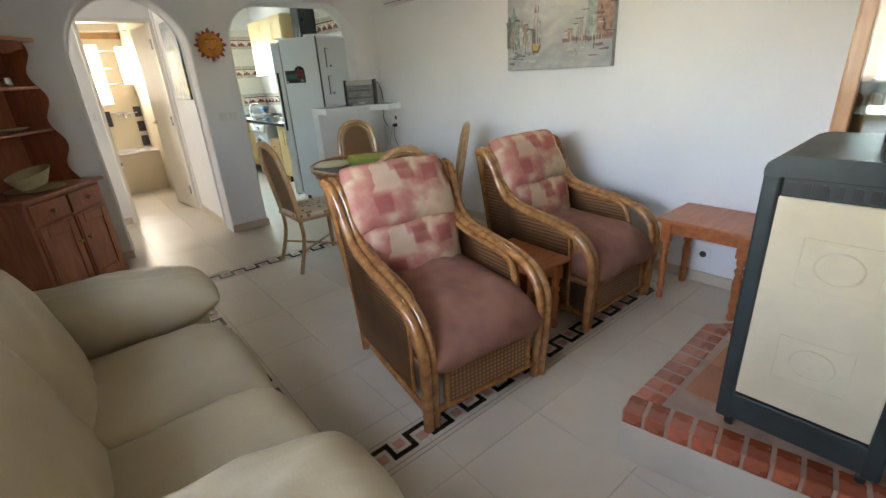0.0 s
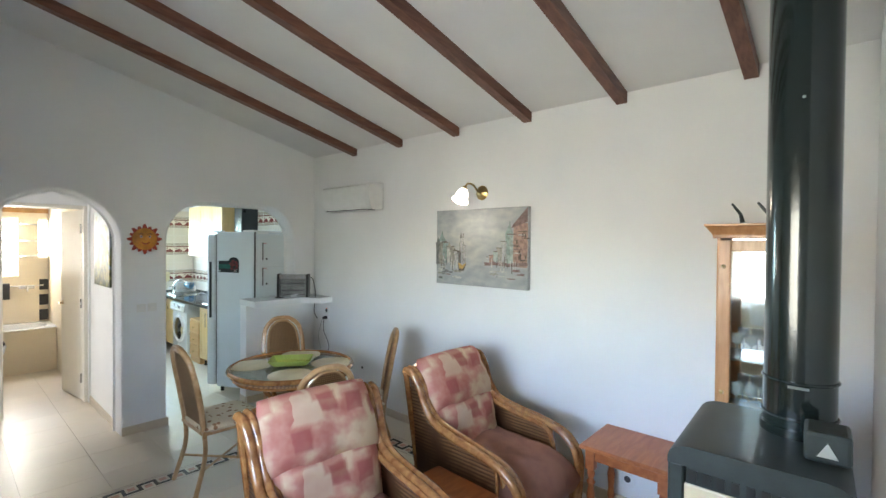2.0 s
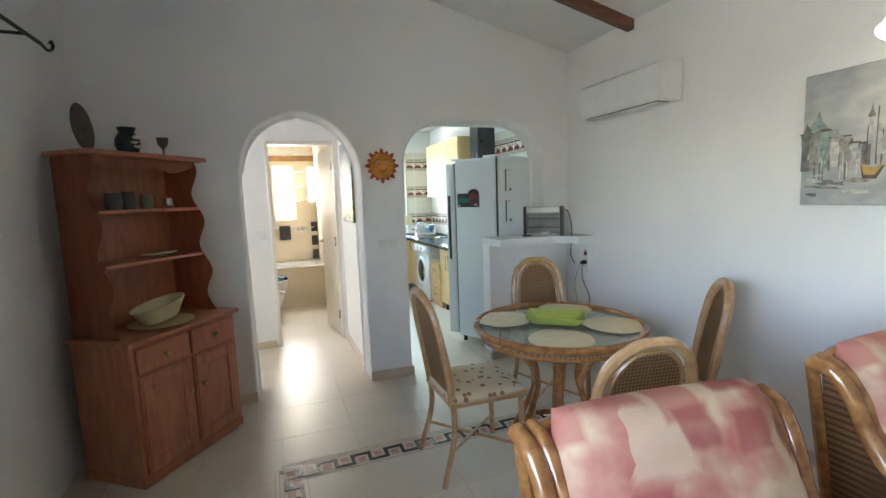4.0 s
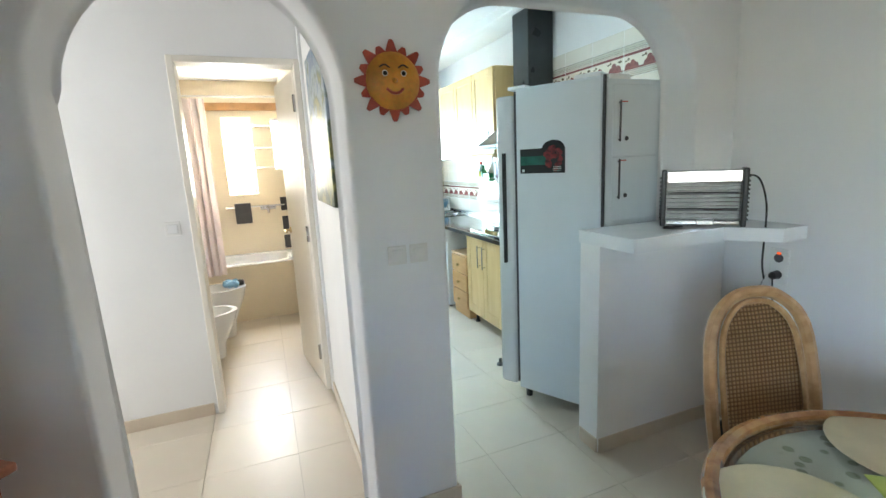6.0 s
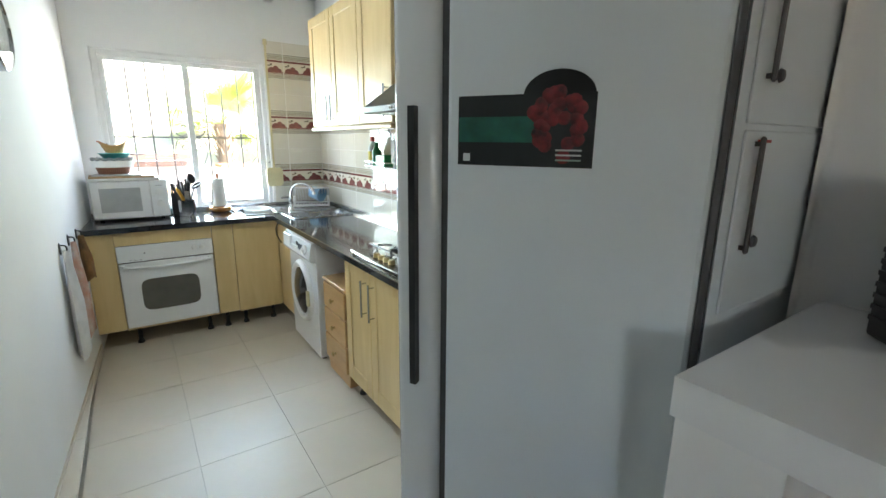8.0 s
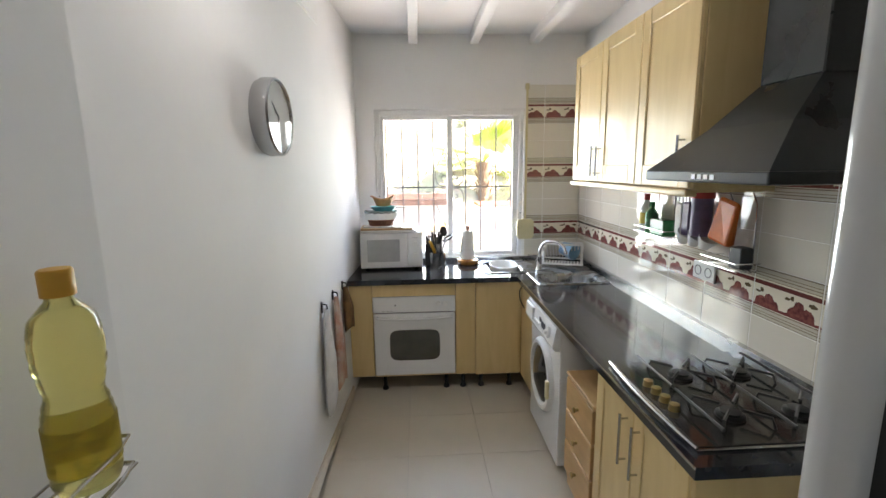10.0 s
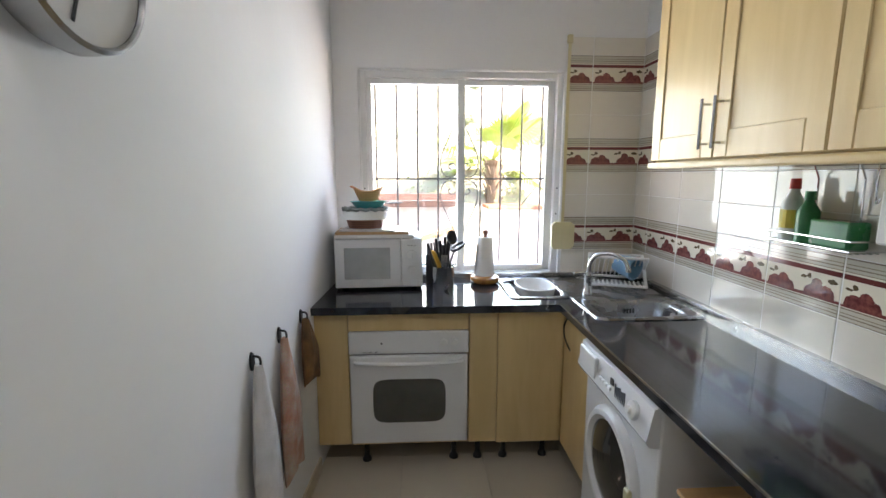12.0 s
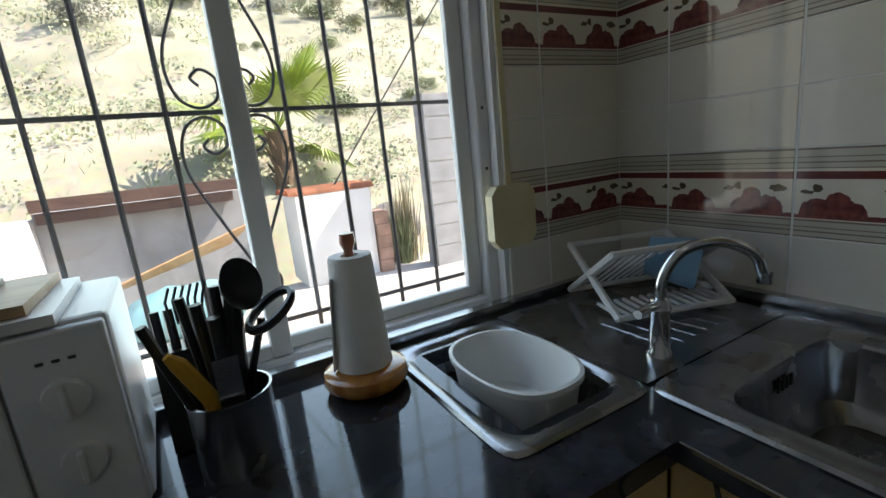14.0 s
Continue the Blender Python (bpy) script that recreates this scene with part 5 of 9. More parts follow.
# heater on the ledge, its width along its local x
hang = math.degrees(math.atan2(4.695 - 4.944, 3.434 - 3.205))
ht = thing("electric_heater", pose(3.205, 4.948, 1.108, 0, 0, hang), "silver electric bar heater standing on the white ledge", "heater")
HW, HH = 0.345, 0.262
for x in (0.0, HW - 0.022):
    part("end_cap", bx(x, x + 0.022, -0.035, 0.055, 0.0, HH, 0.006, 2), BLACK, ht)
    for k in range(11):
        part("fin", bx(x - (0.006 if x == 0 else -0.022), x + (0.0 if x == 0 else 0.028), -0.025, 0.045, 0.03 + k * 0.019, 0.038 + k * 0.019), BLACK, ht)
part("top_bar", bx(0.022, HW - 0.022, -0.03, 0.05, HH - 0.062, HH - 0.006, 0.005, 2), STEEL, ht, "brushed silver top bar")
part("bottom_bar", bx(0.022, HW - 0.022, -0.03, 0.05, 0.008, 0.03, 0.005, 2), STEEL, ht)
part("reflector", bx(0.022, HW - 0.022, 0.03, 0.036, 0.03, HH - 0.062), material("dull_reflector", (0.30, 0.30, 0.29), 0.45, 0.6, 0.15, 10, 120, 0.1), ht)
for k in range(9):
    z = 0.042 + k * 0.018
    part("guard_wire", tb([(0.022, -0.028, z), (HW - 0.022, -0.028, z)], 0.0016, 5), CHROME, ht)
for z in (0.075, 0.15):
    part("element", tb([(0.03, 0.005, z), (HW - 0.03, 0.005, z)], 0.006, 8), DARKGREY, ht)
part("cord", tb([(HW - 0.01, 0.02, HH - 0.03), (HW + 0.04, 0.0, HH - 0.05), (HW + 0.07, -0.01, HH - 0.15), (HW + 0.075, -0.012, 0.0), (HW + 0.07, -0.03, -0.15), (HW + 0.09, 0.02, -0.24)], 0.0042, 6, 6), BLACK, ht)
tagged(part("power_cable", tb([(3.62, 4.67, 0.85), (3.60, 4.64, 0.72), (3.63, 4.58, 0.55), (3.60, 4.60, 0.40), (3.62, 4.56, 0.22), (3.56, 4.62, 0.03), (3.52, 4.70, 0.02)], 0.0035, 6, 6), DARKGREY, None, "", True), "dark power cable hanging from the socket", "cable")
tagged(part("thin_wire", tb([(3.63, 4.71, 0.85), (3.61, 4.76, 0.66), (3.62, 4.74, 0.50), (3.60, 4.70, 0.36)], 0.0015, 5, 6), DARKGREY, None, "", True), "thin grey wire hanging on the wall", "wire")
adp = thing("floor_transformer", pose(3.50, 4.74, 0.0), "black power adapter on the floor in the corner", "adapter")
part("case", lt([(0, 0), (0.05, 0), (0.052, 0.02), (0.045, 0.085), (0.03, 0.105), (0, 0.11)], 20), BLACK, adp, "", True)
part("sticker", lt([(0, 0), (0.02, 0), (0.02, 0.002), (0, 0.002)], 16, m=pose(-0.012, -0.012, 0.108, 12)), PAPER, adp)
part("stem", tb([(0.02, 0.0, 0.09), (0.03, -0.02, 0.14), (0.05, -0.04, 0.16)], 0.006, 6, 4), BLACK, adp)
tagged(part("lighter", soften(tb([(0, 0, 0.008), (0.05, 0, 0.008), (0.085, 0.01, 0.008)], [0.008, 0.008, 0.005], 8), 0.001, 1), BLACK, None, "", True, pose(3.13, 4.86, 1.107, 0, 0, -30)), "black gas lighter lying on the ledge", "lighter")

# curtain rod over the west window
rod = thing("curtain_rod", pose(-0.0, 1.6, 2.33), "dark metal curtain rod with a scrolled end", "curtain rod")
part("rod", tb([(0.04, -1.45, 0), (0.04, 2.75, 0)], 0.010, 8), IRON, rod)
part("finial", tb([(0.04, 2.75, 0), (0.04, 2.83, -0.01), (0.045, 2.88, 0.02), (0.05, 2.86, 0.045), (0.05, 2.835, 0.03)], 0.008, 8, 5), IRON, rod, "", True)
for y in (-1.3, 2.6):
    part("bracket", tb([(-0.058, y, 0.0), (0.04, y, 0.0)], 0.008, 6), IRON, rod)
# window frame over the sofa
wf = bmesh.new()
for y in (0.622, 1.245, 1.868):
    box(wf, -0.24, -0.20, y, y + 0.05, 1.052, 2.048, 0.004, 1)
for z in (1.052, 1.998):
    box(wf, -0.239, -0.201, 0.672, 1.868, z, z + 0.05, 0.004, 1)
tagged(part("window_1", wf, WHITEPL), "white aluminium window frame over the sofa", "window", "", "structure")

# ---- kitchen ----
WT = 0.825  # top of the worktop


def handle(parent, x, y, z, axis, length, out):
    """A bar handle on two posts; axis 'z' or 'y', out the way it stands off."""
    o = Vector(out)
    d = Vector((0, 0, 1)) if axis == "z" else Vector((0, 1, 0)) if axis == "y" else Vector((1, 0, 0))
    c = Vector((x, y, z))
    bm = tb([c + o * 0.03 - d * length / 2, c + o * 0.03 + d * length / 2], 0.0055, 8)
    for s in (-1, 1):
        tube(bm, [c + d * s * (length / 2 - 0.018), c + o * 0.03 + d * s * (length / 2 - 0.018)], 0.004, 6)
    return part("handle", bm, STEEL, parent, "brushed steel bar handle", True)


def shaker_x(name, x, y0, y1, z0, z1, parent, mat=None):
    """A framed door in a plane of constant x that faces -x."""
    mat = mat or KITCHEN
    d = part(name, bx(x, x + 0.018, y0 + 0.002, y1 - 0.002, z0, z1, 0.003, 1), mat, parent)
    f = 0.07
    bm = bmesh.new()
    box(bm, x - 0.006, x, y0 + 0.003, y0 + f, z0 + 0.001, z1 - 0.001, 0.003, 1)
    box(bm, x - 0.006, x, y1 - f, y1 - 0.003, z0 + 0.001, z1 - 0.001, 0.003, 1)
    box(bm, x - 0.006, x, y0 + f, y1 - f, z0 + 0.001, z0 + f * 1.3, 0.003, 1)
    box(bm, x - 0.006, x, y0 + f, y1 - f, z1 - f, z1 - 0.001, 0.003, 1)
    part("door_frame", bm, mat, d)
    return d


# worktop in one L with cut-outs for the two bowls
def worktop():
    xs = [1.923, 2.915, 2.985, 3.215, 3.275, 3.29, 3.70, 3.805]
    ys = [6.42, 8.305, 8.54, 8.58, 8.70, 9.06, 9.172]
    bm = bmesh.new()
    z0, z1 = WT - 0.038, WT
    grid = {}

    def v(i, j, z):
        k = (i, j, z)
        if k not in grid:
            grid[k] = bm.verts.new((xs[i], ys[j], z))
        return grid[k]
    cells = set()
    for i in range(len(xs) - 1):
        for j in range(len(ys) - 1):
            cx, cy = (xs[i] + xs[i + 1]) / 2, (ys[j] + ys[j + 1]) / 2
            inside = cy > 8.54 or cx > 3.15 and xs[i] >= 3.2
            hole = (2.985 < cx < 3.215 and 8.70 < cy < 9.06) or (3.29 < cx < 3.70 and 8.305 < cy < 8.58)
            if inside and not hole:
                cells.add((i, j))
    for i, j in cells:
        q = [(i, j), (i + 1, j), (i + 1, j + 1), (i, j + 1)]
        bm.faces.new([v(a, b, z1) for a, b in q])
        bm.faces.new([v(a, b, z0) for a, b in q][::-1])
        for k, (di, dj) in enumerate(((0, -1), (1, 0), (0, 1), (-1, 0))):
            if (i + di, j + dj) not in cells:
                a, b = q[k], q[(k + 1) % 4]
                bm.faces.new((v(*a, z0), v(*b, z0), v(*b, z1), v(*a, z1)))
    box(bm, 3.15, 3.2145, 6.42, 8.54, z0, z1)
    return bm


tagged(part("worktop", worktop(), WORKTOP), "black polished stone worktop in an L shape", "worktop")
tagged(part("edge_trim", bx(3.146, 3.150, 6.42, 8.536, WT - 0.006, WT + 0.001), STEEL), "narrow steel trim along the worktop edge", "trim", "", "structure")
up = bmesh.new()
prism(up, [(3.772, 6.42), (3.806, 6.42), (3.806, 9.14), (3.772, 9.14)], WT + 0.0005, WT + 0.032)
tagged(part("upstand_east", soften(up, 0.012, 3), STEEL), "brushed aluminium upstand along the tiled wall", "trim", "", "structure")
up = prism(bmesh.new(), [(1.955, 9.14), (3.806, 9.14), (3.806, 9.173), (1.955, 9.173)], WT + 0.0005, WT + 0.03)
tagged(part("upstand_north", soften(up, 0.012, 3), STEEL), "brushed aluminium upstand below the window", "trim", "", "structure")

# oven in its housing
ov = thing("oven", pose(2.093, 8.575, 0.085), "white built-in oven with a dark glass window", "oven")
OW, OH = 0.604, 0.602
part("body", bx(0.02, OW - 0.02, 0.02, 0.52, 0.01, OH - 0.01), DARKGREY, ov)
part("control_panel", bx(0.0, OW, -0.004, 0.02, 0.485, OH, 0.006, 2), ENAMEL, ov)
dw = part("oven_door", bx(0.003, OW - 0.003, -0.008, 0.02, 0.0, 0.478, 0.008, 3), ENAMEL, ov)
win = []
for k in range(40):
    a = 2 * math.pi * k / 40
    c, s = math.cos(a), math.sin(a)
    win.append((0.302 + 0.185 * math.copysign(abs(c) ** 0.28, c), 0.235 + 0.118 * math.copysign(abs(s) ** 0.42, s)))
bm = prism(bmesh.new(), win, 0, 0.003)
bmesh.ops.transform(bm, matrix=pose(0, -0.0075, 0, 90), verts=bm.verts[:])
part("oven_window", bm, material("oven_glass", (0.11, 0.105, 0.09), 0.10, 0, 0.12, 6, 40, 0.0, None, 0.6), dw, "dark curved oven glass")
part("oven_handle", tb([(0.03, -0.01, 0.458), (0.06, -0.035, 0.452), (0.302, -0.042, 0.445), (0.545, -0.035, 0.452), (0.575, -0.01, 0.458)], 0.010, 8, 5), ENAMEL, dw, "", True)
for x in (0.478, 0.53):
    part("knob", lt([(0, 0), (0.018, 0), (0.016, 0.014), (0.006, 0.016), (0, 0.016)], 18, m=pose(x, -0.004, 0.545, 90)), WHITEPL, ov)
part("indicator", lt([(0, 0), (0.005, 0), (0, 0.002)], 10, m=pose(0.165, -0.0045, 0.543, 90)), BLACK, ov)
for k in range(3):
    part("marking", bx(0.07 + k * 0.03, 0.085 + k * 0.03, -0.0052, -0.0042, 0.497, 0.5), DARKGREY, ov)


def leg_bm():
    return lt([(0, 0), (0.024, 0), (0.024, 0.008), (0.014, 0.02), (0.014, 0.085), (0.022, 0.09), (0, 0.09)], 12)


# oven housing and corner fronts
hs = thing("oven_housing", pose(0, 0, 0), "pale beech cabinet housing around the oven", "cabinet", "kitchen base units")
part("side_panel", bx(1.926, 2.09, 8.582, 8.60, 0.075, WT - 0.04, 0.002, 1), KITCHEN, hs)
part("top_filler", bx(2.093, 2.697, 8.582, 8.60, 0.69, WT - 0.04, 0.002, 1), KITCHEN, hs)
part("carcass", bx(1.955, 2.092, 8.60, 9.16, 0.075, WT - 0.04), KITCHEN, hs)
part("bottom_panel", bx(2.093, 2.7, 8.60, 9.16, 0.062, 0.08), KITCHEN, hs)
for x in (2.16, 2.63):
    part("leg", leg_bm(), BLACK, hs, "black plastic leg", False, pose(x, 8.66, KFLOOR) @ Matrix.Diagonal((1, 1, 1.42, 1)))
cu = thing("corner_unit", pose(0, 0, 0), "pale beech corner base unit under the sink", "cabinet", "kitchen base units")
part("carcass", bx(2.702, 3.77, 8.60, 9.16, 0.075, 0.62), KITCHEN, cu)
part("filler_panel", bx(2.702, 2.845, 8.582, 8.60, 0.07, WT - 0.04, 0.002, 1), KITCHEN, cu)
part("door", bx(2.848, 3.188, 8.580, 8.598, 0.062, WT - 0.04, 0.003, 1), KITCHEN, cu)
part("corner_panel", bx(3.19, 3.208, 8.235, 8.58, 0.062, WT - 0.04, 0.003, 1), KITCHEN, cu)
for x, y in ((2.76, 8.66), (2.90, 8.66), (3.12, 8.66), (3.26, 8.32)):
    part("leg", leg_bm(), BLACK, cu, "black plastic leg", False, pose(x, y, KFLOOR) @ Matrix.Diagonal((1, 1, 1.42, 1)))
tagged(part("loose_cable", tb([(3.178, 8.50, 0.77), (3.150, 8.47, 0.74), (3.145, 8.44, 0.69), (3.165, 8.43, 0.64), (3.178, 8.45, 0.62)], 0.004, 6, 6), BLACK, None, "", True), "loop of black cable at the cabinet corner", "cable")

# washing machine
wm = thing("washing_machine", pose(3.165, 7.625, 0), "white front-loading washing machine under the worktop", "washing machine")
part("body", bx(0.012, 0.60, 0.0, 0.595, KFLOOR + 0.02, 0.775, 0.008, 2), ENAMEL, wm)
bm = bmesh.new()
line = [(0.012, 0.775), (-0.012, 0.765), (-0.032, 0.66), (-0.02, 0.64), (0.012, 0.635)]
va = [bm.verts.new((x, 0.0, z)) for x, z in line]
vb = [bm.verts.new((x, 0.595, z)) for x, z in line]
for i in range(len(line)):
    j = (i + 1) % len(line)
    bm.faces.new((va[i], va[j], vb[j], vb[i]))
bm.faces.new(va[::-1])
bm.faces.new(vb)
part("control_panel", soften(bm, 0.004, 2), ENAMEL, wm, "", True)
part("detergent_drawer", bx(-0.034, -0.018, 0.41, 0.575, 0.668, 0.755, 0.006, 2), WHITEPL, wm)
part("dial", lt([(0, 0), (0.032, 0), (0.03, 0.012), (0.014, 0.016), (0.012, 0.026), (0, 0.026)], 24, m=pose(-0.024, 0.10, 0.71, 0, -79)), WHITEPL, wm, "", True)
PRINT = material("grey_print", (0.16, 0.18, 0.22), 0.5, 0, 0.1, 30, 100, 0)
for k in range(7):
    part("print_mark", bx(-0.0275, -0.024, 0.165 + 0.012 * k, 0.169 + 0.012 * k, 0.685, 0.735 - 0.004 * (k % 3)), PRINT, wm)
for k in range(4):
    part("button", bx(-0.034, -0.022, 0.27 + 0.028 * k, 0.29 + 0.028 * k, 0.69, 0.705, 0.003, 1), WHITEPL, wm)
part("display", bx(-0.0275, -0.024, 0.255, 0.28, 0.715, 0.74), BLACK, wm)
part("door_ring", lt([(0.165, 0), (0.17, 0.012), (0.185, 0.03), (0.205, 0.028), (0.22, 0.012), (0.222, 0)], 40, m=pose(0.012, 0.305, 0.37, 0, -90)), WHITEPL, wm, "", True)
part("door_glass", lt([(0, 0.035), (0.08, 0.03), (0.15, 0.01), (0.168, 0.004)], 32, m=pose(0.0, 0.305, 0.37, 0, -90)), DARKGLASS, wm, "dark bulging door glass", True)
part("door_grip", bx(-0.032, -0.012, 0.09, 0.125, 0.31, 0.42, 0.008, 2), CERAMIC, wm, "yellowed plastic door grip")
for y in (0.05, 0.545):
    part("foot", lt([(0, 0), (0.02, 0), (0.02, 0.02), (0, 0.02)], 12, (0.05, y, KFLOOR)), BLACK, wm)

# drawer unit with an open niche above
du = thing("drawer_unit", pose(3.185, 7.175, 0), "beech three-drawer unit with an open niche above", "cabinet", "kitchen base units")
part("carcass", bx(0.018, 0.56, 0.0, 0.36, KFLOOR + 0.04, 0.555, 0.003, 1), DRAWER, du)
part("unit_top", bx(0.0, 0.56, -0.002, 0.362, 0.555, 0.572, 0.003, 1), DRAWER, du)
for k in range(3):
    z = 0.03 + k * 0.175
    dd = part("drawer", bx(-0.001, 0.018, 0.008, 0.352, z, z + 0.165, 0.004, 2), DRAWER, du)
    part("knob", lt([(0, 0), (0.008, 0), (0.007, 0.01), (0.016, 0.018), (0.012, 0.026), (0, 0.027)], 14, m=pose(-0.001, 0.18, z + 0.075, 0, -90)), BRASS, dd, "brass cup knob")
part("plinth", bx(0.02, 0.5, 0.01, 0.35, KFLOOR, KFLOOR + 0.04), DRAWER, du)

# double-door base unit
bu = thing("base_unit", pose(3.19, 6.49, 0), "pale beech base unit with two tall framed doors", "cabinet", "kitchen base units")
part("carcass", bx(0.022, 0.58, 0.0, 0.66, 0.045, WT - 0.04), KITCHEN, bu)
part("end_panel", bx(0.0, 0.58, -0.018, 0.0, 0.045, WT - 0.04, 0.002, 1), KITCHEN, bu)
for k, (a, b, hy) in enumerate(((0.0, 0.33, 0.285), (0.33, 0.66, 0.375))):
    d = shaker_x("door", 0.0, a, b, 0.045, WT - 0.045, bu)
    handle(d, -0.006, hy, 0.62, "z", 0.20, (-1, 0, 0))
for y in (0.06, 0.60):
    part("leg", leg_bm(), BLACK, bu, "black plastic leg", False, pose(0.06, y, KFLOOR) @ Matrix.Diagonal((1, 1, 1.24, 1)))
tagged(part("door_stop", lt([(0, 0), (0.028, 0), (0.026, 0.012), (0.012, 0.022), (0.012, 0.05), (0, 0.05)], 14), BLACK, None, "", True, pose(2.955, 6.12, floor_z(6.12))), "black plastic door stop on the floor tiles", "door stop")

# hob
hob = thing("gas_hob", pose(3.19, 6.48, WT), "black four-burner gas hob set in the worktop", "hob")
part("plate", bx(0.0, 0.53, 0.0, 0.57, 0.001, 0.010, 0.004, 2), STEEL, hob)
part("glass_plate", bx(0.008, 0.522, 0.008, 0.562, 0.010, 0.013, 0.002, 1), DARKGLASS, hob)
part("front_rim", tb([(0.0, 0.0, 0.012), (-0.012, 0.15, 0.014), (-0.016, 0.285, 0.014), (-0.012, 0.42, 0.014), (0.0, 0.57, 0.012)], 0.006, 6, 5), STEEL, hob, "", True)
for x in (0.20, 0.42):
    for y in (0.15, 0.42):
        part("burner", lt([(0, 0.013), (0.042, 0.013), (0.042, 0.022), (0.03, 0.026), (0.03, 0.032), (0, 0.033)], 20, (x, y, 0)), BLACK, hob)
        for k in range(4):
            bm = bmesh.new()
            a = math.pi / 2 * k + 0.785
            d = Vector((math.cos(a), math.sin(a), 0))
            tube(bm, [Vector((x, y, 0.014)) + d * 0.115, Vector((x, y, 0.045)) + d * 0.105, Vector((x, y, 0.045)) + d * 0.03], 0.005, 6)
            part("pan_support", bm, BLACK, hob)
for x in (0.095, 0.31, 0.515):
    bm = bmesh.new()
    tube(bm, [(x, 0.03, 0.045), (x, 0.275, 0.045)], 0.005, 6)
    tube(bm, [(x, 0.295, 0.045), (x, 0.54, 0.045)], 0.005, 6)
    part("grate_bar", bm, BLACK, hob)
for k in range(4):
    part("knob", lt([(0, 0.013), (0.018, 0.013), (0.016, 0.034), (0, 0.036)], 16, (0.05, 0.20 + 0.055 * k, 0)), BRASS, hob, "dull brass hob knob", True)

# wall units
wu = thing("wall_unit", pose(3.465, 7.06, 1.515), "pale yellow beech wall unit with framed doors", "cabinet")
WH = 0.765
part("carcass", bx(0.02, 0.34, 0.0, 1.295, 0.0, WH, 0.002, 1), KITCHEN, wu)
for a, b, hy in ((0.0, 0.435, 0.045), (0.435, 0.875, 0.84), (0.875, 1.295, 0.91)):
    d = shaker_x("door", 0.0, a, b, 0.004, WH - 0.004, wu)
    handle(d, -0.006, hy, 0.12, "z", 0.17, (-1, 0, 0))
part("light_pelmet", bx(-0.018, 0.03, -0.004, 1.30, -0.028, -0.001, 0.008, 2), KITCHEN, wu, "pale beech pelmet")
part("base_panel", bx(0.03, 0.34, 0.0, 1.295, -0.012, 0.0), KITCHEN, wu)

# extractor hood
hd = thing("extractor_hood", pose(3.29, 6.46, 1.555), "dark steel chimney extractor hood over the hob", "hood")
HOODM = material("dark_hood_steel", (0.055, 0.06, 0.062), 0.3, 0.6, 0.12, 5, 120, 0.04)
part("rim", bx(0.0, 0.515, 0.0, 0.598, 0.0, 0.035, 0.005, 2), HOODM, hd)
bm = bmesh.new()
lo = [bm.verts.new(p) for p in ((0.004, 0.004, 0.035), (0.51, 0.004, 0.035), (0.51, 0.594, 0.035), (0.004, 0.594, 0.035))]
mid = [bm.verts.new(p) for p in ((0.15, 0.12, 0.17), (0.51, 0.12, 0.17), (0.51, 0.478, 0.17), (0.15, 0.478, 0.17))]
hi = [bm.verts.new(p) for p in ((0.27, 0.18, 0.30), (0.51, 0.18, 0.30), (0.51, 0.418, 0.30), (0.27, 0.418, 0.30))]
for a, b in ((lo, mid), (mid, hi)):
    for k in range(4):
        bm.faces.new((a[k], a[(k + 1) % 4], b[(k + 1) % 4], b[k]))
bm.faces.new(lo[::-1])
bm.faces.new(hi)
part("canopy", bm, HOODM, hd)
part("flue", bx(0.27, 0.51, 0.18, 0.418, 0.30, 1.08, 0.004, 1), HOODM, hd)
for k in range(4):
    part("button", bx(-0.003, 0.001, 0.20 + k * 0.03, 0.22 + k * 0.03, 0.010, 0.024), CHROME, hd)
part("under_lamp", bx(0.06, 0.16, 0.36, 0.52, -0.004, 0.0), WHITEPL, hd)

# spice rail under the wall units
sr = thing("hanging_rack", pose(3.80, 7.60, 1.40), "chrome wire wall rack full of kitchen bottles", "rack")
part("rail", tb([(-0.035, -0.54, 0.105), (-0.035, 0.40, 0.105)], 0.005, 8), CHROME, sr)
for z, y0, y1 in ((-0.16, 0.02, 0.33), (-0.13, 0.02, 0.33), (-0.215, -0.52, -0.30), (-0.185, -0.52, -0.30)):
    part("basket_wire", tb([(-0.004, y0, z), (-0.11, y0, z), (-0.11, y1, z), (-0.004, y1, z)], 0.003, 6), CHROME, sr)
for y0, y1, z in ((0.02, 0.33, -0.165), (-0.52, -0.30, -0.22)):
    for k in range(5):
        part("basket_bar", tb([(-0.02 - 0.02 * k, y0, z), (-0.02 - 0.02 * k, y1, z)], 0.002, 5), CHROME, sr)
for y in (0.10, 0.26, -0.34, -0.48):
    part("hanger", tb([(-0.035, y, 0.10), (-0.012, y, 0.05), (-0.006, y, -0.16 if y > 0 else -0.21)], 0.003, 6), CHROME, sr)
SR = pose(3.80, 7.60, 1.40)
GREENBOT = material("green_bottle", (0.02, 0.20, 0.07), 0.25, 0, 0.1, 10, 60, 0)
REDCAP = material("red_cap", (0.50, 0.03, 0.02), 0.35, 0, 0.1, 10, 60, 0)
ORANGE = material("orange_packet", (0.72, 0.16, 0.02), 0.45, 0, 0.1, 10, 60, 0.05)
LABELY = material("yellow_label", (0.70, 0.55, 0.06), 0.5, 0, 0.1, 10, 60, 0)
CLEARPL = material("milky_plastic", (0.62, 0.66, 0.64), 0.3, 0, 0.05, 10, 60, 0)
PURPLE = material("violet_box", (0.14, 0.10, 0.20), 0.5, 0, 0.15, 14, 60, 0)


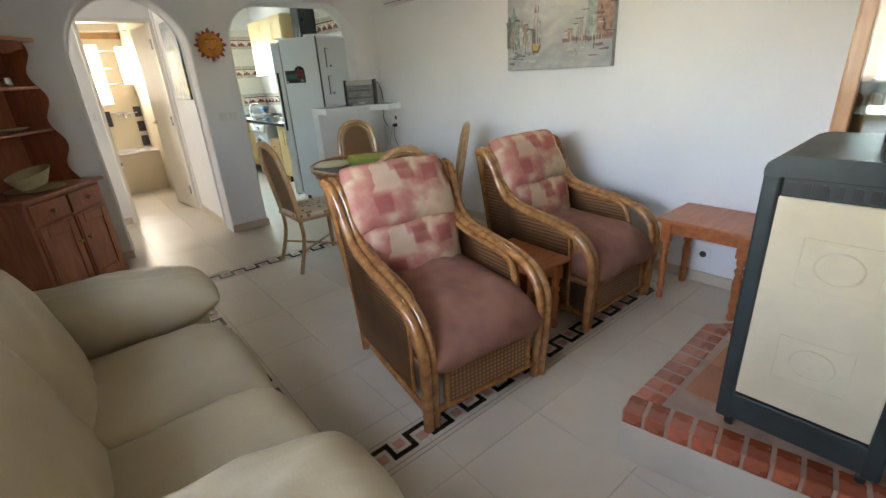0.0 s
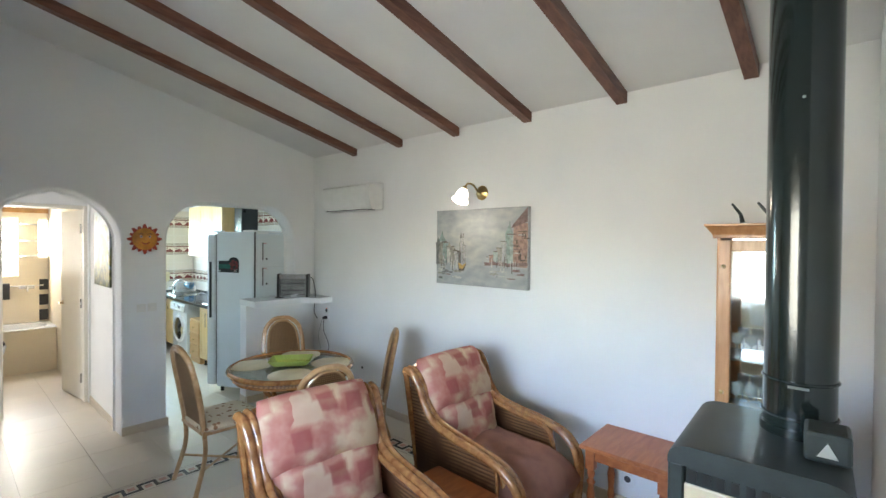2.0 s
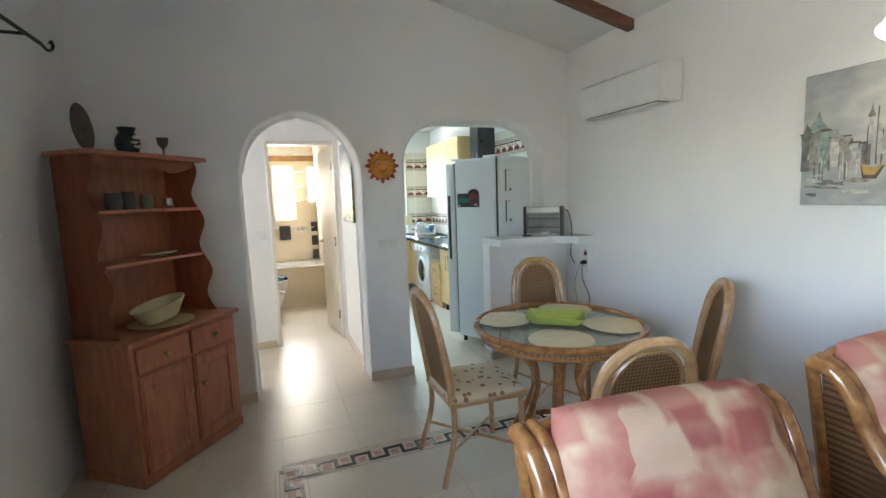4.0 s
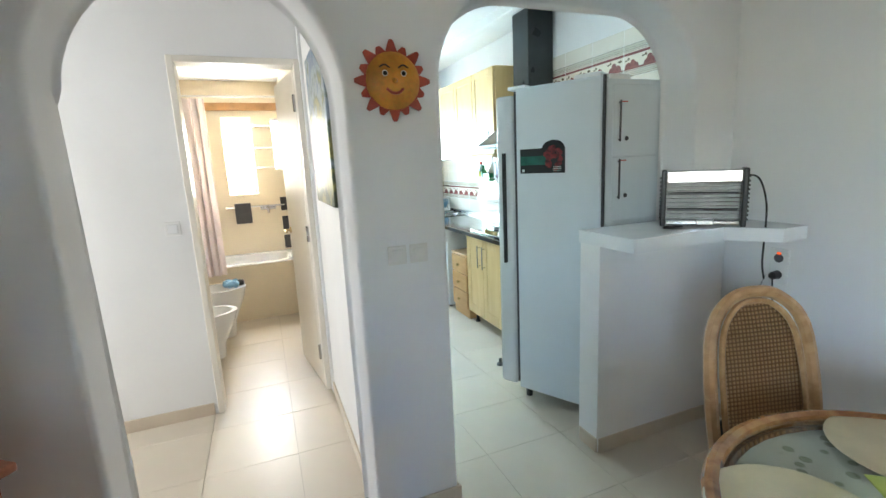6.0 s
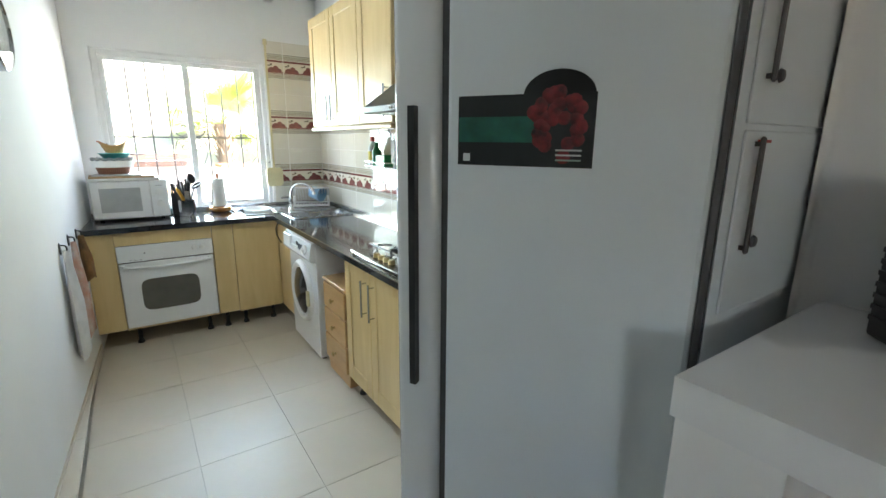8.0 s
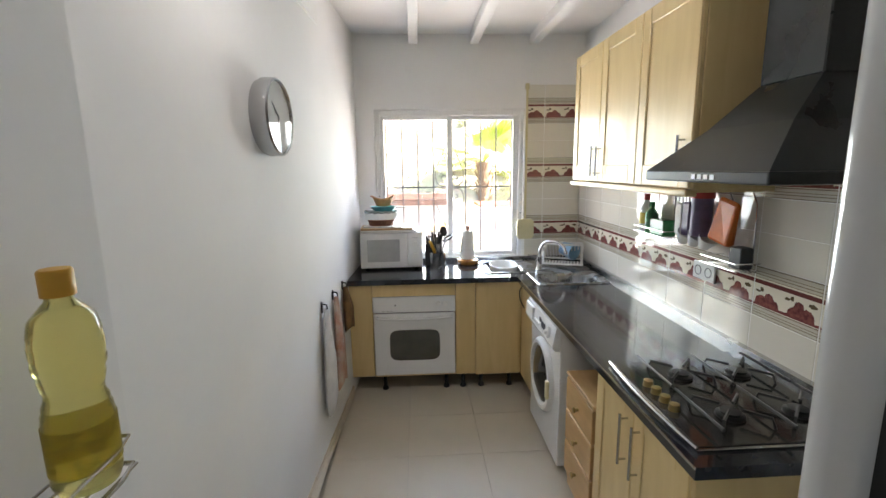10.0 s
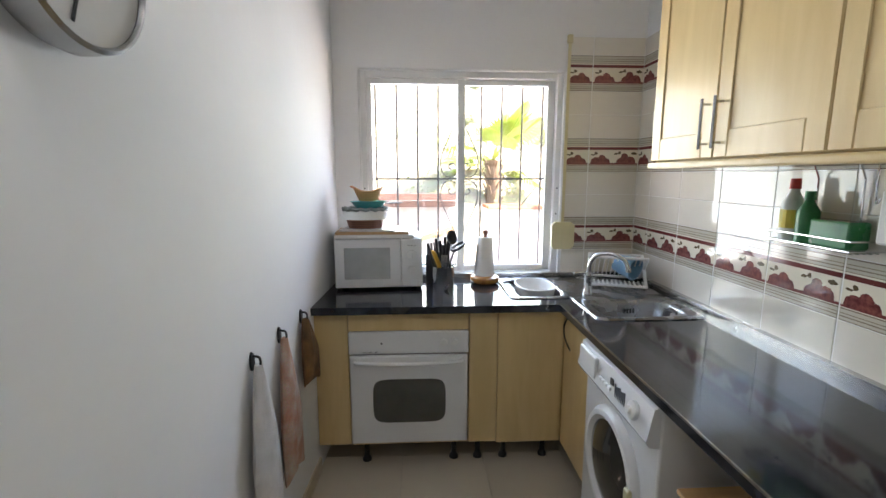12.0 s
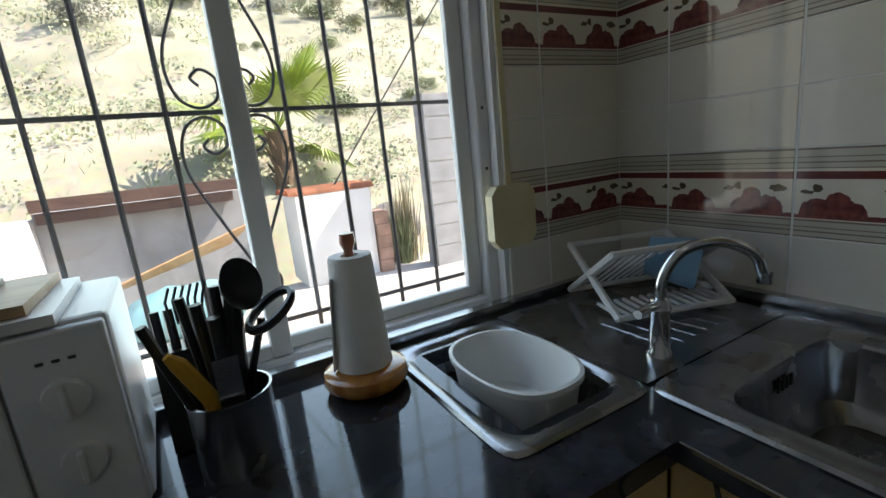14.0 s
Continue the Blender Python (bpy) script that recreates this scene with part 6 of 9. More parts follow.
def bottle(x, y, z, r, h, body, cap, label, capname="cap", band=None):
    b_ = thing("bottle", SR @ pose(x, y, z), label, "bottle", "bottles on the wire rack")
    part("bottle_body", lt([(0, 0), (r, 0), (r, h * 0.62), (r * 0.45, h * 0.78), (r * 0.4, h * 0.84), (0, h * 0.84)], 16), body, b_, "", True)
    part("cap", lt([(0, h * 0.835), (r * 0.5, h * 0.835), (r * 0.46, h), (0, h)], 14), cap, b_)
    if band:
        part("label_band", lt([(r * 1.01, h * 0.2), (r * 1.03, h * 0.2), (r * 1.03, h * 0.5), (r * 1.01, h * 0.5), (r * 1.01, h * 0.2)], 16), band, b_)


bottle(-0.065, 0.29, -0.160, 0.034, 0.21, CLEARPL, REDCAP, "clear bottle with a red cap and yellow label", band=LABELY)
bottle(-0.07, 0.22, -0.160, 0.033, 0.17, GREENBOT, GREENBOT, "green cleaning bottle standing in the wire rack")
tagged(part("sponge_box", bx(-0.10, -0.03, 0.04, 0.18, -0.160, -0.075, 0.008, 2), GREENBOT, None, "", False, SR), "green plastic box in the wire rack", "box")
for y, cmat, h, lb in ((-0.04, PAPER, 0.15, "white spice jar hanging under the rail"), (-0.10, PURPLE, 0.16, "violet spice packet under the rail")):
    tagged(part("spice_jar", bx(-0.075, -0.02, y - 0.028, y + 0.028, -0.13, -0.13 + h, 0.006, 2), cmat, None, "", False, SR), lb, "jar", "packets on the rack")
rj = thing("storage_jar", SR @ pose(-0.065, -0.21, -0.115) @ Matrix.Diagonal((1, 1, 0.72, 1)), "glass storage jar with a red lid on the rack", "jar")
part("jar_body", lt([(0, 0), (0.045, 0), (0.045, 0.24), (0, 0.24)], 18), PURPLE, rj, "", True)
part("lid", lt([(0, 0.24), (0.05, 0.24), (0.05, 0.30), (0, 0.30)], 18), REDCAP, rj, "", True)
bm = bx(-0.022, 0.022, -0.06, 0.06, -0.095, 0.095, 0.014, 2)
for v in bm.verts:
    v.co.x += 0.010 * noise.noise(v.co * 22)
    v.co.x *= 1.0 - 0.8 * max(0.0, v.co.z - 0.05) / 0.05
tagged(part("orange_packet", bm, ORANGE, None, "", False, SR @ pose(-0.075, -0.39, -0.03, 12, 0, 0)), "bright orange packet hanging on the rack", "packet")
tagged(part("small_box", bx(-0.075, -0.02, -0.50, -0.43, -0.213, -0.125, 0.004, 1), DARKGREY, None, "", False, SR), "small dark box on the wire rack", "box")
for k in range(3):
    cupm = thing("hanging_cup", SR @ pose(-0.055, -0.06 - k * 0.085, -0.165, 35, 0, 0), "white cup hanging from a hook on the rack", "cup", "hanging cups")
    part("cup_body", lt([(0, 0), (0.022, 0), (0.04, 0.045), (0.044, 0.06), (0.041, 0.06), (0.036, 0.045), (0.018, 0.005), (0, 0.005)], 18), ENAMEL, cupm, "", True)
    part("cup_handle", tb([(0, 0.038, 0.045), (0, 0.062, 0.04), (0, 0.058, 0.018), (0, 0.03, 0.014)], 0.004, 6, 4), ENAMEL, cupm, "", True)
    tagged(part("wire_hook", tb([(-0.035, -0.04 - k * 0.085, 0.11), (-0.05, -0.04 - k * 0.085, 0.06), (-0.05, -0.03 - k * 0.085, -0.10), (-0.055, -0.02 - k * 0.085, -0.12)], 0.002, 5, 3), CHROME, None, "", False, SR), "thin chrome hook on the rail", "hook", "rail hooks")
for k in range(6):
    tagged(part("utensil_hook", tb([(-0.035, 0.03 - k * 0.028, 0.112), (-0.048, 0.03 - k * 0.028, 0.09), (-0.045, 0.03 - k * 0.028, 0.0), (-0.035, 0.035 - k * 0.028, -0.02), (-0.03, 0.03 - k * 0.028, -0.005)], 0.0028, 6, 4), CHROME, None, "", True, SR), "chrome S hook hanging from the rail", "hook", "S hooks")
ks = thing("wall_socket", pose(3.800, 7.42, 1.107), "white double kitchen socket on the tiles", "socket")
part("plate", bx(-0.012, 0.0, -0.08, 0.08, -0.042, 0.042, 0.004, 2), WHITEPL, ks)
for y in (-0.038, 0.038):
    part("outlet", lt([(0.02, 0), (0.024, 0.001), (0.022, -0.006), (0, -0.006)], 18, m=pose(-0.0135, y, 0, 0, -90)), DARKGREY, ks)

# corner sink in two bowls
sink = thing("corner_sink", pose(0, 0, WT), "stainless steel corner sink with two bowls", "sink")


def sheet_with_bowl(x0, x1, y0, y1, a0, a1, b0, b1, depth, rot=0):
    """A pressed rim with one rounded bowl; a, b are the bowl's limits in x and y."""
    bm = bmesh.new()
    n = 96

    def loop(xa, xb, ya, yb, z, p):
        cx, cy, w, h = (xa + xb) / 2, (ya + yb) / 2, (xb - xa) / 2, (yb - ya) / 2
        out = []
        for k in range(n):
            t = 2 * math.pi * (k + 0.5) / n
            c, s = math.cos(t), math.sin(t)
            r = (abs(c) ** p + abs(s) ** p) ** (-1 / p)
            out.append(bm.verts.new((cx + w * c * r, cy + h * s * r, z)))
        return out
    loops = [loop(x0, x1, y0, y1, 0.002, 14), loop(x0 + 0.005, x1 - 0.005, y0 + 0.005, y1 - 0.005, 0.008, 14), loop(x0 + 0.008, x1 - 0.008, y0 + 0.008, y1 - 0.008, 0.0085, 14), loop(a0 - 0.016, a1 + 0.016, b0 - 0.016, b1 + 0.016, 0.0082, 8),
             loop(a0 - 0.012, a1 + 0.012, b0 - 0.012, b1 + 0.012, 0.006, 7), loop(a0, a1, b0, b1, -0.002, 6), loop(a0 + 0.003, a1 - 0.003, b0 + 0.003, b1 - 0.003, -0.012, 6), loop(a0 + 0.012, a1 - 0.012, b0 + 0.012, b1 - 0.012, -depth * 0.8, 5), loop(a0 + 0.04, a1 - 0.04, b0 + 0.04, b1 - 0.04, -depth, 4)]
    for p, q in zip(loops, loops[1:]):
        for k in range(n):
            bm.faces.new((p[k], p[(k + 1) % n], q[(k + 1) % n], q[k]))
    bm.faces.new(loops[-1])
    return bm


# steel with a darker base colour, standing in for the dark wall it reflects
SINKSTEEL = material("dim_sink_steel", (0.40, 0.40, 0.41), 0.27, 1.0, 0.12, 9, 200, 0.05)
part("small_bowl", sheet_with_bowl(2.92, 3.245, 8.645, 9.115, 2.955, 3.215, 8.685, 9.07, 0.13), SINKSTEEL, sink, "small steel bowl", True)
part("large_bowl", sheet_with_bowl(3.235, 3.745, 8.275, 8.66, 3.30, 3.69, 8.32, 8.565, 0.16), SINKSTEEL, sink, "large steel bowl", True)
part("corner_plate", soften(prism(bmesh.new(), [(3.246, 8.662), (3.745, 8.662), (3.745, 8.95), (3.56, 9.115), (3.246, 9.115)], 0.001, 0.006), 0.002, 1), SINKSTEEL, sink, "ribbed steel drainer", False)
for k in range(7):
    part("drainer_rib", tb([(3.40 + 0.045 * k, 8.72, 0.006), (3.40 + 0.04 * k, 8.90, 0.006)], 0.0025, 6), SINKSTEEL, sink)
for k in range(4):
    part("overflow_slot", bx(3.48 + 0.016 * k, 3.488 + 0.016 * k, 8.553, 8.557, -0.055, -0.03), BLACK, sink)
part("drain", lt([(0, 0), (0.035, 0), (0.03, 0.004), (0, 0.002)], 20, (3.50, 8.44, -0.16)), CHROME, sink)
tap = thing("tap", pose(3.35, 8.71, WT + 0.006), "chrome swan-neck mixer tap behind the sink", "tap")
part("tap_base", lt([(0, 0), (0.026, 0), (0.026, 0.012), (0.02, 0.02), (0.019, 0.10), (0.022, 0.105), (0.018, 0.125), (0, 0.13)], 20), CHROME, tap, "", True)
part("spout", tb([(0, 0, 0.11), (0.006, -0.004, 0.17), (0.036, -0.024, 0.218), (0.094, -0.060, 0.228), (0.146, -0.094, 0.200), (0.164, -0.106, 0.155)], 0.011, 12, 7), CHROME, tap, "", True)
part("aerator", lt([(0, 0), (0.014, 0), (0.014, 0.02), (0, 0.02)], 14, m=pose(0.165, -0.107, 0.140)), CHROME, tap)
part("lever", tb([(0, 0, 0.115), (-0.05, -0.01, 0.12), (-0.085, -0.015, 0.118)], [0.011, 0.008, 0.009], 10), CHROME, tap, "", True)

tub_ = thing("washing_up_bowl", pose(3.105, 8.875, WT - 0.094), "white oval plastic tub sitting in the sink", "tub")
bm = bmesh.new()
n = 36
rows = []
for r, z in ((0.0, 0.004), (0.78, 0.004), (0.86, 0.02), (0.95, 0.112), (0.99, 0.120), (1.05, 0.119), (1.05, 0.108), (0.99, 0.106), (0.90, 0.012), (0.76, 0.0), (0.0, 0.0)):
    rows.append([bm.verts.new((0.103 * r * math.copysign(abs(math.cos(t)) ** 0.8, math.cos(t)), 0.148 * r * math.copysign(abs(math.sin(t)) ** 0.8, math.sin(t)), z)) for t in (2 * math.pi * k / n for k in range(n))] if r else [bm.verts.new((0, 0, z))])
for a, b in zip(rows, rows[1:]):
    for k in range(n):
        q = list(dict.fromkeys((a[k % len(a)], a[(k + 1) % n % len(a)], b[(k + 1) % n % len(b)], b[k % len(b)])))
        if len(q) > 2:
            bm.faces.new(q)
part("tub_shell", bm, WHITEPL, tub_, "", True)

# dish rack
rk = thing("dish_rack", pose(3.60, 8.93, WT + 0.008, 0, 0, -110), "white plastic folding dish rack beside the tap", "dish rack")
for s in (-1, 1):
    part("rack_side", tube(bmesh.new(), [(-0.13, s * 0.15, 0.015), (0.11, s * 0.15, 0.17)], 0.010, 6), WHITEPL, rk)
    part("rack_cross", tube(bmesh.new(), [(0.13, s * 0.15, 0.015), (-0.12, s * 0.15, 0.15)], 0.010, 6), WHITEPL, rk)
for k in range(13):
    y = -0.144 + k * 0.024
    part("slat", tb([(-0.10, y, 0.035), (0.0, y, 0.10), (0.10, y, 0.165)], 0.0038, 5), WHITEPL, rk)
    part("base_slat", tb([(0.02, y, 0.02), (0.13, y, 0.02)], 0.006, 5), WHITEPL, rk)
for x, z in ((0.11, 0.17), (-0.13, 0.015), (0.13, 0.018), (-0.12, 0.15)):
    part("rack_bar", tb([(x, -0.155, z), (x, 0.155, z)], 0.008, 6), WHITEPL, rk)
BLUEP = material("pale_blue_plastic", (0.22, 0.42, 0.60), 0.35, 0, 0.08, 8, 60, 0)
tagged(part("blue_jug", lt([(0, 0), (0.05, 0), (0.062, 0.09), (0.066, 0.12), (0.06, 0.12), (0.055, 0.09), (0.045, 0.006), (0, 0.006)], 22), BLUEP, None, "", True, pose(3.60, 8.92, WT + 0.135, 100, 0, 30)), "pale blue plastic jug draining in the rack", "jug")

# microwave and what lies on it
mw = thing("microwave", pose(1.985, 8.86, WT + 0.012, 0, 0, 2.5), "white microwave oven on the black worktop", "microwave")
MW, MH, MD = 0.485, 0.285, 0.28
part("case", bx(0, MW, 0.012, MD, 0.0, MH, 0.008, 2), WHITEPL, mw)
d = part("microwave_door", bx(0.004, 0.365, -0.006, 0.012, 0.006, MH - 0.006, 0.006, 2), ENAMEL, mw)
part("door_window", bx(0.055, 0.305, -0.0085, -0.006, 0.055, MH - 0.055, 0.001, 1), material("grey_mesh_window", (0.46, 0.48, 0.49), 0.2, 0, 0.05, 10, 400, 0.02), d, "grey mesh window")
part("control_panel", bx(0.369, MW - 0.004, -0.005, 0.012, 0.006, MH - 0.006, 0.005, 2), ENAMEL, mw)
for z in (0.10, 0.19):
    kn = part("dial", lt([(0, 0), (0.026, 0), (0.024, 0.012), (0, 0.013)], 22, m=pose(0.425, -0.005, z, 90)), WHITEPL, mw)
    part("dial_grip", bx(0.421, 0.429, -0.028, -0.017, z - 0.022, z + 0.022, 0.002, 1), WHITEPL, kn)
for k in range(3):
    part("print_mark", bx(0.405 + 0.016 * k, 0.413 + 0.016 * k, -0.0065, -0.005, 0.238, 0.242), DARKGREY, mw)
for x in (0.05, MW - 0.05):
    for y in (0.05, MD - 0.05):
        part("foot", lt([(0, -0.012), (0.014, -0.012), (0.014, 0.001), (0, 0.001)], 10, (x, y, 0)), BLACK, mw)
MT = WT + 0.012 + MH
tagged(part("white_tray", soften(bx(-0.215, 0.215, -0.13, 0.13, 0, 0.014, 0), 0.006, 2), WHITEPL, None, "", False, pose(2.20, 8.985, MT + 0.001, 0, 0, 3)), "white plastic tray on the microwave", "tray")
BOARD = wood("beech_board", (0.52, 0.34, 0.18), (0.42, 0.25, 0.12), 0.5, 4, (2, 10, 10), 0)
tagged(part("chopping_board", soften(bx(-0.20, 0.20, -0.115, 0.115, 0, 0.014), 0.004, 2), BOARD, None, "", False, pose(2.19, 8.99, MT + 0.016, 0, 0, 2)), "beech chopping board lying on the tray", "board")
tagged(part("marble_board", soften(bx(-0.15, 0.15, -0.10, 0.10, 0, 0.010), 0.003, 2), material("pale_marble", (0.62, 0.62, 0.60), 0.3, 0, 0.12, 12, 60, 0), None, "", False, pose(2.17, 8.99, MT + 0.031, 0, 0, -6)), "pale stone board on the chopping board", "board")
REDW = weave("red_brown_wicker", (0.33, 0.13, 0.07), (0.13, 0.045, 0.025), 160)
PALEW = weave("honey_wicker", (0.58, 0.33, 0.12), (0.34, 0.17, 0.05), 200)
bk1 = thing("bread_basket", pose(2.145, 9.0, MT + 0.042), "red-brown wicker basket lined with white cloth", "basket")


def oval(prof, sx, sy, n=32):
    return lt(prof, n, m=Matrix.Diagonal((sx, sy, 1, 1)))


part("basket_body", oval([(0, 0), (0.82, 0), (1.0, 0.075), (0.96, 0.075), (0.78, 0.006), (0, 0.006)], 0.115, 0.085), REDW, bk1, "", True)
part("cloth_rim", oval([(0.99, 0.05), (1.10, 0.05), (1.13, 0.085), (1.05, 0.098), (0.9, 0.095), (0.99, 0.05)], 0.115, 0.085), PAPER, bk1, "white cloth lining", True)
part("grey_braid", tb([(0.123 * math.cos(a), 0.093 * math.sin(a), 0.108 + 0.004 * math.sin(a * 14)) for a in (2 * math.pi * k / 56 for k in range(56))], 0.010, 6, 0, True), material("grey_braid", (0.30, 0.34, 0.33), 0.8, 0, 0.15, 30, 120, 0.4), bk1, "grey braided rim", True)
TEAL = material("teal_plastic", (0.03, 0.33, 0.34), 0.35, 0, 0.08, 8, 60, 0)
bk2 = thing("colander", pose(2.165, 9.0, MT + 0.155), "teal plastic colander with a handle on the basket", "colander")
part("colander_bowl", oval([(0, 0), (0.7, 0), (1.0, 0.035), (1.05, 0.037), (0.96, 0.033), (0.68, 0.004), (0, 0.004)], 0.10, 0.08), TEAL, bk2, "", True)
part("colander_handle", soften(bx(0.095, 0.19, -0.018, 0.018, 0.024, 0.032), 0.003, 1), DARKGREY, bk2)
bk3 = thing("honey_basket", pose(2.165, 9.0, MT + 0.193, 0, 0, 8), "small honey wicker basket with turned-up ends", "basket")
bm = oval([(0, 0), (0.6, 0), (0.95, 0.04), (1.0, 0.055), (0.93, 0.045), (0.55, 0.006), (0, 0.006)], 0.088, 0.06)
for v in bm.verts:
    v.co.z += 0.035 * (v.co.x / 0.088) ** 2 * (1 if v.co.z > 0.03 else 0.3)
part("basket_body", bm, PALEW, bk3, "", True)
part("wooden_spoon", tb([(-0.10, -0.035, 0.085), (0.0, -0.02, 0.04), (0.06, -0.01, 0.012)], 0.005, 6), PINE, bk3)

# utensil pot
up_ = thing("utensil_pot", pose(2.588, 8.92, WT + 0.001), "steel pot full of knives and black ladles", "utensils")
part("pot", lt([(0, 0), (0.062, 0), (0.062, 0.122), (0.064, 0.125), (0.060, 0.125), (0.059, 0.004), (0, 0.004)], 24), STEEL, up_, "", True)
YEL = material("yellow_handle", (0.70, 0.36, 0.03), 0.4, 0, 0.08, 10, 60, 0)
part("yellow_knife", tb([(-0.012, -0.020, 0.05), (-0.026, -0.034, 0.135), (-0.054, -0.052, 0.205), (-0.066, -0.054, 0.222)], [0.012, 0.013, 0.012, 0.006], 8), YEL, up_, "yellow-handled knife", True)
for k, (x, y, z, r) in enumerate(((-0.09, -0.02, 0.26, 0.008), (-0.02, 0.0, 0.27, 0.010), (0.0, -0.02, 0.25, 0.010), (-0.04, 0.02, 0.28, 0.008), (0.01, 0.01, 0.29, 0.009))):
    part("utensil_handle", tb([(x * 0.3, y * 0.3, 0.02), (x * 0.7, y * 0.7, 0.16), (x, y, z)], [r * 0.6, r, r], 8), BLACK, up_, "", True)
part("ladle_handle", tb([(0.012, 0.0, 0.02), (0.022, 0.003, 0.19), (0.032, 0.0, 0.272)], [0.011, 0.015, 0.013], 8), BLACK, up_, "", True)
part("ladle_head", lt([(0, 0), (0.026, 0.004), (0.044, 0.02), (0.048, 0.03), (0.043, 0.028), (0.024, 0.009), (0, 0.005)], 20, m=pose(0.035, 0.0, 0.285, 75, 0, 30) @ Matrix.Diagonal((0.72, 0.85, 0.8, 1))), BLACK, up_, "", True)
part("slotted_spoon", tb([(0.0, 0.036 * math.cos(a), 0.0 + 0.052 * math.sin(a)) for a in (2 * math.pi * k / 20 for k in range(20))], 0.008, 6, 0, True), BLACK, up_, "", True, pose(0.082, 0.0, 0.235, 0, 62, 30) @ Matrix.Diagonal((1, 0.8, 0.85, 1)))
part("spoon_handle", tb([(0.02, 0.0, 0.03), (0.04, 0.0, 0.15), (0.066, 0.0, 0.225)], 0.006, 6), BLACK, up_)
for k in range(6):
    part("fork_tine", tb([(-0.055 + 0.008 * k, 0.025, 0.24), (-0.058 + 0.01 * k, 0.03, 0.275), (-0.05 + 0.01 * k, 0.035, 0.295)], 0.0022, 5), DARKGREY, up_)
part("spatula", bx(-0.035, 0.0, -0.002, 0.002, 0.10, 0.18), STEEL, up_, "", False, pose(0.02, -0.03, 0.02, 8))

# added black block: fills in the microwave's shade and the dark mass of handles
kb = thing("dark_filler_block", pose(2.525, 9.04, WT + 0.001), "black block added for the dark area behind the utensil pot", "knife block")
part("block", soften(bx(-0.035, 0.035, -0.04, 0.04, 0, 0.17), 0.006, 2), BLACK, kb, "", False, pose(0, 0, 0, -6))
for k in range(3):
    part("knife_handle", tb([(-0.02 + 0.02 * k, 0.0, 0.155), (-0.022 + 0.02 * k, 0.01, 0.24)], 0.008, 6), BLACK, kb)

# kitchen roll
kr = thing("paper_roll", pose(2.84, 9.02, WT + 0.001), "white paper roll on an orange wooden stand", "kitchen roll")
part("stand_base", lt([(0, 0), (0.066, 0), (0.082, 0.010), (0.088, 0.024), (0.084, 0.038), (0.070, 0.046), (0.05, 0.048), (0, 0.048)], 32), wood("orange_varnish", (0.62, 0.27, 0.05), (0.36, 0.12, 0.02), 0.15, 9, (2, 2, 2), 0.8), kr, "", True)
part("roll", lt([(0.018, 0.049), (0.057, 0.049), (0.056, 0.06), (0.043, 0.27), (0.041, 0.275), (0.018, 0.275), (0.018, 0.049)], 32), PAPER, kr, "", True)
part("spindle_knob", lt([(0, 0.26), (0.010, 0.26), (0.009, 0.285), (0.016, 0.30), (0.014, 0.318), (0, 0.32)], 16), PINE, kr, "red-brown wooden knob", True)
part("loose_sheet", soften(bx(-0.002, 0.0, -0.03, 0.05, 0.05, 0.24), 0.0005, 1), PAPER, kr, "", False, pose(-0.05, 0.02, 0, 0, 6, -40))

# blind winder on the tiles
bw = thing("blind_winder", pose(3.34, 9.160, 1.09) @ Matrix.Diagonal((1.3, 1, 1.2, 1)), "cream blind winder box with its strap", "blind winder")
bm = prism(bmesh.new(), [(-0.055, -0.05), (-0.04, -0.07), (0.04, -0.07), (0.055, -0.05), (0.055, 0.05), (0.04, 0.07), (-0.04, 0.07), (-0.055, 0.05)], 0, 0.03)
part("box", soften(bm, 0.006, 2), CERAMIC, bw, "", False, pose(0, 0, 0, 90))
part("strap", bx(-0.007, 0.007, -0.012, -0.010, 0.07, 0.97), CERAMIC, bw, "cream woven strap")
part("strap_guide", bx(-0.012, 0.012, -0.02, 0, 0.94, 0.98, 0.003, 1), CERAMIC, bw)

# wall clock
ck = thing("wall_clock", pose(west_x(7.235) + 0.001, 7.235, 1.808, 0, 0, WALL_TURN) @ Matrix.Diagonal((1.05, 1.13, 1.13, 1)), "round steel wall clock with a glass face", "clock")
part("case", lt([(0, 0), (0.122, 0), (0.13, 0.02), (0.128, 0.06), (0.122, 0.066), (0.117, 0.058)], 48, m=pose(0, 0, 0, 0, 90)), STEEL, ck, "", True)
part("dial", lt([(0, 0), (0.118, 0), (0.118, 0.002), (0, 0.002)], 40, m=pose(0.052, 0, 0, 0, 90)), PAPER, ck)
part("clock_glass", lt([(0, 0), (0.119, 0), (0.119, 0.003), (0, 0.003)], 40, m=pose(0.060, 0, 0, 0, 90)), glass("clock_pane", (0.98, 0.98, 0.98)), ck)
for a, l in ((50, 0.07), (160, 0.10)):
    part("clock_hand", bx(0.055, 0.0565, -0.003, 0.003, -0.01, l), BLACK, ck, "", False, pose(0, 0, 0, a))
tagged(part("wall_cable", tb([(west_x(7.2) + dx, y, z) for dx, y, z in ((0.0, 7.16, 2.42), (0.012, 7.17, 2.34), (0.009, 7.21, 2.27), (0.014, 7.25, 2.26))], 0.003, 5, 5), DARKGREY, None, "", True), "short grey cable end on the white wall", "cable")

# hooks with towels and an oven mitt
TOWELW = material("white_towel", (0.70, 0.68, 0.66), 0.9, 0, 0.08, 12, 180, 0.5)
TOWELP = material("salmon_towel", (0.62, 0.30, 0.20), 0.9, 0, 0.35, 14, 180, 0.5, (0.70, 0.58, 0.48))
MITT = material("brown_cloth", (0.30, 0.15, 0.05), 0.9, 0, 0.3, 14, 160, 0.5)


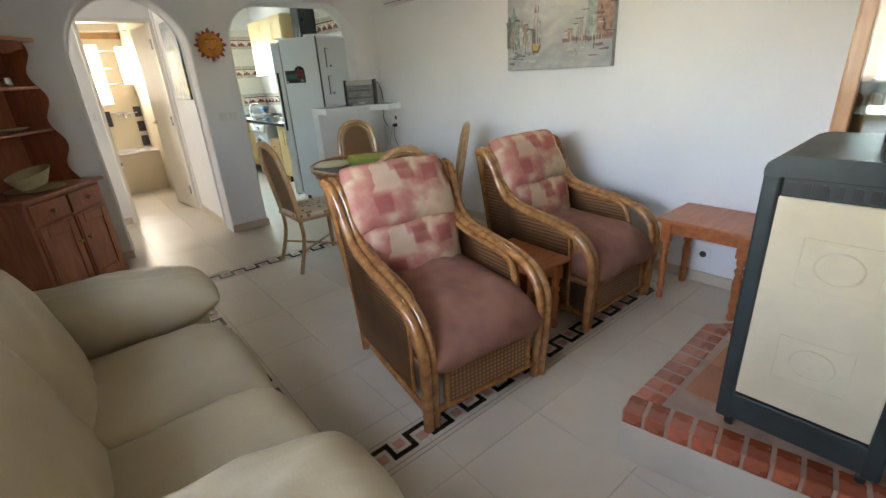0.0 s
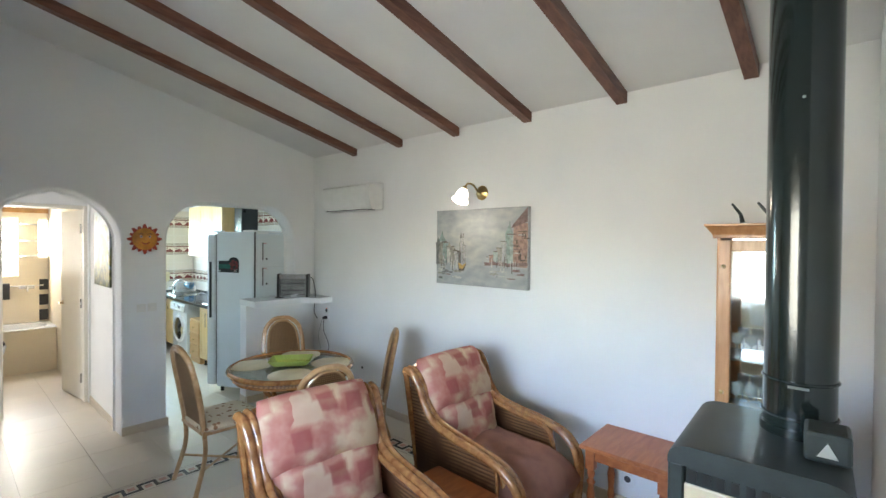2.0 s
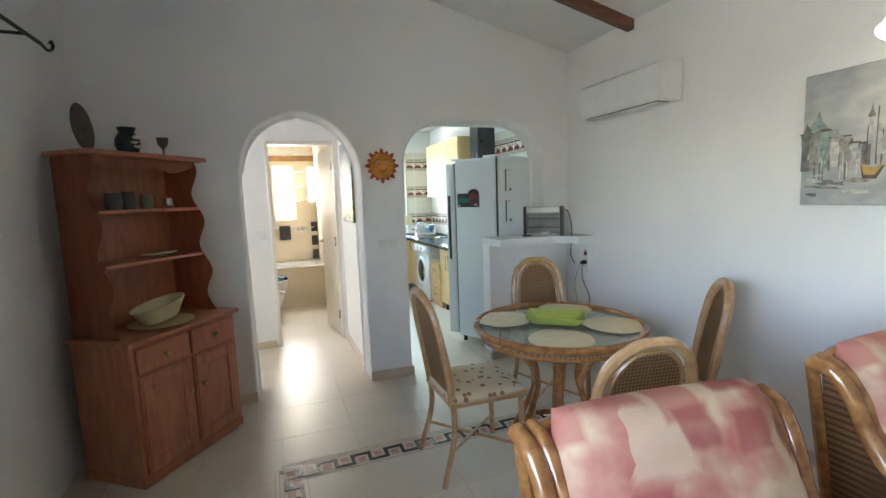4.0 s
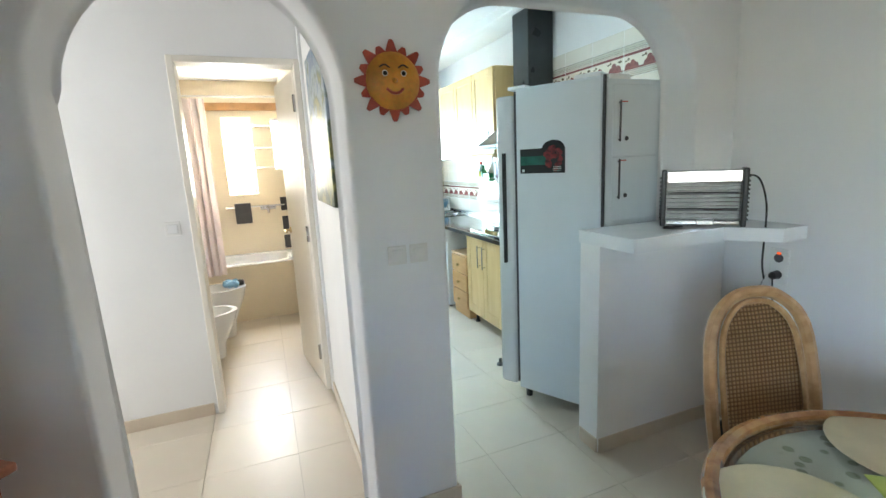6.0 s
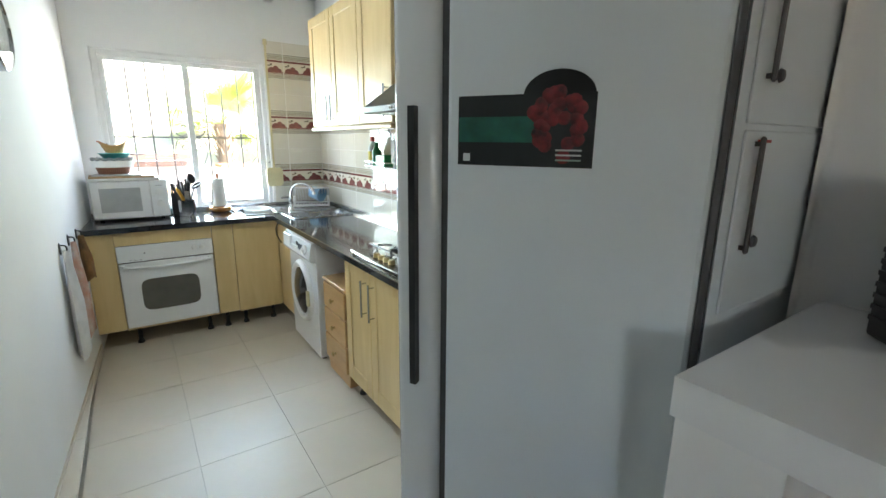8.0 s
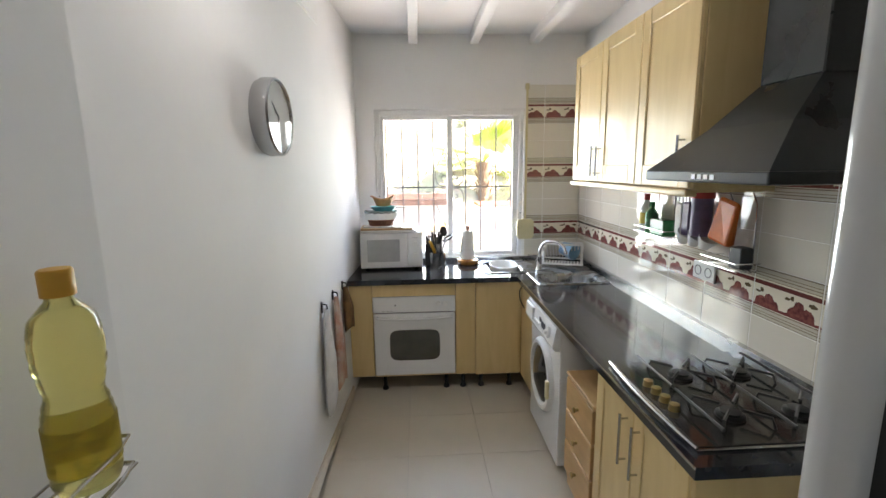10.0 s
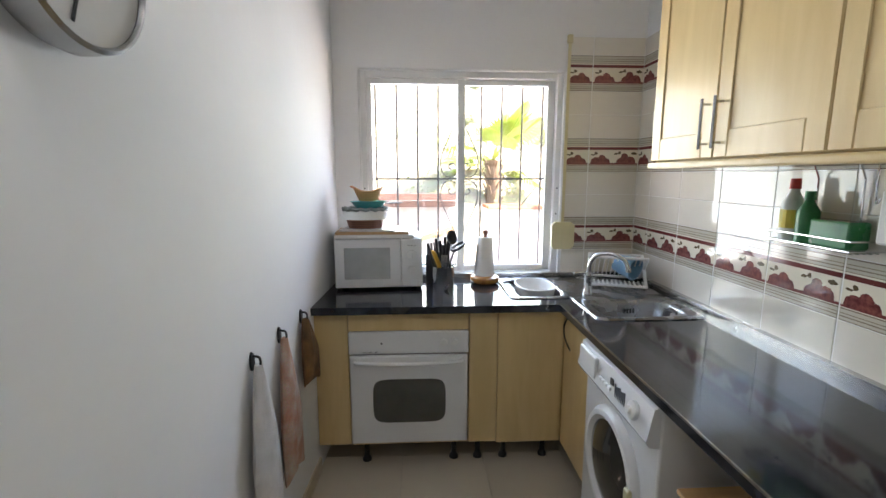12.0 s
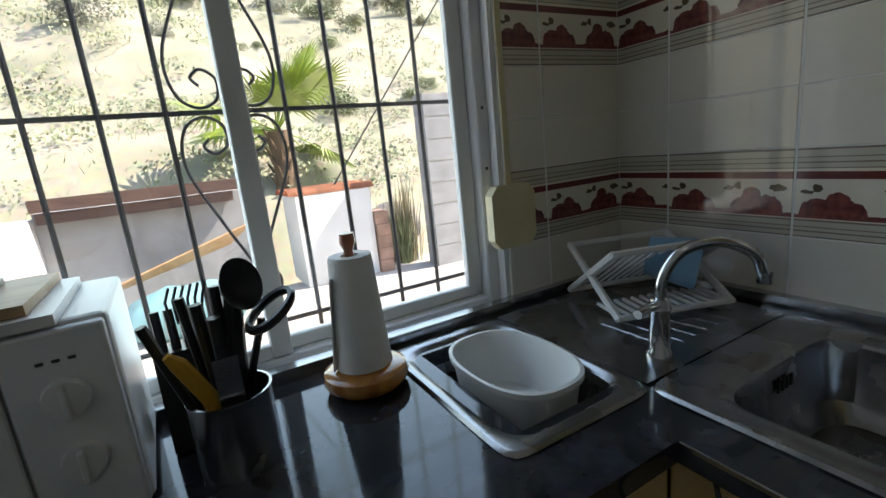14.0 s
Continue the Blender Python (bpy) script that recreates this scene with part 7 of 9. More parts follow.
def hanging_cloth(name, y, z, w, h, depth, mat, label, seed):
    c = thing(name, pose(west_x(y) + 0.001, y, z, 0, 0, WALL_TURN), label, "towel", "cloths on the hooks")
    hk = part("hook_plate", lt([(0, 0), (1.0, 0), (0.9, 0.006), (0, 0.007)], 20, m=pose(0, 0, 0, 0, 90) @ Matrix.Diagonal((0.034, 0.017, 1, 1))), BLACK, c, "", True)
    part("hook", tb([(0.006, 0, 0.02), (0.028, 0, 0.014), (0.03, 0, -0.012), (0.02, 0, -0.025)], 0.0045, 6, 4), BLACK, hk)
    bm = bmesh.new()
    nu, nv = 20, 22
    rows = []
    for j in range(nv + 1):
        f = j / nv
        ww = w * (0.14 + 0.86 * min(1, f * 1.7) ** 0.7)
        dd = depth * (0.5 + 0.5 * min(1, f * 2))
        row = []
        for i in range(nu):
            a = 2 * math.pi * i / nu
            fold = 1 + 0.25 * math.sin(3 * a + seed + f * 2) + 0.12 * math.sin(7 * a + seed * 2)
            row.append(bm.verts.new((0.006 + dd / 2 * (1 + math.cos(a) * fold) * 0.8 + 0.004, ww / 2 * math.sin(a), -0.01 - h * f + 0.02 * math.sin(a * 2 + seed) * f)))
        rows.append(row)
    for a, b in zip(rows, rows[1:]):
        for i in range(nu):
            bm.faces.new((a[i], a[(i + 1) % nu], b[(i + 1) % nu], b[i]))
    bm.faces.new(rows[0][::-1])
    bm.faces.new(rows[-1])
    part("cloth", bm, mat, c, "", True)
    return c


hanging_cloth("tea_towel", 7.865, 0.845, 0.21, 0.58, 0.06, TOWELW, "white tea towel hanging from a wall hook", 1.0)
hanging_cloth("tea_towel", 8.118, 0.845, 0.20, 0.56, 0.06, TOWELP, "salmon patterned tea towel hanging from a wall hook", 2.2)
hanging_cloth("oven_mitt", 8.387, 0.835, 0.17, 0.28, 0.07, MITT, "brown quilted oven mitt hanging from a wall hook", 3.1)

# wire rack with the oil bottle
wr = thing("wire_shelf", pose(1.902, 5.66, 1.18), "grey wire shelf rack on the kitchen wall", "rack")
for z, d, e in ((0.0, 0.110, 0.37), (-0.105, 0.080, 0.32)):
    for name, up, r in (("shelf_rim", 0.0, 0.004), ("guard_wire", 0.045, 0.003)):
        part(name, tb([(0.004, -0.40, z + up), (d - 0.01, -0.40, z + up), (d, -0.36, z + up), (d, e - 0.04, z + up), (d - 0.01, e, z + up), (0.004, e, z + up)], r, 6), STEEL, wr, "", True)
    for k in range(5):
        part("shelf_wire", tb([(0.012 + (d - 0.016) * k / 4, -0.40, z), (0.012 + (d - 0.016) * k / 4, e, z)], 0.0022, 5), STEEL, wr)
for y in (-0.25, 0.20):
    part("upright", tb([(0.006, y, -0.17), (0.006, y, 0.24), (0.02, y + 0.015, 0.27), (0.03, y + 0.04, 0.275)], 0.006, 8, 3), STEEL, wr, "", True)
part("towel_bar", tb([(0.03, -0.45, 0.225), (0.03, 0.26, 0.225)], 0.006, 8), STEEL, wr)
OIL = bpy.data.materials.new("sunflower_oil")
OIL.use_nodes = True
ob_ = OIL.node_tree.nodes["Principled BSDF"]
ob_.inputs["Base Color"].default_value = (0.95, 0.86, 0.34, 1)
ob_.inputs["Roughness"].default_value = 0.08
ob_.inputs["Transmission Weight"].default_value = 0.9
ob_.inputs["IOR"].default_value = 1.38
AMBER = material("amber_label", (0.93, 0.79, 0.24), 0.2, 0, 0.12, 40, 90, 0)
AMBER.node_tree.nodes["Principled BSDF"].inputs["Transmission Weight"].default_value = 0.8
AMBER.node_tree.nodes["Principled BSDF"].inputs["IOR"].default_value = 1.05
oil = thing("oil_bottle", pose(1.972, 5.985, 1.186), "clear plastic bottle of yellow sunflower oil", "bottle")
part("bottle_body", lt([(0, 0), (0.036, 0), (0.041, 0.012), (0.041, 0.022), (0.0395, 0.027), (0.041, 0.032), (0.041, 0.10), (0.0395, 0.105), (0.040, 0.11), (0.037, 0.116), (0.0375, 0.122), (0.034, 0.130), (0.033, 0.138), (0.0355, 0.148), (0.0375, 0.158), (0.0365, 0.164), (0.040, 0.172), (0.041, 0.18), (0.0395, 0.186), (0.041, 0.192), (0.041, 0.205), (0.0395, 0.211), (0.040, 0.218), (0.036, 0.238), (0.016, 0.262), (0.015, 0.27), (0, 0.27)], 28), OIL, oil, "", True)
part("label_band", lt([(0.0415, 0.03), (0.0422, 0.03), (0.0422, 0.095), (0.0415, 0.095), (0.0415, 0.03)], 28), AMBER, oil, "clear label printed in amber", True)
part("cap", lt([(0, 0.268), (0.0195, 0.268), (0.0195, 0.30), (0.017, 0.303), (0, 0.303)], 24), YEL, oil, "yellow screw cap", True)

# fridge, turned so that its side faces the arch
fang = math.degrees(math.atan2(0.43, -0.235))  # its local x runs from back to front
fr = thing("fridge", pose(3.035, 5.16, 0, 0, 0, fang), "tall white fridge with a fruit sticker on it", "fridge")
FD, FW, FH = 0.49, 0.60, 1.835
# local x: back to front, local y: from the visible side into the kitchen's depth (negative)
part("cabinet", bx(0, FD, -FW, 0, 0.06, FH, 0.012, 2), FRIDGE, fr)
part("gasket", bx(FD, FD + 0.02, -FW + 0.015, -0.02, 0.09, FH - 0.02), DARKGREY, fr, "dark door gasket")
bm = bx(FD + 0.02, FD + 0.135, -FW, -0.002, 0.07, FH - 0.03, 0.022, 3)
door = part("fridge_door", bm, FRIDGEDOOR, fr, "glossy white door", True)
part("door_handle", soften(bx(FD + 0.068, FD + 0.084, -0.004, 0.016, 0.85, 1.49), 0.005, 2), BLACK, door, "long black door handle", True)
part("top_hinge", bx(FD - 0.05, FD + 0.06, -0.08, -0.02, FH - 0.004, FH + 0.016, 0.004, 1), WHITEPL, fr)
part("top_cover", bx(0.02, 0.16, -FW + 0.03, -0.02, FH - 0.002, FH + 0.022, 0.006, 2), WHITEPL, fr)
part("back_edge", bx(-0.012, 0.002, -0.012, 0.003, 0.06, FH, 0.003, 1), DARKGREY, fr)
for y in (-0.05, -FW + 0.05):
    for x in (0.05, FD - 0.04):
        part("foot", lt([(0, 0), (0.02, 0), (0.02, 0.065), (0, 0.065)], 12, (x, y, 0)), BLACK, fr)
# fruit sticker on the side: band, arch and berries
SX0, SX1, SZ0, SZ1 = 0.195, 0.462, 1.372, 1.505
sb = part("sticker_band", bx(SX0, SX1, -0.0005, 0.0012, SZ0, SZ1), material("sticker_black", (0.012, 0.014, 0.015), 0.3, 0, 0.2, 20, 60, 0), fr, "dark sticker with green stripe")
part("green_stripe", bx(0.30, SX1 - 0.002, 0.0012, 0.0018, SZ0 + 0.045, SZ1 - 0.04), material("sticker_green", (0.01, 0.13, 0.09), 0.3, 0, 0.2, 20, 60, 0), sb)
bm = bmesh.new()
pts = [(0.263 + 0.066 * math.cos(math.pi * k / 16), SZ1 - 0.004 + 0.045 * math.sin(math.pi * k / 16)) for k in range(17)]
bm.faces.new([bm.verts.new((x, 0.0006, z)) for x, z in pts])
bmesh.ops.solidify(bm, geom=bm.faces[:], thickness=0.0012)
part("sticker_arch", bm, BLACK, sb)
GRAPE = material("grape_red", (0.30, 0.025, 0.03), 0.4, 0, 0.45, 40, 120, 0.1)
rnd = random.Random(8)
for k in range(34):
    a, r = rnd.uniform(0, 6.28), 0.052 * math.sqrt(rnd.random())
    part("grape", lt([(0, 0.0), (0.013, 0.0), (0.009, 0.0012), (0, 0.0016)], 10, m=pose(0.263 + r * math.cos(a), 0.0014 + 0.00003 * k, SZ0 + 0.075 + r * 1.15 * math.sin(a), -90)), GRAPE, sb, "", True)
for k in range(3):
    part("print_line", bx(0.215, 0.262, 0.0036, 0.0042, SZ0 + 0.012 + k * 0.009, SZ0 + 0.015 + k * 0.009), material("sticker_text", (0.3, 0.42, 0.36), 0.5, 0, 0.1, 20, 60, 0) if k == 0 else CLEARPL, sb)
part("badge", bx(0.435, 0.45, 0.0012, 0.0018, SZ0 + 0.008, SZ0 + 0.023), CLEARPL, sb)

# narrow white utility cupboard between fridge and jamb
uc = thing("utility_cupboard", pose(0, 0, 0), "narrow white metal cupboard beside the fridge", "cupboard")
part("cupboard_body", soften(prism(bmesh.new(), [(3.052, 5.152), (3.60, 5.152), (3.60, 5.44), (3.075, 5.163)], 0.02, 1.815), 0.003, 1), FRIDGE, uc)
for z0, z1 in ((1.45, 1.79), (1.12, 1.44)):
    d = part("cupboard_door", bx(3.085, 3.50, 5.1465, 5.1515, z0, z1, 0.002, 1), FRIDGE, uc)
    zc = z1 - 0.075 if z0 > 1.4 else z1 - 0.01
    part("bar_handle", bx(3.118, 3.130, 5.132, 5.139, zc - 0.20, zc, 0.003, 1), DARKGREY, d, "thin dark bar handle")
    for zz in (zc - 0.012, zc - 0.19):
        part("handle_post", bx(3.121, 3.127, 5.138, 5.147, zz - 0.004, zz + 0.004), DARKGREY, d)
    part("handle_arm", bx(3.13, 3.175, 5.143, 5.1465, zc - 0.01, zc - 0.005), REDCAP, d)
    part("lock", lt([(0, 0), (0.012, 0), (0.009, 0.005), (0, 0.006)], 14, m=pose(3.175, 5.1465, zc - 0.185, 90)), DARKGREY, d)
part("cupboard_top", bx(3.075, 3.20, 5.155, 5.168, 1.815, 1.84, 0.003, 1), WHITEPL, uc)

# window with sliding sashes
wn_ = thing("window_2", pose(0, 0, 0), "white aluminium sliding window with two sashes", "window", "", "structure")
X0, X1, ZB, ZT = 2.102, 3.333, 0.866, 2.073
fy0, fy1 = 9.205, 9.275
bm = bmesh.new()
box(bm, X0, X0 + 0.042, fy0, fy1, ZB - 0.045, ZT, 0.004, 1)
box(bm, X1 - 0.042, X1, fy0, fy1, ZB - 0.045, ZT, 0.004, 1)
box(bm, X0 + 0.042, X1 - 0.042, fy0, fy1, ZT - 0.045, ZT, 0.004, 1)
box(bm, X0 + 0.042, X1 - 0.042, fy0, fy1, ZB - 0.045, ZB - 0.01, 0.004, 1)
part("window_frame", bm, WHITEPL, wn_)
for a, b, y in ((X0 + 0.042, 2.735, 9.212), (2.69, X1 - 0.042, 9.242)):
    sash = bmesh.new()
    for p, q in ((a, a + 0.03), (b - 0.045, b)):
        box(sash, p, q, y, y + 0.024, ZB - 0.008, ZT - 0.047, 0.003, 1)
    for p, q in ((ZB - 0.008, ZB + 0.024), (ZT - 0.078, ZT - 0.047)):
        box(sash, a + 0.03, b - 0.045, y, y + 0.024, p, q, 0.003, 1)
    sp = part("sash", sash, WHITEPL, wn_)
    g = part("pane", bx(a + 0.028, b - 0.043, y + 0.010, y + 0.014, ZB + 0.022, ZT - 0.076), GLASS, sp, "clear glass pane")
    g.visible_shadow = False
for a, b in ((X0 + 0.0005, X0 + 0.007), (X1 - 0.007, X1 - 0.0005)):
    part("jamb_lining", bx(a, b, 9.172, 9.204, 0.836, ZT, 0.001, 1), WHITEPL, wn_, "white aluminium jamb lining")
part("head_lining", bx(X0 + 0.007, X1 - 0.007, 9.172, 9.204, ZT - 0.007, ZT - 0.0005, 0.001, 1), WHITEPL, wn_)
part("sill", soften(bx(X0 + 0.002, X1 - 0.002, 9.178, 9.203, 0.8115, 0.835), 0.004, 1), PLASTER, wn_, "white plaster sill")
for z in (1.22, 1.38):
    for x in (X0 + 0.02, X1 - 0.02):
        part("frame_hole", lt([(0, 0), (0.005, 0), (0, 0.002)], 8, m=pose(x, fy0, z, 90)), DARKGREY, wn_)
# iron grille outside
gr = thing("window_grille", pose(0, 9.52, 0), "dark iron window grille with scrolled hearts", "grille")
GRIRON = material("painted_iron", (0.085, 0.08, 0.078), 0.5, 0.3, 0.2, 20, 100, 0.1)
for sx in (-1, 1):
    for k in range(5):
        x = 2.73 + sx * (0.145 + 0.1385 * k)
        part("bar", tb([(x, 0, 0.80), (x, 0, 2.12)], 0.0068, 6), GRIRON, gr)
for z in (0.84, 1.435, 2.09):
    part("cross_bar", bx(1.94, 3.52, -0.004, 0.004, z - 0.006, z + 0.006), GRIRON, gr)
for sx in (-1, 1):
    for sz in (-1, 1):
        q = [(2.73 + sx * 0.002, 0, 1.435 + sz * 0.43), (2.73 + sx * 0.07, 0, 1.435 + sz * 0.28), (2.73 + sx * 0.125, 0, 1.435 + sz * 0.14), (2.73 + sx * 0.115, 0, 1.435 + sz * 0.045), (2.73 + sx * 0.07, 0, 1.435 + sz * 0.012), (2.73 + sx * 0.025, 0, 1.435 + sz * 0.03), (2.73 + sx * 0.018, 0, 1.435 + sz * 0.08), (2.73 + sx * 0.05, 0, 1.435 + sz * 0.105), (2.73 + sx * 0.075, 0, 1.435 + sz * 0.085), (2.73 + sx * 0.06, 0, 1.435 + sz * 0.065)]
        part("scroll", tb(q, 0.0042, 6, 6), GRIRON, gr, "", True)
    q = [(2.73 + sx * 0.002, 0, 1.005), (2.73 + sx * 0.05, 0, 0.98), (2.73 + sx * 0.045, 0, 0.93), (2.73 + sx * 0.012, 0, 0.935), (2.73 + sx * 0.016, 0, 0.965)]
    part("end_curl", tb(q, 0.004, 6, 5), GRIRON, gr, "", True)
for x in (1.95, 3.51):
    for z in (0.84, 2.09):
        part("wall_anchor", bx(x - 0.006, x + 0.006, -0.12, 0.0, z - 0.006, z + 0.006), GRIRON, gr)

# ---- hall and bathroom ----
DOORW = material("cream_door_paint", (0.78, 0.74, 0.66), 0.4, 0, 0.03, 3, 60, 0.04)
# door frame and open leaf
jm = bmesh.new()
box(jm, 1.05, 1.085, 6.235, 6.375, 0.0, 2.09, 0.004, 1)
box(jm, 1.70, 1.735, 6.235, 6.375, 0.0, 2.09, 0.004, 1)
box(jm, 1.085, 1.70, 6.235, 6.375, 2.055, 2.09, 0.004, 1)
tagged(part("door_frame", jm, DOORW), "cream painted bathroom door frame", "door frame", "", "structure")
leaf = thing("door_1", pose(1.695, 6.30, 0, 0, 0, 98), "cream bathroom door standing open", "door", "", "structure")
lf = part("leaf", bx(0.0, 0.60, -0.04, 0.0, 0.012, 2.045, 0.004, 1), DOORW, leaf)
for z in (0.25, 1.05, 1.85):
    part("hinge", tb([(0.0, 0.006, z - 0.05), (0.0, 0.006, z + 0.05)], 0.009, 8), STEEL, leaf)
part("rose", lt([(0, 0), (0.024, 0), (0.022, 0.008), (0, 0.008)], 16, m=pose(0.55, 0.0, 1.02, -90)), BRASS, lf)
part("lever", tb([(0.55, 0.008, 1.02), (0.55, 0.045, 1.02), (0.45, 0.05, 1.02)], 0.008, 8), BRASS, lf)
# hall painting on the east side
hp = thing("hall_painting", pose(1.747, 5.60, 1.645), "tall unframed painting of blue and green trees", "painting")


def tree_paint():
    m = material("tree_painting", (0.30, 0.36, 0.40), 0.5, 0, 0.1, 14, 120, 0.2)
    t = m.node_tree
    co = t.nodes["Texture Coordinate"]
    n = t.nodes.new("ShaderNodeTexNoise")
    n.inputs["Scale"].default_value, n.inputs["Detail"].default_value = 12, 6
    t.links.new(co.outputs["Object"], n.inputs["Vector"])
    sp = t.nodes.new("ShaderNodeSeparateXYZ")
    t.links.new(co.outputs["Object"], sp.inputs["Vector"])
    ma = t.nodes.new("ShaderNodeMath")
    ma.operation, ma.inputs[1].default_value = "MULTIPLY_ADD", 0.55
    t.links.new(sp.outputs["Z"], ma.inputs[0])
    t.links.new(n.outputs["Fac"], ma.inputs[2])
    r = t.nodes.new("ShaderNodeValToRGB")
    e = r.color_ramp.elements
    e[0].position, e[0].color = 0.30, (0.03, 0.045, 0.015, 1)
    e[1].position, e[1].color = 0.75, (0.10, 0.15, 0.23, 1)
    for p, c in ((0.42, (0.20, 0.19, 0.05, 1)), (0.5, (0.06, 0.10, 0.05, 1)), (0.6, (0.22, 0.27, 0.31, 1))):
        e.new(p).color = c
    t.links.new(ma.outputs[0], r.inputs["Fac"])
    t.links.new(r.outputs["Color"], t.nodes["Principled BSDF"].inputs["Base Color"])
    return m


part("canvas", bx(-0.018, 0.0, -0.30, 0.30, -0.36, 0.36, 0.003, 1), tree_paint(), hp)
hs_ = thing("light_switch", pose(0.96, 6.25, 1.16), "white light switch on the hall wall", "switch")
part("plate", bx(-0.04, 0.04, -0.009, 0, -0.04, 0.04, 0.003, 2), WHITEPL, hs_)
part("rocker", bx(-0.025, 0.025, -0.013, -0.009, -0.025, 0.025, 0.003, 2), ENAMEL, hs_)
# bathtub
bt = thing("bathtub", pose(0, 0, 0), "white built-in bathtub with a cream tiled front", "bathtub")
part("front_panel", bx(0.155, 1.732, 8.075, 8.10, -0.005, 0.556), WARM_WALL, bt, "cream tiled bath front")
part("tub_shell", sheet_with_bowl(0.155, 1.772, 8.07, 8.745, 0.25, 1.66, 8.15, 8.68, 0.38), ENAMEL, bt, "white enamel tub", True, pose(0, 0, 0.56))
tagged(part("accent_band", bx(0.16, 1.77, 8.738, 8.748, 2.10, 2.18), material("ochre_tile", (0.55, 0.30, 0.12), 0.35, 0, 0.15, 8, 60, 0)), "ochre tile border above the bathroom window", "trim", "", "structure")
rl = thing("towel_rail", pose(1.375, 8.745, 1.085), "chrome towel rail below the bathroom window", "towel rail")
part("rail", tb([(-0.30, -0.06, 0), (0.30, -0.06, 0)], 0.010, 8), CHROME, rl)
for x in (-0.29, 0.29):
    part("post", tb([(x, 0.0, 0), (x, -0.06, 0)], 0.012, 8), CHROME, rl)
tagged(part("towel", soften(bx(1.165, 1.325, 8.655, 8.72, 0.91, 1.125), 0.02, 2), material("charcoal_towel", (0.07, 0.07, 0.075), 0.95, 0, 0.15, 12, 160, 0.5)), "charcoal hand towel folded over the rail", "towel")
bf = bmesh.new()
for x in (1.132, 1.388):
    box(bf, x, x + 0.030, 8.78, 8.81, 1.222, 2.028, 0.003, 1)
for z in (1.222, 1.998):
    box(bf, 1.162, 1.388, 8.781, 8.809, z, z + 0.030, 0.003, 1)
tagged(part("window_3", bf, WHITEPL), "white bathroom window frame, bright outside", "window", "", "structure")
bf = bmesh.new()
for z in (1.472, 1.998):
    box(bf, 1.627, 1.726, 8.79, 8.81, z, z + 0.020, 0.003, 1)
tagged(part("window_4", bf, WHITEPL), "narrow bright bathroom window beside the shelves", "window", "", "structure")
# shower curtain
bm = bmesh.new()
rows = []
for j in range(12):
    z = 0.50 + 1.62 * j / 11
    rows.append([bm.verts.new((0.80 + 0.012 * i + 0.012 * math.sin(i * 1.3), 8.05 - 0.03 + 0.03 * math.sin(i * 1.1 + 0.2 * j), z)) for i in range(22)])
for a, b in zip(rows, rows[1:]):
    for i in range(21):
        bm.faces.new((a[i], a[i + 1], b[i + 1], b[i]))
bmesh.ops.solidify(bm, geom=bm.faces[:], thickness=0.003)
tagged(part("shower_curtain", bm, material("pale_pink_curtain", (0.78, 0.70, 0.67), 0.6, 0, 0.06, 6, 60, 0.05), None, "", True), "pale pink shower curtain drawn aside", "curtain")
tagged(part("curtain_rail", tb([(0.15, 8.03, 2.14), (1.775, 8.03, 2.14)], 0.010, 8), WHITEPL), "white shower curtain rail above the bath", "rail")
# basin and bidet by the bath wall
for x, y, z, h, lb, nm in ((0.98, 7.72, 0.45, 0.45, "white toilet bowl beside the bath", "toilet"), (0.92, 7.22, 0.38, 0.38, "white bidet on the bathroom floor", "bidet")):
    o = thing(nm, pose(x, y, 0), lb, nm)
    part("bowl", lt([(0, 0), (0.5, 0), (0.55, h * 0.3), (0.95, h * 0.8), (1.05, h), (0.9, h), (0.75, h * 0.8), (0, h * 0.6)], 28, m=Matrix.Diagonal((0.23, 0.17, 1, 1))), ENAMEL, o, "", True)
tagged(part("blue_cloth", pl(0.14, 0.10, 0.05, wrinkle=0.02), BLUEP, None, "", True, pose(1.10, 7.72, 0.475)), "blue cloth lying on the white rim", "cloth")
tagged(part("dark_brush", pl(0.06, 0.05, 0.05), BLACK, None, "", True, pose(1.18, 7.74, 0.475)), "dark brush lying on the white rim", "brush")
ACC = material("dark_accent_tile", (0.05, 0.05, 0.055), 0.3, 0, 0.2, 10, 60, 0)
for k in range(3):
    tagged(part("accent_tile", bx(1.635, 1.732, 8.738, 8.752, 0.585 + 0.215 * k, 0.735 + 0.215 * k, 0.002, 1), ACC), "dark square accent tile on the bathroom wall", "tile", "bathroom accent tiles")
for z in (1.49, 1.70, 1.93):
    sh = thing("corner_shelf", pose(1.53, 8.752, z), "small white curved shelf between the bathroom windows", "shelf", "bath shelves")
    arc = [(0.095 * math.cos(math.pi * k / 10), -0.11 * math.sin(math.pi * k / 10)) for k in range(11)]
    part("board", soften(prism(bmesh.new(), arc[::-1], 0, 0.016), 0.003, 1), ENAMEL, sh)
shw = thing("bath_tap", pose(1.50, 8.752, 1.06), "chrome bath mixer on the tiled wall", "tap")
part("mixer_body", tb([(-0.08, -0.035, 0), (0.08, -0.035, 0)], 0.020, 10), CHROME, shw, "", True)
part("spout", tb([(0, -0.035, 0), (0.0, -0.12, -0.01), (0.0, -0.14, -0.05)], 0.012, 8), CHROME, shw, "", True)
for x in (-0.07, 0.07):
    part("inlet", tb([(x, 0.002, 0), (x, -0.035, 0)], 0.013, 8), CHROME, shw)

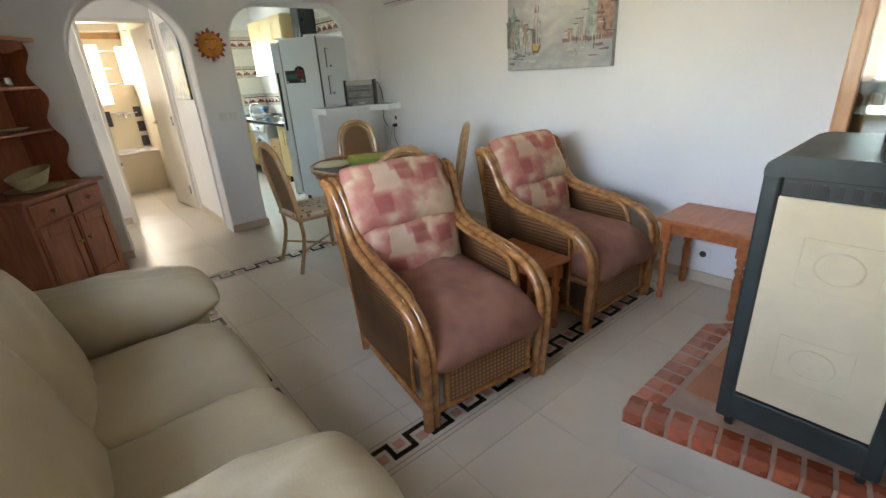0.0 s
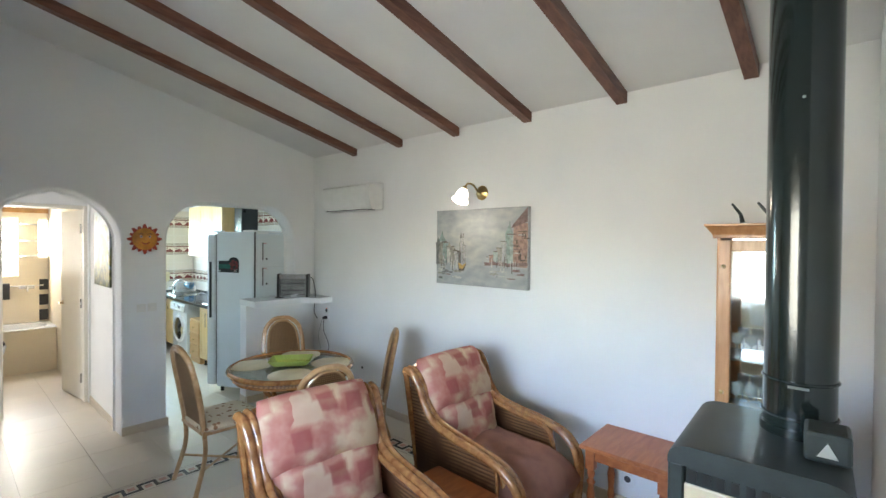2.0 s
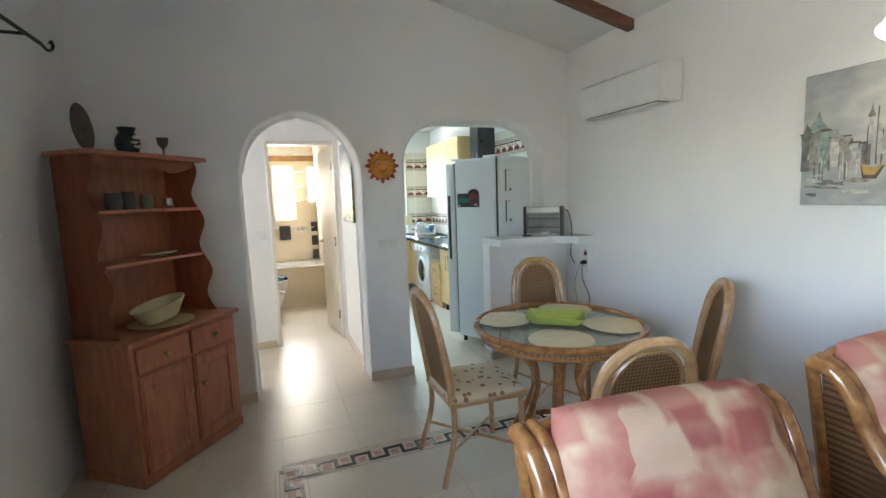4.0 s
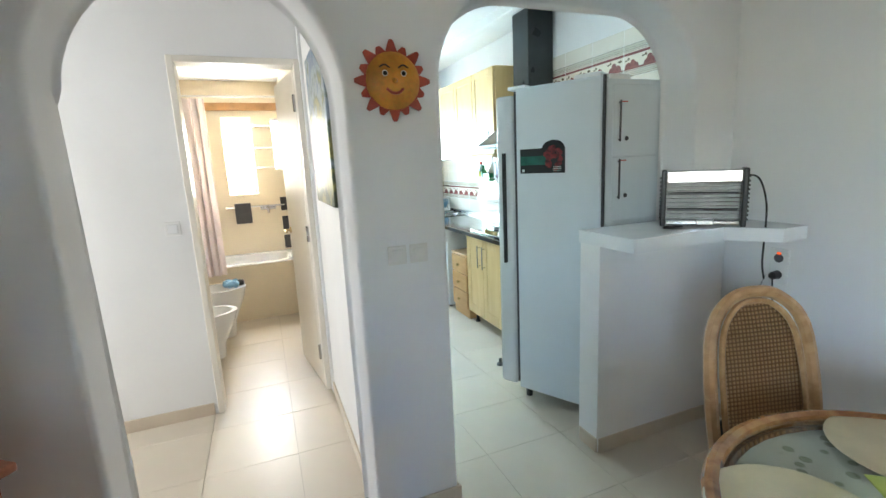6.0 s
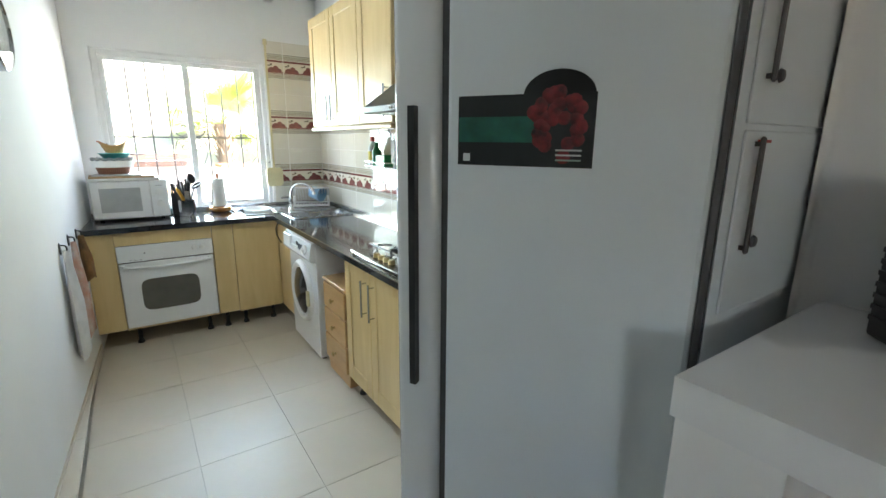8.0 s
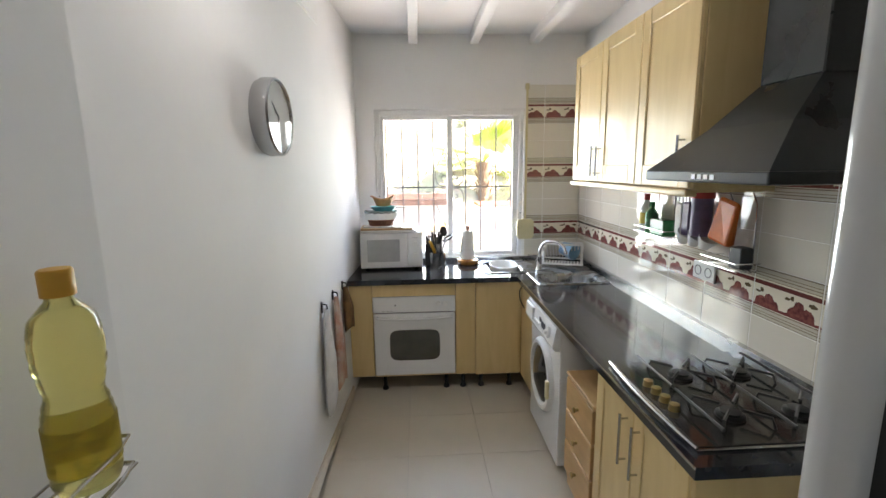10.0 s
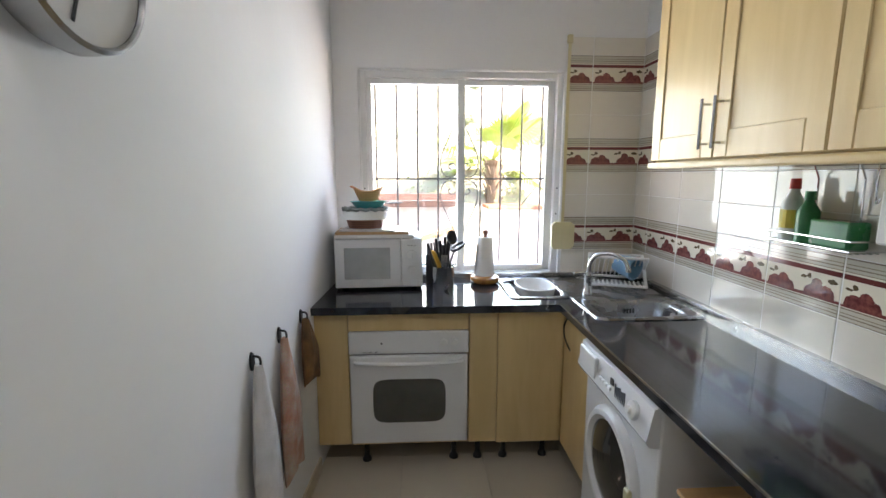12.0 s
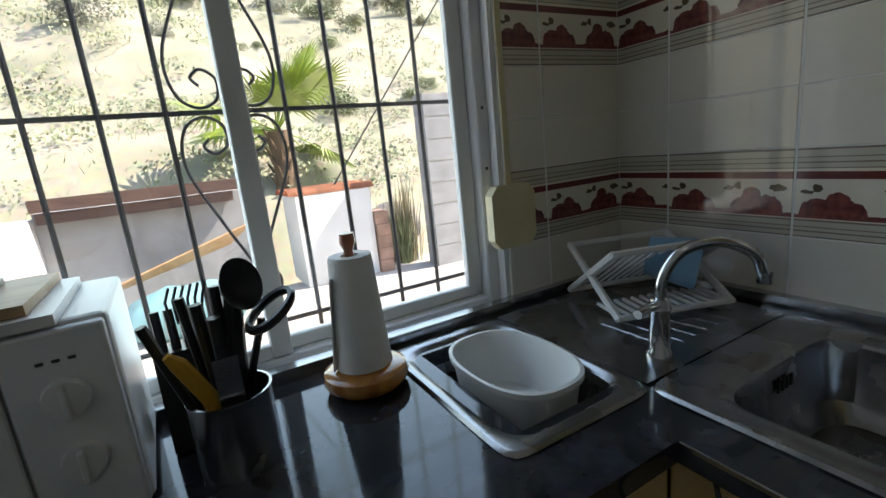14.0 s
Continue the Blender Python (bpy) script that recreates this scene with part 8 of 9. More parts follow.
# ---- outside the kitchen window ----
SOIL = material("dry_hill_soil", (0.40, 0.36, 0.26), 0.95, 0, 0.3, 0.8, 9, 0.8, (0.25, 0.25, 0.16))
PAVE = material("pale_paving", (0.50, 0.46, 0.40), 0.85, 0, 0.12, 1.5, 30, 0.2)
WHITEW = material("whitewash", (0.74, 0.72, 0.68), 0.9, 0, 0.08, 2, 30, 0.3)
BLOCK = material("grey_block", (0.34, 0.33, 0.32), 0.9, 0, 0.12, 5, 60, 0.4)
TIMBER = wood("weathered_timber", (0.12, 0.065, 0.045), (0.07, 0.036, 0.026), 0.7, 4, (1, 8, 8), 0)


def hill_z(x, y):
    base = -0.16
    if y > 13.0:
        base += min(1, (y - 13.0) / 1.5) * 0.9 + max(0, y - 13.6) * 0.50 + 0.006 * max(0, y - 20) * max(0, 1)
        n = noise.noise(Vector((x * 0.25, y * 0.25, 0))) * 0.8 + noise.noise(Vector((x * 0.9, y * 0.9, 3))) * 0.25
        base += n * min(1, (y - 13.0) / 3)
    return base


bm = bmesh.new()
xs = [-400, -200, -100, -60, -40, -30] + [-24 + 1.2 * k for k in range(50)] + [40, 60, 100, 200, 400]
ys = [-400, -200, -60, -20, 0, 9, 12] + [13 + 0.6 * k for k in range(30)] + [31 + 2 * k for k in range(20)] + [90, 140, 260, 420]
vs = [[bm.verts.new((x, y, hill_z(x, min(y, 90)))) for x in xs] for y in ys]
for a, b in zip(vs, vs[1:]):
    for i in range(len(xs) - 1):
        bm.faces.new((a[i], a[i + 1], b[i + 1], b[i]))
structure("ground", bm, SOIL, "dry sandy hillside rising behind the house", "ground", True)
structure("terrace", bx(-3, 6.6, 9.42, 12.6, -0.1, 0.16), PAVE, "pale paved terrace below the kitchen window", "terrace")
# whitewashed planter walls with terracotta caps
structure("planter_wall", soften(bx(-2.5, 1.60, 12.35, 12.6, 0.16, 1.08), 0.02, 2), WHITEW, "whitewashed garden wall with tile caps", "wall")
# the stretch behind the beam is grey instead of whitewashed
structure("planter_wall_low", soften(bx(1.60, 3.02, 12.5, 12.7, 0.16, 1.12), 0.02, 2), BLOCK, "low grey garden wall behind a beam", "wall")
structure("planter_pillar", soften(bx(3.42, 4.12, 12.3, 12.9, 0.16, 1.0), 0.02, 2), WHITEW, "whitewashed planter box with tile caps", "wall")
bmm = thing("garden_beam", pose(1.62, 12.43, 1.13), "brown weathered timber beam along the garden wall", "beam")
part("timber", soften(bx(0, 1.36, -0.06, 0.06, 0, 0.09), 0.008, 1), TIMBER, bmm)
part("lower_timber", soften(bx(0.02, 1.32, -0.04, 0.05, -0.09, -0.01), 0.008, 1), TIMBER, bmm)


def cap_tile(x, y, z, rz):
    bm = bmesh.new()
    n = 8
    rows = []
    for L in (-0.15, 0.15):
        rows.append([bm.verts.new((L, 0.10 * math.cos(math.pi * k / n), 0.055 * math.sin(math.pi * k / n))) for k in range(n + 1)])
    for k in range(n):
        bm.faces.new((rows[0][k], rows[0][k + 1], rows[1][k + 1], rows[1][k]))
    bmesh.ops.solidify(bm, geom=bm.faces[:], thickness=0.014)
    return tagged(part("cap_tile", bm, TERRACOTTA, None, "", True, pose(x, y, z, 0, 0, rz)), "curved terracotta cap tile on the garden wall", "roof tile", "terracotta cap tiles")


for k in range(13):
    cap_tile(-2.35 + 0.30 * k, 12.47 + random.uniform(-0.01, 0.01), 1.085, random.uniform(-3, 3))
for k in range(3):
    for j in range(3):
        cap_tile(3.52 + 0.25 * k, 12.40 + 0.2 * j, 1.005, random.uniform(-3, 3))
tagged(part("teal_tarpaulin", pl(0.8, 0.5, 0.36, pose(2.45, 11.95, 0.30), n=12, wrinkle=0.03), material("teal_sheet", (0.20, 0.38, 0.40), 0.5, 0, 0.1, 6, 60, 0.1), None, "", True), "pale teal sheet folded on the terrace", "tarpaulin")
for k in range(7):
    tagged(part("cane_pole", tb([(1.75 + 0.05 * k, 12.30 - 0.015 * k, 0.42 + 0.02 * k), (2.85 + 0.03 * k, 12.30 - 0.01 * k, 0.70 + 0.025 * k)], 0.012, 6), PALECANE), "dry cane pole leaning by the garden wall", "pole", "cane poles")
# grey block pillar
gp = thing("block_pillar", pose(4.63, 12.0, 0.16), "grey concrete block pillar at the terrace edge", "pillar")
for k in range(8):
    part("block", soften(bx(0, 0.40, 0, 0.20, k * 0.205, k * 0.205 + 0.195), 0.006, 1), BLOCK, gp)
    part("mortar_joint", bx(0.01, 0.39, 0.01, 0.19, k * 0.205 + 0.195, k * 0.205 + 0.205), GROUT, gp)
bk = thing("brick_stack", pose(4.125, 12.25, 0.16), "stack of dusty hollow red bricks beside the planter", "bricks")
DUSTBRICK = material("dusty_red_brick", (0.42, 0.26, 0.19), 0.9, 0, 0.2, 7, 60, 0.3, None, 0.3, 0, 0.2)
for k in range(5):
    part("hollow_brick", soften(bx(0.006 * (k % 2), 0.135 + 0.005 * ((k * 3) % 4), 0.008 * ((k * 2) % 3), 0.25, k * 0.12, k * 0.12 + 0.116), 0.005, 1), DUSTBRICK, bk)
rk_ = bmesh.new()
bmesh.ops.create_icosphere(rk_, subdivisions=3, radius=0.35)
for v in rk_.verts:
    v.co *= 1 + 0.3 * noise.noise(v.co * 4)
    v.co.z *= 0.7
tagged(part("rock", rk_, material("dark_rock", (0.20, 0.19, 0.18), 0.9, 0, 0.25, 5, 40, 0.6), None, "", True, pose(4.63, 13.05, 0.50)), "grey rock at the foot of the slope", "rock")

FOL = [material("scrub_leaf_%s" % n, c, 0.7, 0, 0.3, 3, 30, 0.1, None, 0.3, 0, 0.25) for n, c in (("olive", (0.36, 0.36, 0.22)), ("grey", (0.40, 0.40, 0.31)), ("green", (0.30, 0.34, 0.18)))]


def shrub_mesh(seed, n=2200):
    r = random.Random(seed)
    bm = bmesh.new()
    lobes = [(Vector((r.uniform(-0.45, 0.45), r.uniform(-0.45, 0.45), r.uniform(0.2, 0.6))), r.uniform(0.25, 0.45)) for _ in range(7)]
    for k in range(n):
        c, rad = r.choice(lobes)
        d = Vector((r.gauss(0, 1), r.gauss(0, 1), r.gauss(0.3, 1))).normalized()
        p = c + d * rad * r.uniform(0.7, 1.08)
        if p.z < 0:
            p.z = abs(p.z) * 0.3
        u = Vector((r.gauss(0, 1), r.gauss(0, 1), r.gauss(0, 1))).normalized()
        w = u.cross(d).normalized() if u.cross(d).length > 0.01 else u.orthogonal()
        s = r.uniform(0.018, 0.042)
        bm.faces.new([bm.verts.new(p + q) for q in (u * s * 1.6, w * s * 0.7, -u * s * 0.9, -w * s * 0.7)])
    for k in range(5):
        a = r.uniform(0, 6.28)
        tube(bm, [(0, 0, -0.15), (0.15 * math.cos(a), 0.15 * math.sin(a), 0.15), (0.3 * math.cos(a), 0.3 * math.sin(a), 0.45)], 0.015, 4)
    me = bpy.data.meshes.new("shrub")
    bm.to_mesh(me)
    bm.free()
    me.materials.append(FOL[seed % 3])
    return me


SHRUBS = [shrub_mesh(k) for k in range(6)]
rnd = random.Random(21)
for k in range(290):
    y = 16.5 + 40 * rnd.random() ** 1.1
    x = 3.3 + (rnd.random() - 0.5) * (y - 6) * 2.3
    s = rnd.choice((0.22, 0.26, 0.30, 0.36, 0.62)) * rnd.uniform(0.8, 1.2) * (1 + (y - 15) * 0.03)
    ob = new("shrub", SHRUBS[k % 6])
    ob.matrix_basis = pose(x, y, hill_z(x, y) - 0.05, 0, 0, rnd.uniform(0, 360)) @ Matrix.Diagonal((s * rnd.uniform(0.9, 1.5), s * rnd.uniform(0.9, 1.4), s, 1))
    tagged(ob, "dusty olive-green scrub bush on the dry slope", "bush", "scrub bushes")
# low scrub that nobody could count, joined
bm = bmesh.new()
for k in range(5200):
    y = 14.2 + 48 * rnd.random() ** 1.4
    x = 3.3 + (rnd.random() - 0.5) * (y - 6) * 2.3
    if noise.noise(Vector((x * 0.35, y * 0.35, 9))) < -0.22:
        continue
    s = rnd.uniform(0.07, 0.25) * (1 + (y - 14) * 0.05)
    c = Vector((x, y, hill_z(x, y)))
    for _ in range(60):
        d = Vector((rnd.gauss(0, 1), rnd.gauss(0, 1), abs(rnd.gauss(0, 0.8)))).normalized()
        p = c + Vector((d.x * 1.25, d.y * 1.25, d.z)) * s * rnd.uniform(0.5, 1.05)
        u = Vector((rnd.gauss(0, 1), rnd.gauss(0, 1), rnd.gauss(0, 1))).normalized()
        w = u.orthogonal().normalized()
        q = s * rnd.uniform(0.10, 0.19)
        bm.faces.new([bm.verts.new(p + e) for e in (u * q, w * q * 0.6, -u * q * 0.7, -w * q * 0.6)])
SCRUB = material("low_scrub_leaf", (0.36, 0.37, 0.23), 0.8, 0, 0.3, 0.9, 12, 0.1, (0.22, 0.25, 0.14), 0.3)
tagged(part("low_scrub", bm, SCRUB), "grey-green low scrub covering the dry slope", "scrub", "", "stuff")
# dry grass
bm = bmesh.new()
for k in range(9000):
    y = 13.2 + 24 * rnd.random() ** 1.6
    x = 3.3 + (rnd.random() - 0.5) * (y - 6) * 1.9
    z = hill_z(x, y)
    a, h = rnd.uniform(0, 6.28), rnd.uniform(0.04, 0.11)
    d = Vector((math.cos(a), math.sin(a), 0)) * rnd.uniform(0.003, 0.008)
    p = Vector((x, y, z - 0.02))
    t_ = p + Vector((rnd.uniform(-0.08, 0.08), rnd.uniform(-0.08, 0.08), h))
    bm.faces.new([bm.verts.new(q) for q in (p - d, p + d, t_)])
STRAW = material("straw_grass", (0.56, 0.50, 0.32), 0.9, 0, 0.25, 3, 30, 0, None, 0.3)
tagged(part("dry_grass", bm, STRAW), "dry straw-coloured grass on the slope", "grass", "", "stuff")

# tall weeds between the bricks and the pillar
for k, (x, y, h) in enumerate(((4.47, 12.46, 0.62), (4.56, 12.50, 0.95), (4.52, 12.66, 0.78), (4.42, 12.62, 0.45))):
    bm = bmesh.new()
    for i in range(150):
        a, lean = rnd.uniform(0, 6.28), rnd.uniform(0.02, 0.16)
        b0 = Vector((rnd.gauss(0, 0.045), rnd.gauss(0, 0.045), 0))
        hh = h * rnd.uniform(0.35, 1.0)
        out = Vector((math.cos(a), math.sin(a), 0))
        mid, tip = b0 + out * lean * 0.35 + Vector((0, 0, hh * 0.6)), b0 + out * lean + Vector((0, 0, hh))
        w = Vector((-math.sin(a), math.cos(a), 0)) * rnd.uniform(0.004, 0.008)
        vs_ = [bm.verts.new(p) for p in (b0 - w, b0 + w, mid + w * 1.2, tip, mid - w * 1.2)]
        bm.faces.new(vs_)
    tagged(part("weed_clump", bm, FOL[2] if k in (0, 3) else STRAW, None, "", False, pose(x, y, 0.16)), "tall green weeds beside the block pillar" if k in (0, 3) else "tall straw-coloured weeds beside the block pillar", "weeds", "terrace weeds")

# fan palm
PALM = material("palm_leaf", (0.36, 0.48, 0.06), 0.45, 0, 0.2, 4, 40, 0.05)
PALM.node_tree.nodes["Principled BSDF"].inputs["Transmission Weight"].default_value = 0.25
pm = thing("fan_palm", pose(3.75, 14.3, hill_z(3.75, 14.3) - 0.05), "young fan palm with bright green leaves", "palm")
TRUNK = material("palm_trunk", (0.22, 0.14, 0.08), 0.9, 0, 0.25, 12, 60, 0.6)
th = 2.05 - (hill_z(3.85, 14.3) - 0.05) - 0.35
th = max(th, 0.5)
part("trunk", tb([(0, 0, -0.1), (0.02, 0, th * 0.5), (0, 0, th)], [0.14, 0.12, 0.15], 12), TRUNK, pm, "", True)
for k in range(26):
    a = k * 2.4
    z = th * (0.1 + 0.9 * k / 26)
    part("leaf_stub", tb([(0.11 * math.cos(a), 0.11 * math.sin(a), z - 0.06), (0.19 * math.cos(a), 0.19 * math.sin(a), z + 0.07)], [0.03, 0.008], 5), TRUNK, pm)
for k in range(19):
    a = k * 2.399
    el = radians(-28 + 96 * ((k * 7) % 19) / 18)
    L = rnd.uniform(0.45, 0.75)
    d = Vector((math.cos(a) * math.cos(el), math.sin(a) * math.cos(el), math.sin(el)))
    c = Vector((0, 0, th)) + d * L
    part("leaf_stalk", tb([(0, 0, th), Vector((0, 0, th)) + d * L * 0.5 + Vector((0, 0, 0.04)), c], 0.010, 5, 3), PALM, pm)
    side = d.cross(Vector((0, 0, 1)))
    side = side.normalized() if side.length > 0.05 else Vector((1, 0, 0))
    bm = bmesh.new()
    n = 26
    R = rnd.uniform(0.45, 0.62)
    for i in range(n):
        f = -1.9 + 3.8 * i / (n - 1)
        u = d * math.cos(f) + side * math.sin(f)
        nrm = d.cross(side)
        w = u.cross(nrm).normalized() * 0.022
        tip = c + u * R * (1 - 0.15 * abs(f) / 1.9) + Vector((0, 0, -0.10 * (0.5 + abs(f) / 2)))
        m1 = c + u * R * 0.55
        q = [bm.verts.new(p) for p in (c, m1 + w + nrm * 0.012, tip, m1 - w - nrm * 0.004)]
        bm.faces.new(q)
    part("fan_leaf", bm, PALM, pm)
# slanting stay wire
tagged(part("stay_wire", tb([(3.66, 12.4, 0.86), (5.50, 12.4, 3.19)], 0.008, 5), GRIRON), "thin slanting wire stay above the slope", "wire")

# ---- pieces: tiles and bricks ----
def shared_box(name, dims, bevel, mat):
    bm = bx(*dims, bevel, 1)
    me = bpy.data.meshes.new(name)
    bmesh.ops.recalc_face_normals(bm, faces=bm.faces)
    bm.to_mesh(me)
    bm.free()
    me.materials.append(mat)
    return me


def piece(name, me, parent, m):
    ob = new(name, me)
    ob.parent = parent
    ob.matrix_basis = m
    return ob


FLOOR_OB = bpy.data.objects["floor"]
T = 0.44
tile_me = shared_box("floor_tile", (0.0009, T - 0.0009, 0.0009, T - 0.0009, -0.011, 0.0), 0.0006, FLOOR)
for i in range(-10, 5):
    for j in range(-19, 6):
        x, y = 2.35 + T * i, 6.925 + T * j
        if y > 9.3 or x > 3.9 or x < -1.7 or y < -1.4:
            continue
        if x < -0.3 and (y < 4.7 or y > 6.3):
            continue
        if x < 1.5 and y > 9.0:
            continue
        if x > 1.9 and y > 5.1:
            fall = math.degrees(math.atan2(floor_z(y + T) - floor_z(y), T))
            piece("floor_tile", tile_me, bpy.data.objects["floor_kitchen"], pose(x, y, floor_z(y), fall))
        else:
            piece("floor_tile", tile_me, FLOOR_OB, pose(x, y, 0))

# meander border, a rectangle on the living room floor
bx0, bx1, by0, by1 = 1.02, 3.35, 1.40, 3.93


def strip(bm, a, b, w, z0, z1):
    d = (Vector(b) - Vector(a)).normalized()
    n_ = Vector((-d.y, d.x)) * w / 2
    a, b = Vector(a) - d * w / 2, Vector(b) + d * w / 2
    lo = [bm.verts.new((*(p), z0)) for p in (a - n_, b - n_, b + n_, a + n_)]
    hi = [bm.verts.new((*(p), z1)) for p in (a - n_, b - n_, b + n_, a + n_)]
    bm.faces.new(hi)
    for k in range(4):
        bm.faces.new((lo[k], lo[(k + 1) % 4], hi[(k + 1) % 4], hi[k]))


key, squares, lines = bmesh.new(), bmesh.new(), bmesh.new()
for (a, b) in (((bx0, by0), (bx1, by0)), ((bx1, by0), (bx1, by1)), ((bx1, by1), (bx0, by1)), ((bx0, by1), (bx0, by0))):
    a, b = Vector(a), Vector(b)
    L = (b - a).length
    d = (b - a).normalized()
    n_ = Vector((-d.y, d.x))
    P = L / round(L / 0.20)
    k = 0
    while k * P < L - 0.01:
        o = a + d * k * P
        pts = [(0.0, 0.022), (0.0, 0.098), (P / 2, 0.098), (P / 2, 0.022), (P, 0.022)]
        for e, ((u0, v0), (u1, v1)) in enumerate(zip(pts, pts[1:])):
            strip(key, o + d * u0 + n_ * v0, o + d * u1 + n_ * v1, 0.022, 0.0005, 0.0035 + 0.0002 * e)
        for u, v in ((P * 0.25, 0.045), (P * 0.75, 0.075)):
            strip(squares, o + d * (u - 0.001) + n_ * v, o + d * (u + 0.001) + n_ * v, 0.042, 0.0005, 0.003)
        k += 1
    for v in (-0.012, -0.035, 0.130):
        strip(lines, a + n_ * v, b + n_ * v, 0.004, 0.0005, 0.002)
bord = tagged(part("floor_border", key, BLACKTILE), "black meander mosaic border laid in the floor", "border", "", "structure")
part("border_square", squares, PINKTILE, bord, "pink mosaic squares")
part("border_line", lines, LINETILE, bord, "thin beige lines")


# printed wall tiles
def band_material():
    m = material("fruit_band_tile", (0.70, 0.64, 0.52), 0.05, 0, 0.03, 3, 40, 0.0, None, 0.5, 0.3)
    t = m.node_tree
    b = t.nodes["Principled BSDF"]
    co = t.nodes["Texture Coordinate"]
    sp = t.nodes.new("ShaderNodeSeparateXYZ")
    t.links.new(co.outputs["Object"], sp.inputs["Vector"])
    zf = t.nodes.new("ShaderNodeMath")
    zf.operation, zf.inputs[1].default_value = "DIVIDE", 0.205
    t.links.new(sp.outputs["Z"], zf.inputs[0])
    r = t.nodes.new("ShaderNodeValToRGB")
    r.color_ramp.interpolation = "CONSTANT"
    e = r.color_ramp.elements
    cream, line, grey, mar = (0.72, 0.66, 0.55, 1), (0.22, 0.17, 0.13, 1), (0.50, 0.46, 0.38, 1), (0.15, 0.035, 0.032, 1)
    stops = [(0.0, line), (0.02, grey), (0.07, line), (0.085, grey), (0.12, line), (0.13, grey), (0.19, line), (0.21, cream), (0.66, mar), (0.74, cream), (0.77, line), (0.785, grey), (0.83, line), (0.845, grey), (0.89, line), (0.90, grey), (0.97, line)]
    e[0].position, e[0].color = stops[0]
    e[1].position, e[1].color = stops[1]
    for p, c in stops[2:]:
        e.new(p).color = c
    t.links.new(zf.outputs[0], r.inputs["Fac"])
    # fruit as overlapping discs with a wavering outline, leaves as flat ovals above them
    wob = t.nodes.new("ShaderNodeTexNoise")
    wob.inputs["Scale"].default_value, wob.inputs["Detail"].default_value = 70, 2
    t.links.new(co.outputs["Object"], wob.inputs["Vector"])
    sh = t.nodes.new("ShaderNodeVectorMath")
    sh.operation = "MULTIPLY_ADD"
    sh.inputs[1].default_value = (0.014, 0.0, 0.014)
    t.links.new(wob.outputs["Color"], sh.inputs[0])
    t.links.new(co.outputs["Object"], sh.inputs[2])

    def discs(shapes):
        last = None
        for x, z, rx, rz in shapes:
            d = t.nodes.new("ShaderNodeVectorMath")
            d.operation = "SUBTRACT"
            d.inputs[1].default_value = (x + 0.007, 0.0, z + 0.007)
            t.links.new(sh.outputs["Vector"], d.inputs[0])
            q = t.nodes.new("ShaderNodeVectorMath")
            q.operation = "MULTIPLY"
            q.inputs[1].default_value = (1 / rx, 0.0, 1 / rz)
            t.links.new(d.outputs["Vector"], q.inputs[0])
            l = t.nodes.new("ShaderNodeVectorMath")
            l.operation = "LENGTH"
            t.links.new(q.outputs["Vector"], l.inputs[0])
            if last is None:
                last = l.outputs["Value"]
            else:
                mn = t.nodes.new("ShaderNodeMath")
                mn.operation = "MINIMUM"
                t.links.new(last, mn.inputs[0])
                t.links.new(l.outputs["Value"], mn.inputs[1])
                last = mn.outputs[0]
        lt_ = t.nodes.new("ShaderNodeMath")
        lt_.operation, lt_.inputs[1].default_value = "LESS_THAN", 1.0
        t.links.new(last, lt_.inputs[0])
        return lt_.outputs[0]
    fruit = discs([(0.157, 0.044, 0.30, 0.013), (0.006, 0.036, 0.018, 0.018), (0.048, 0.058, 0.036, 0.034), (0.084, 0.066, 0.030, 0.040), (0.110, 0.054, 0.026, 0.030), (0.156, 0.038, 0.016, 0.020), (0.202, 0.054, 0.028, 0.034), (0.225, 0.076, 0.026, 0.040), (0.262, 0.058, 0.032, 0.038), (0.306, 0.036, 0.018, 0.018)])
    leaf = discs([(0.026, 0.106, 0.014, 0.005), (0.046, 0.114, 0.009, 0.009), (0.172, 0.112, 0.014, 0.005), (0.192, 0.118, 0.009, 0.010), (0.282, 0.114, 0.019, 0.008)])
    gt = t.nodes.new("ShaderNodeMath")
    gt.operation, gt.inputs[1].default_value = "GREATER_THAN", 0.225
    t.links.new(zf.outputs[0], gt.inputs[0])
    ls = t.nodes.new("ShaderNodeMath")
    ls.operation, ls.inputs[1].default_value = "LESS_THAN", 0.645
    t.links.new(zf.outputs[0], ls.inputs[0])
    ins = t.nodes.new("ShaderNodeMath")
    ins.operation = "MULTIPLY"
    t.links.new(gt.outputs[0], ins.inputs[0])
    t.links.new(ls.outputs[0], ins.inputs[1])
    both = t.nodes.new("ShaderNodeMath")
    both.operation = "MULTIPLY"
    t.links.new(ins.outputs[0], both.inputs[0])
    t.links.new(fruit, both.inputs[1])
    fn = t.nodes.new("ShaderNodeTexNoise")
    fn.inputs["Scale"].default_value = 60
    t.links.new(co.outputs["Object"], fn.inputs["Vector"])
    fc = t.nodes.new("ShaderNodeValToRGB")
    fc.color_ramp.elements[0].position, fc.color_ramp.elements[1].position = 0.35, 0.65
    fc.color_ramp.elements[0].color, fc.color_ramp.elements[1].color = (0.13, 0.032, 0.032, 1), (0.25, 0.075, 0.062, 1)
    t.links.new(fn.outputs["Fac"], fc.inputs["Fac"])
    lm = t.nodes.new("ShaderNodeMix")
    lm.data_type = "RGBA"
    t.links.new(leaf, lm.inputs["Factor"])
    t.links.new(r.outputs["Color"], lm.inputs["A"])
    lm.inputs["B"].default_value = (0.11, 0.075, 0.04, 1)
    mx = t.nodes.new("ShaderNodeMix")
    mx.data_type = "RGBA"
    t.links.new(both.outputs[0], mx.inputs["Factor"])
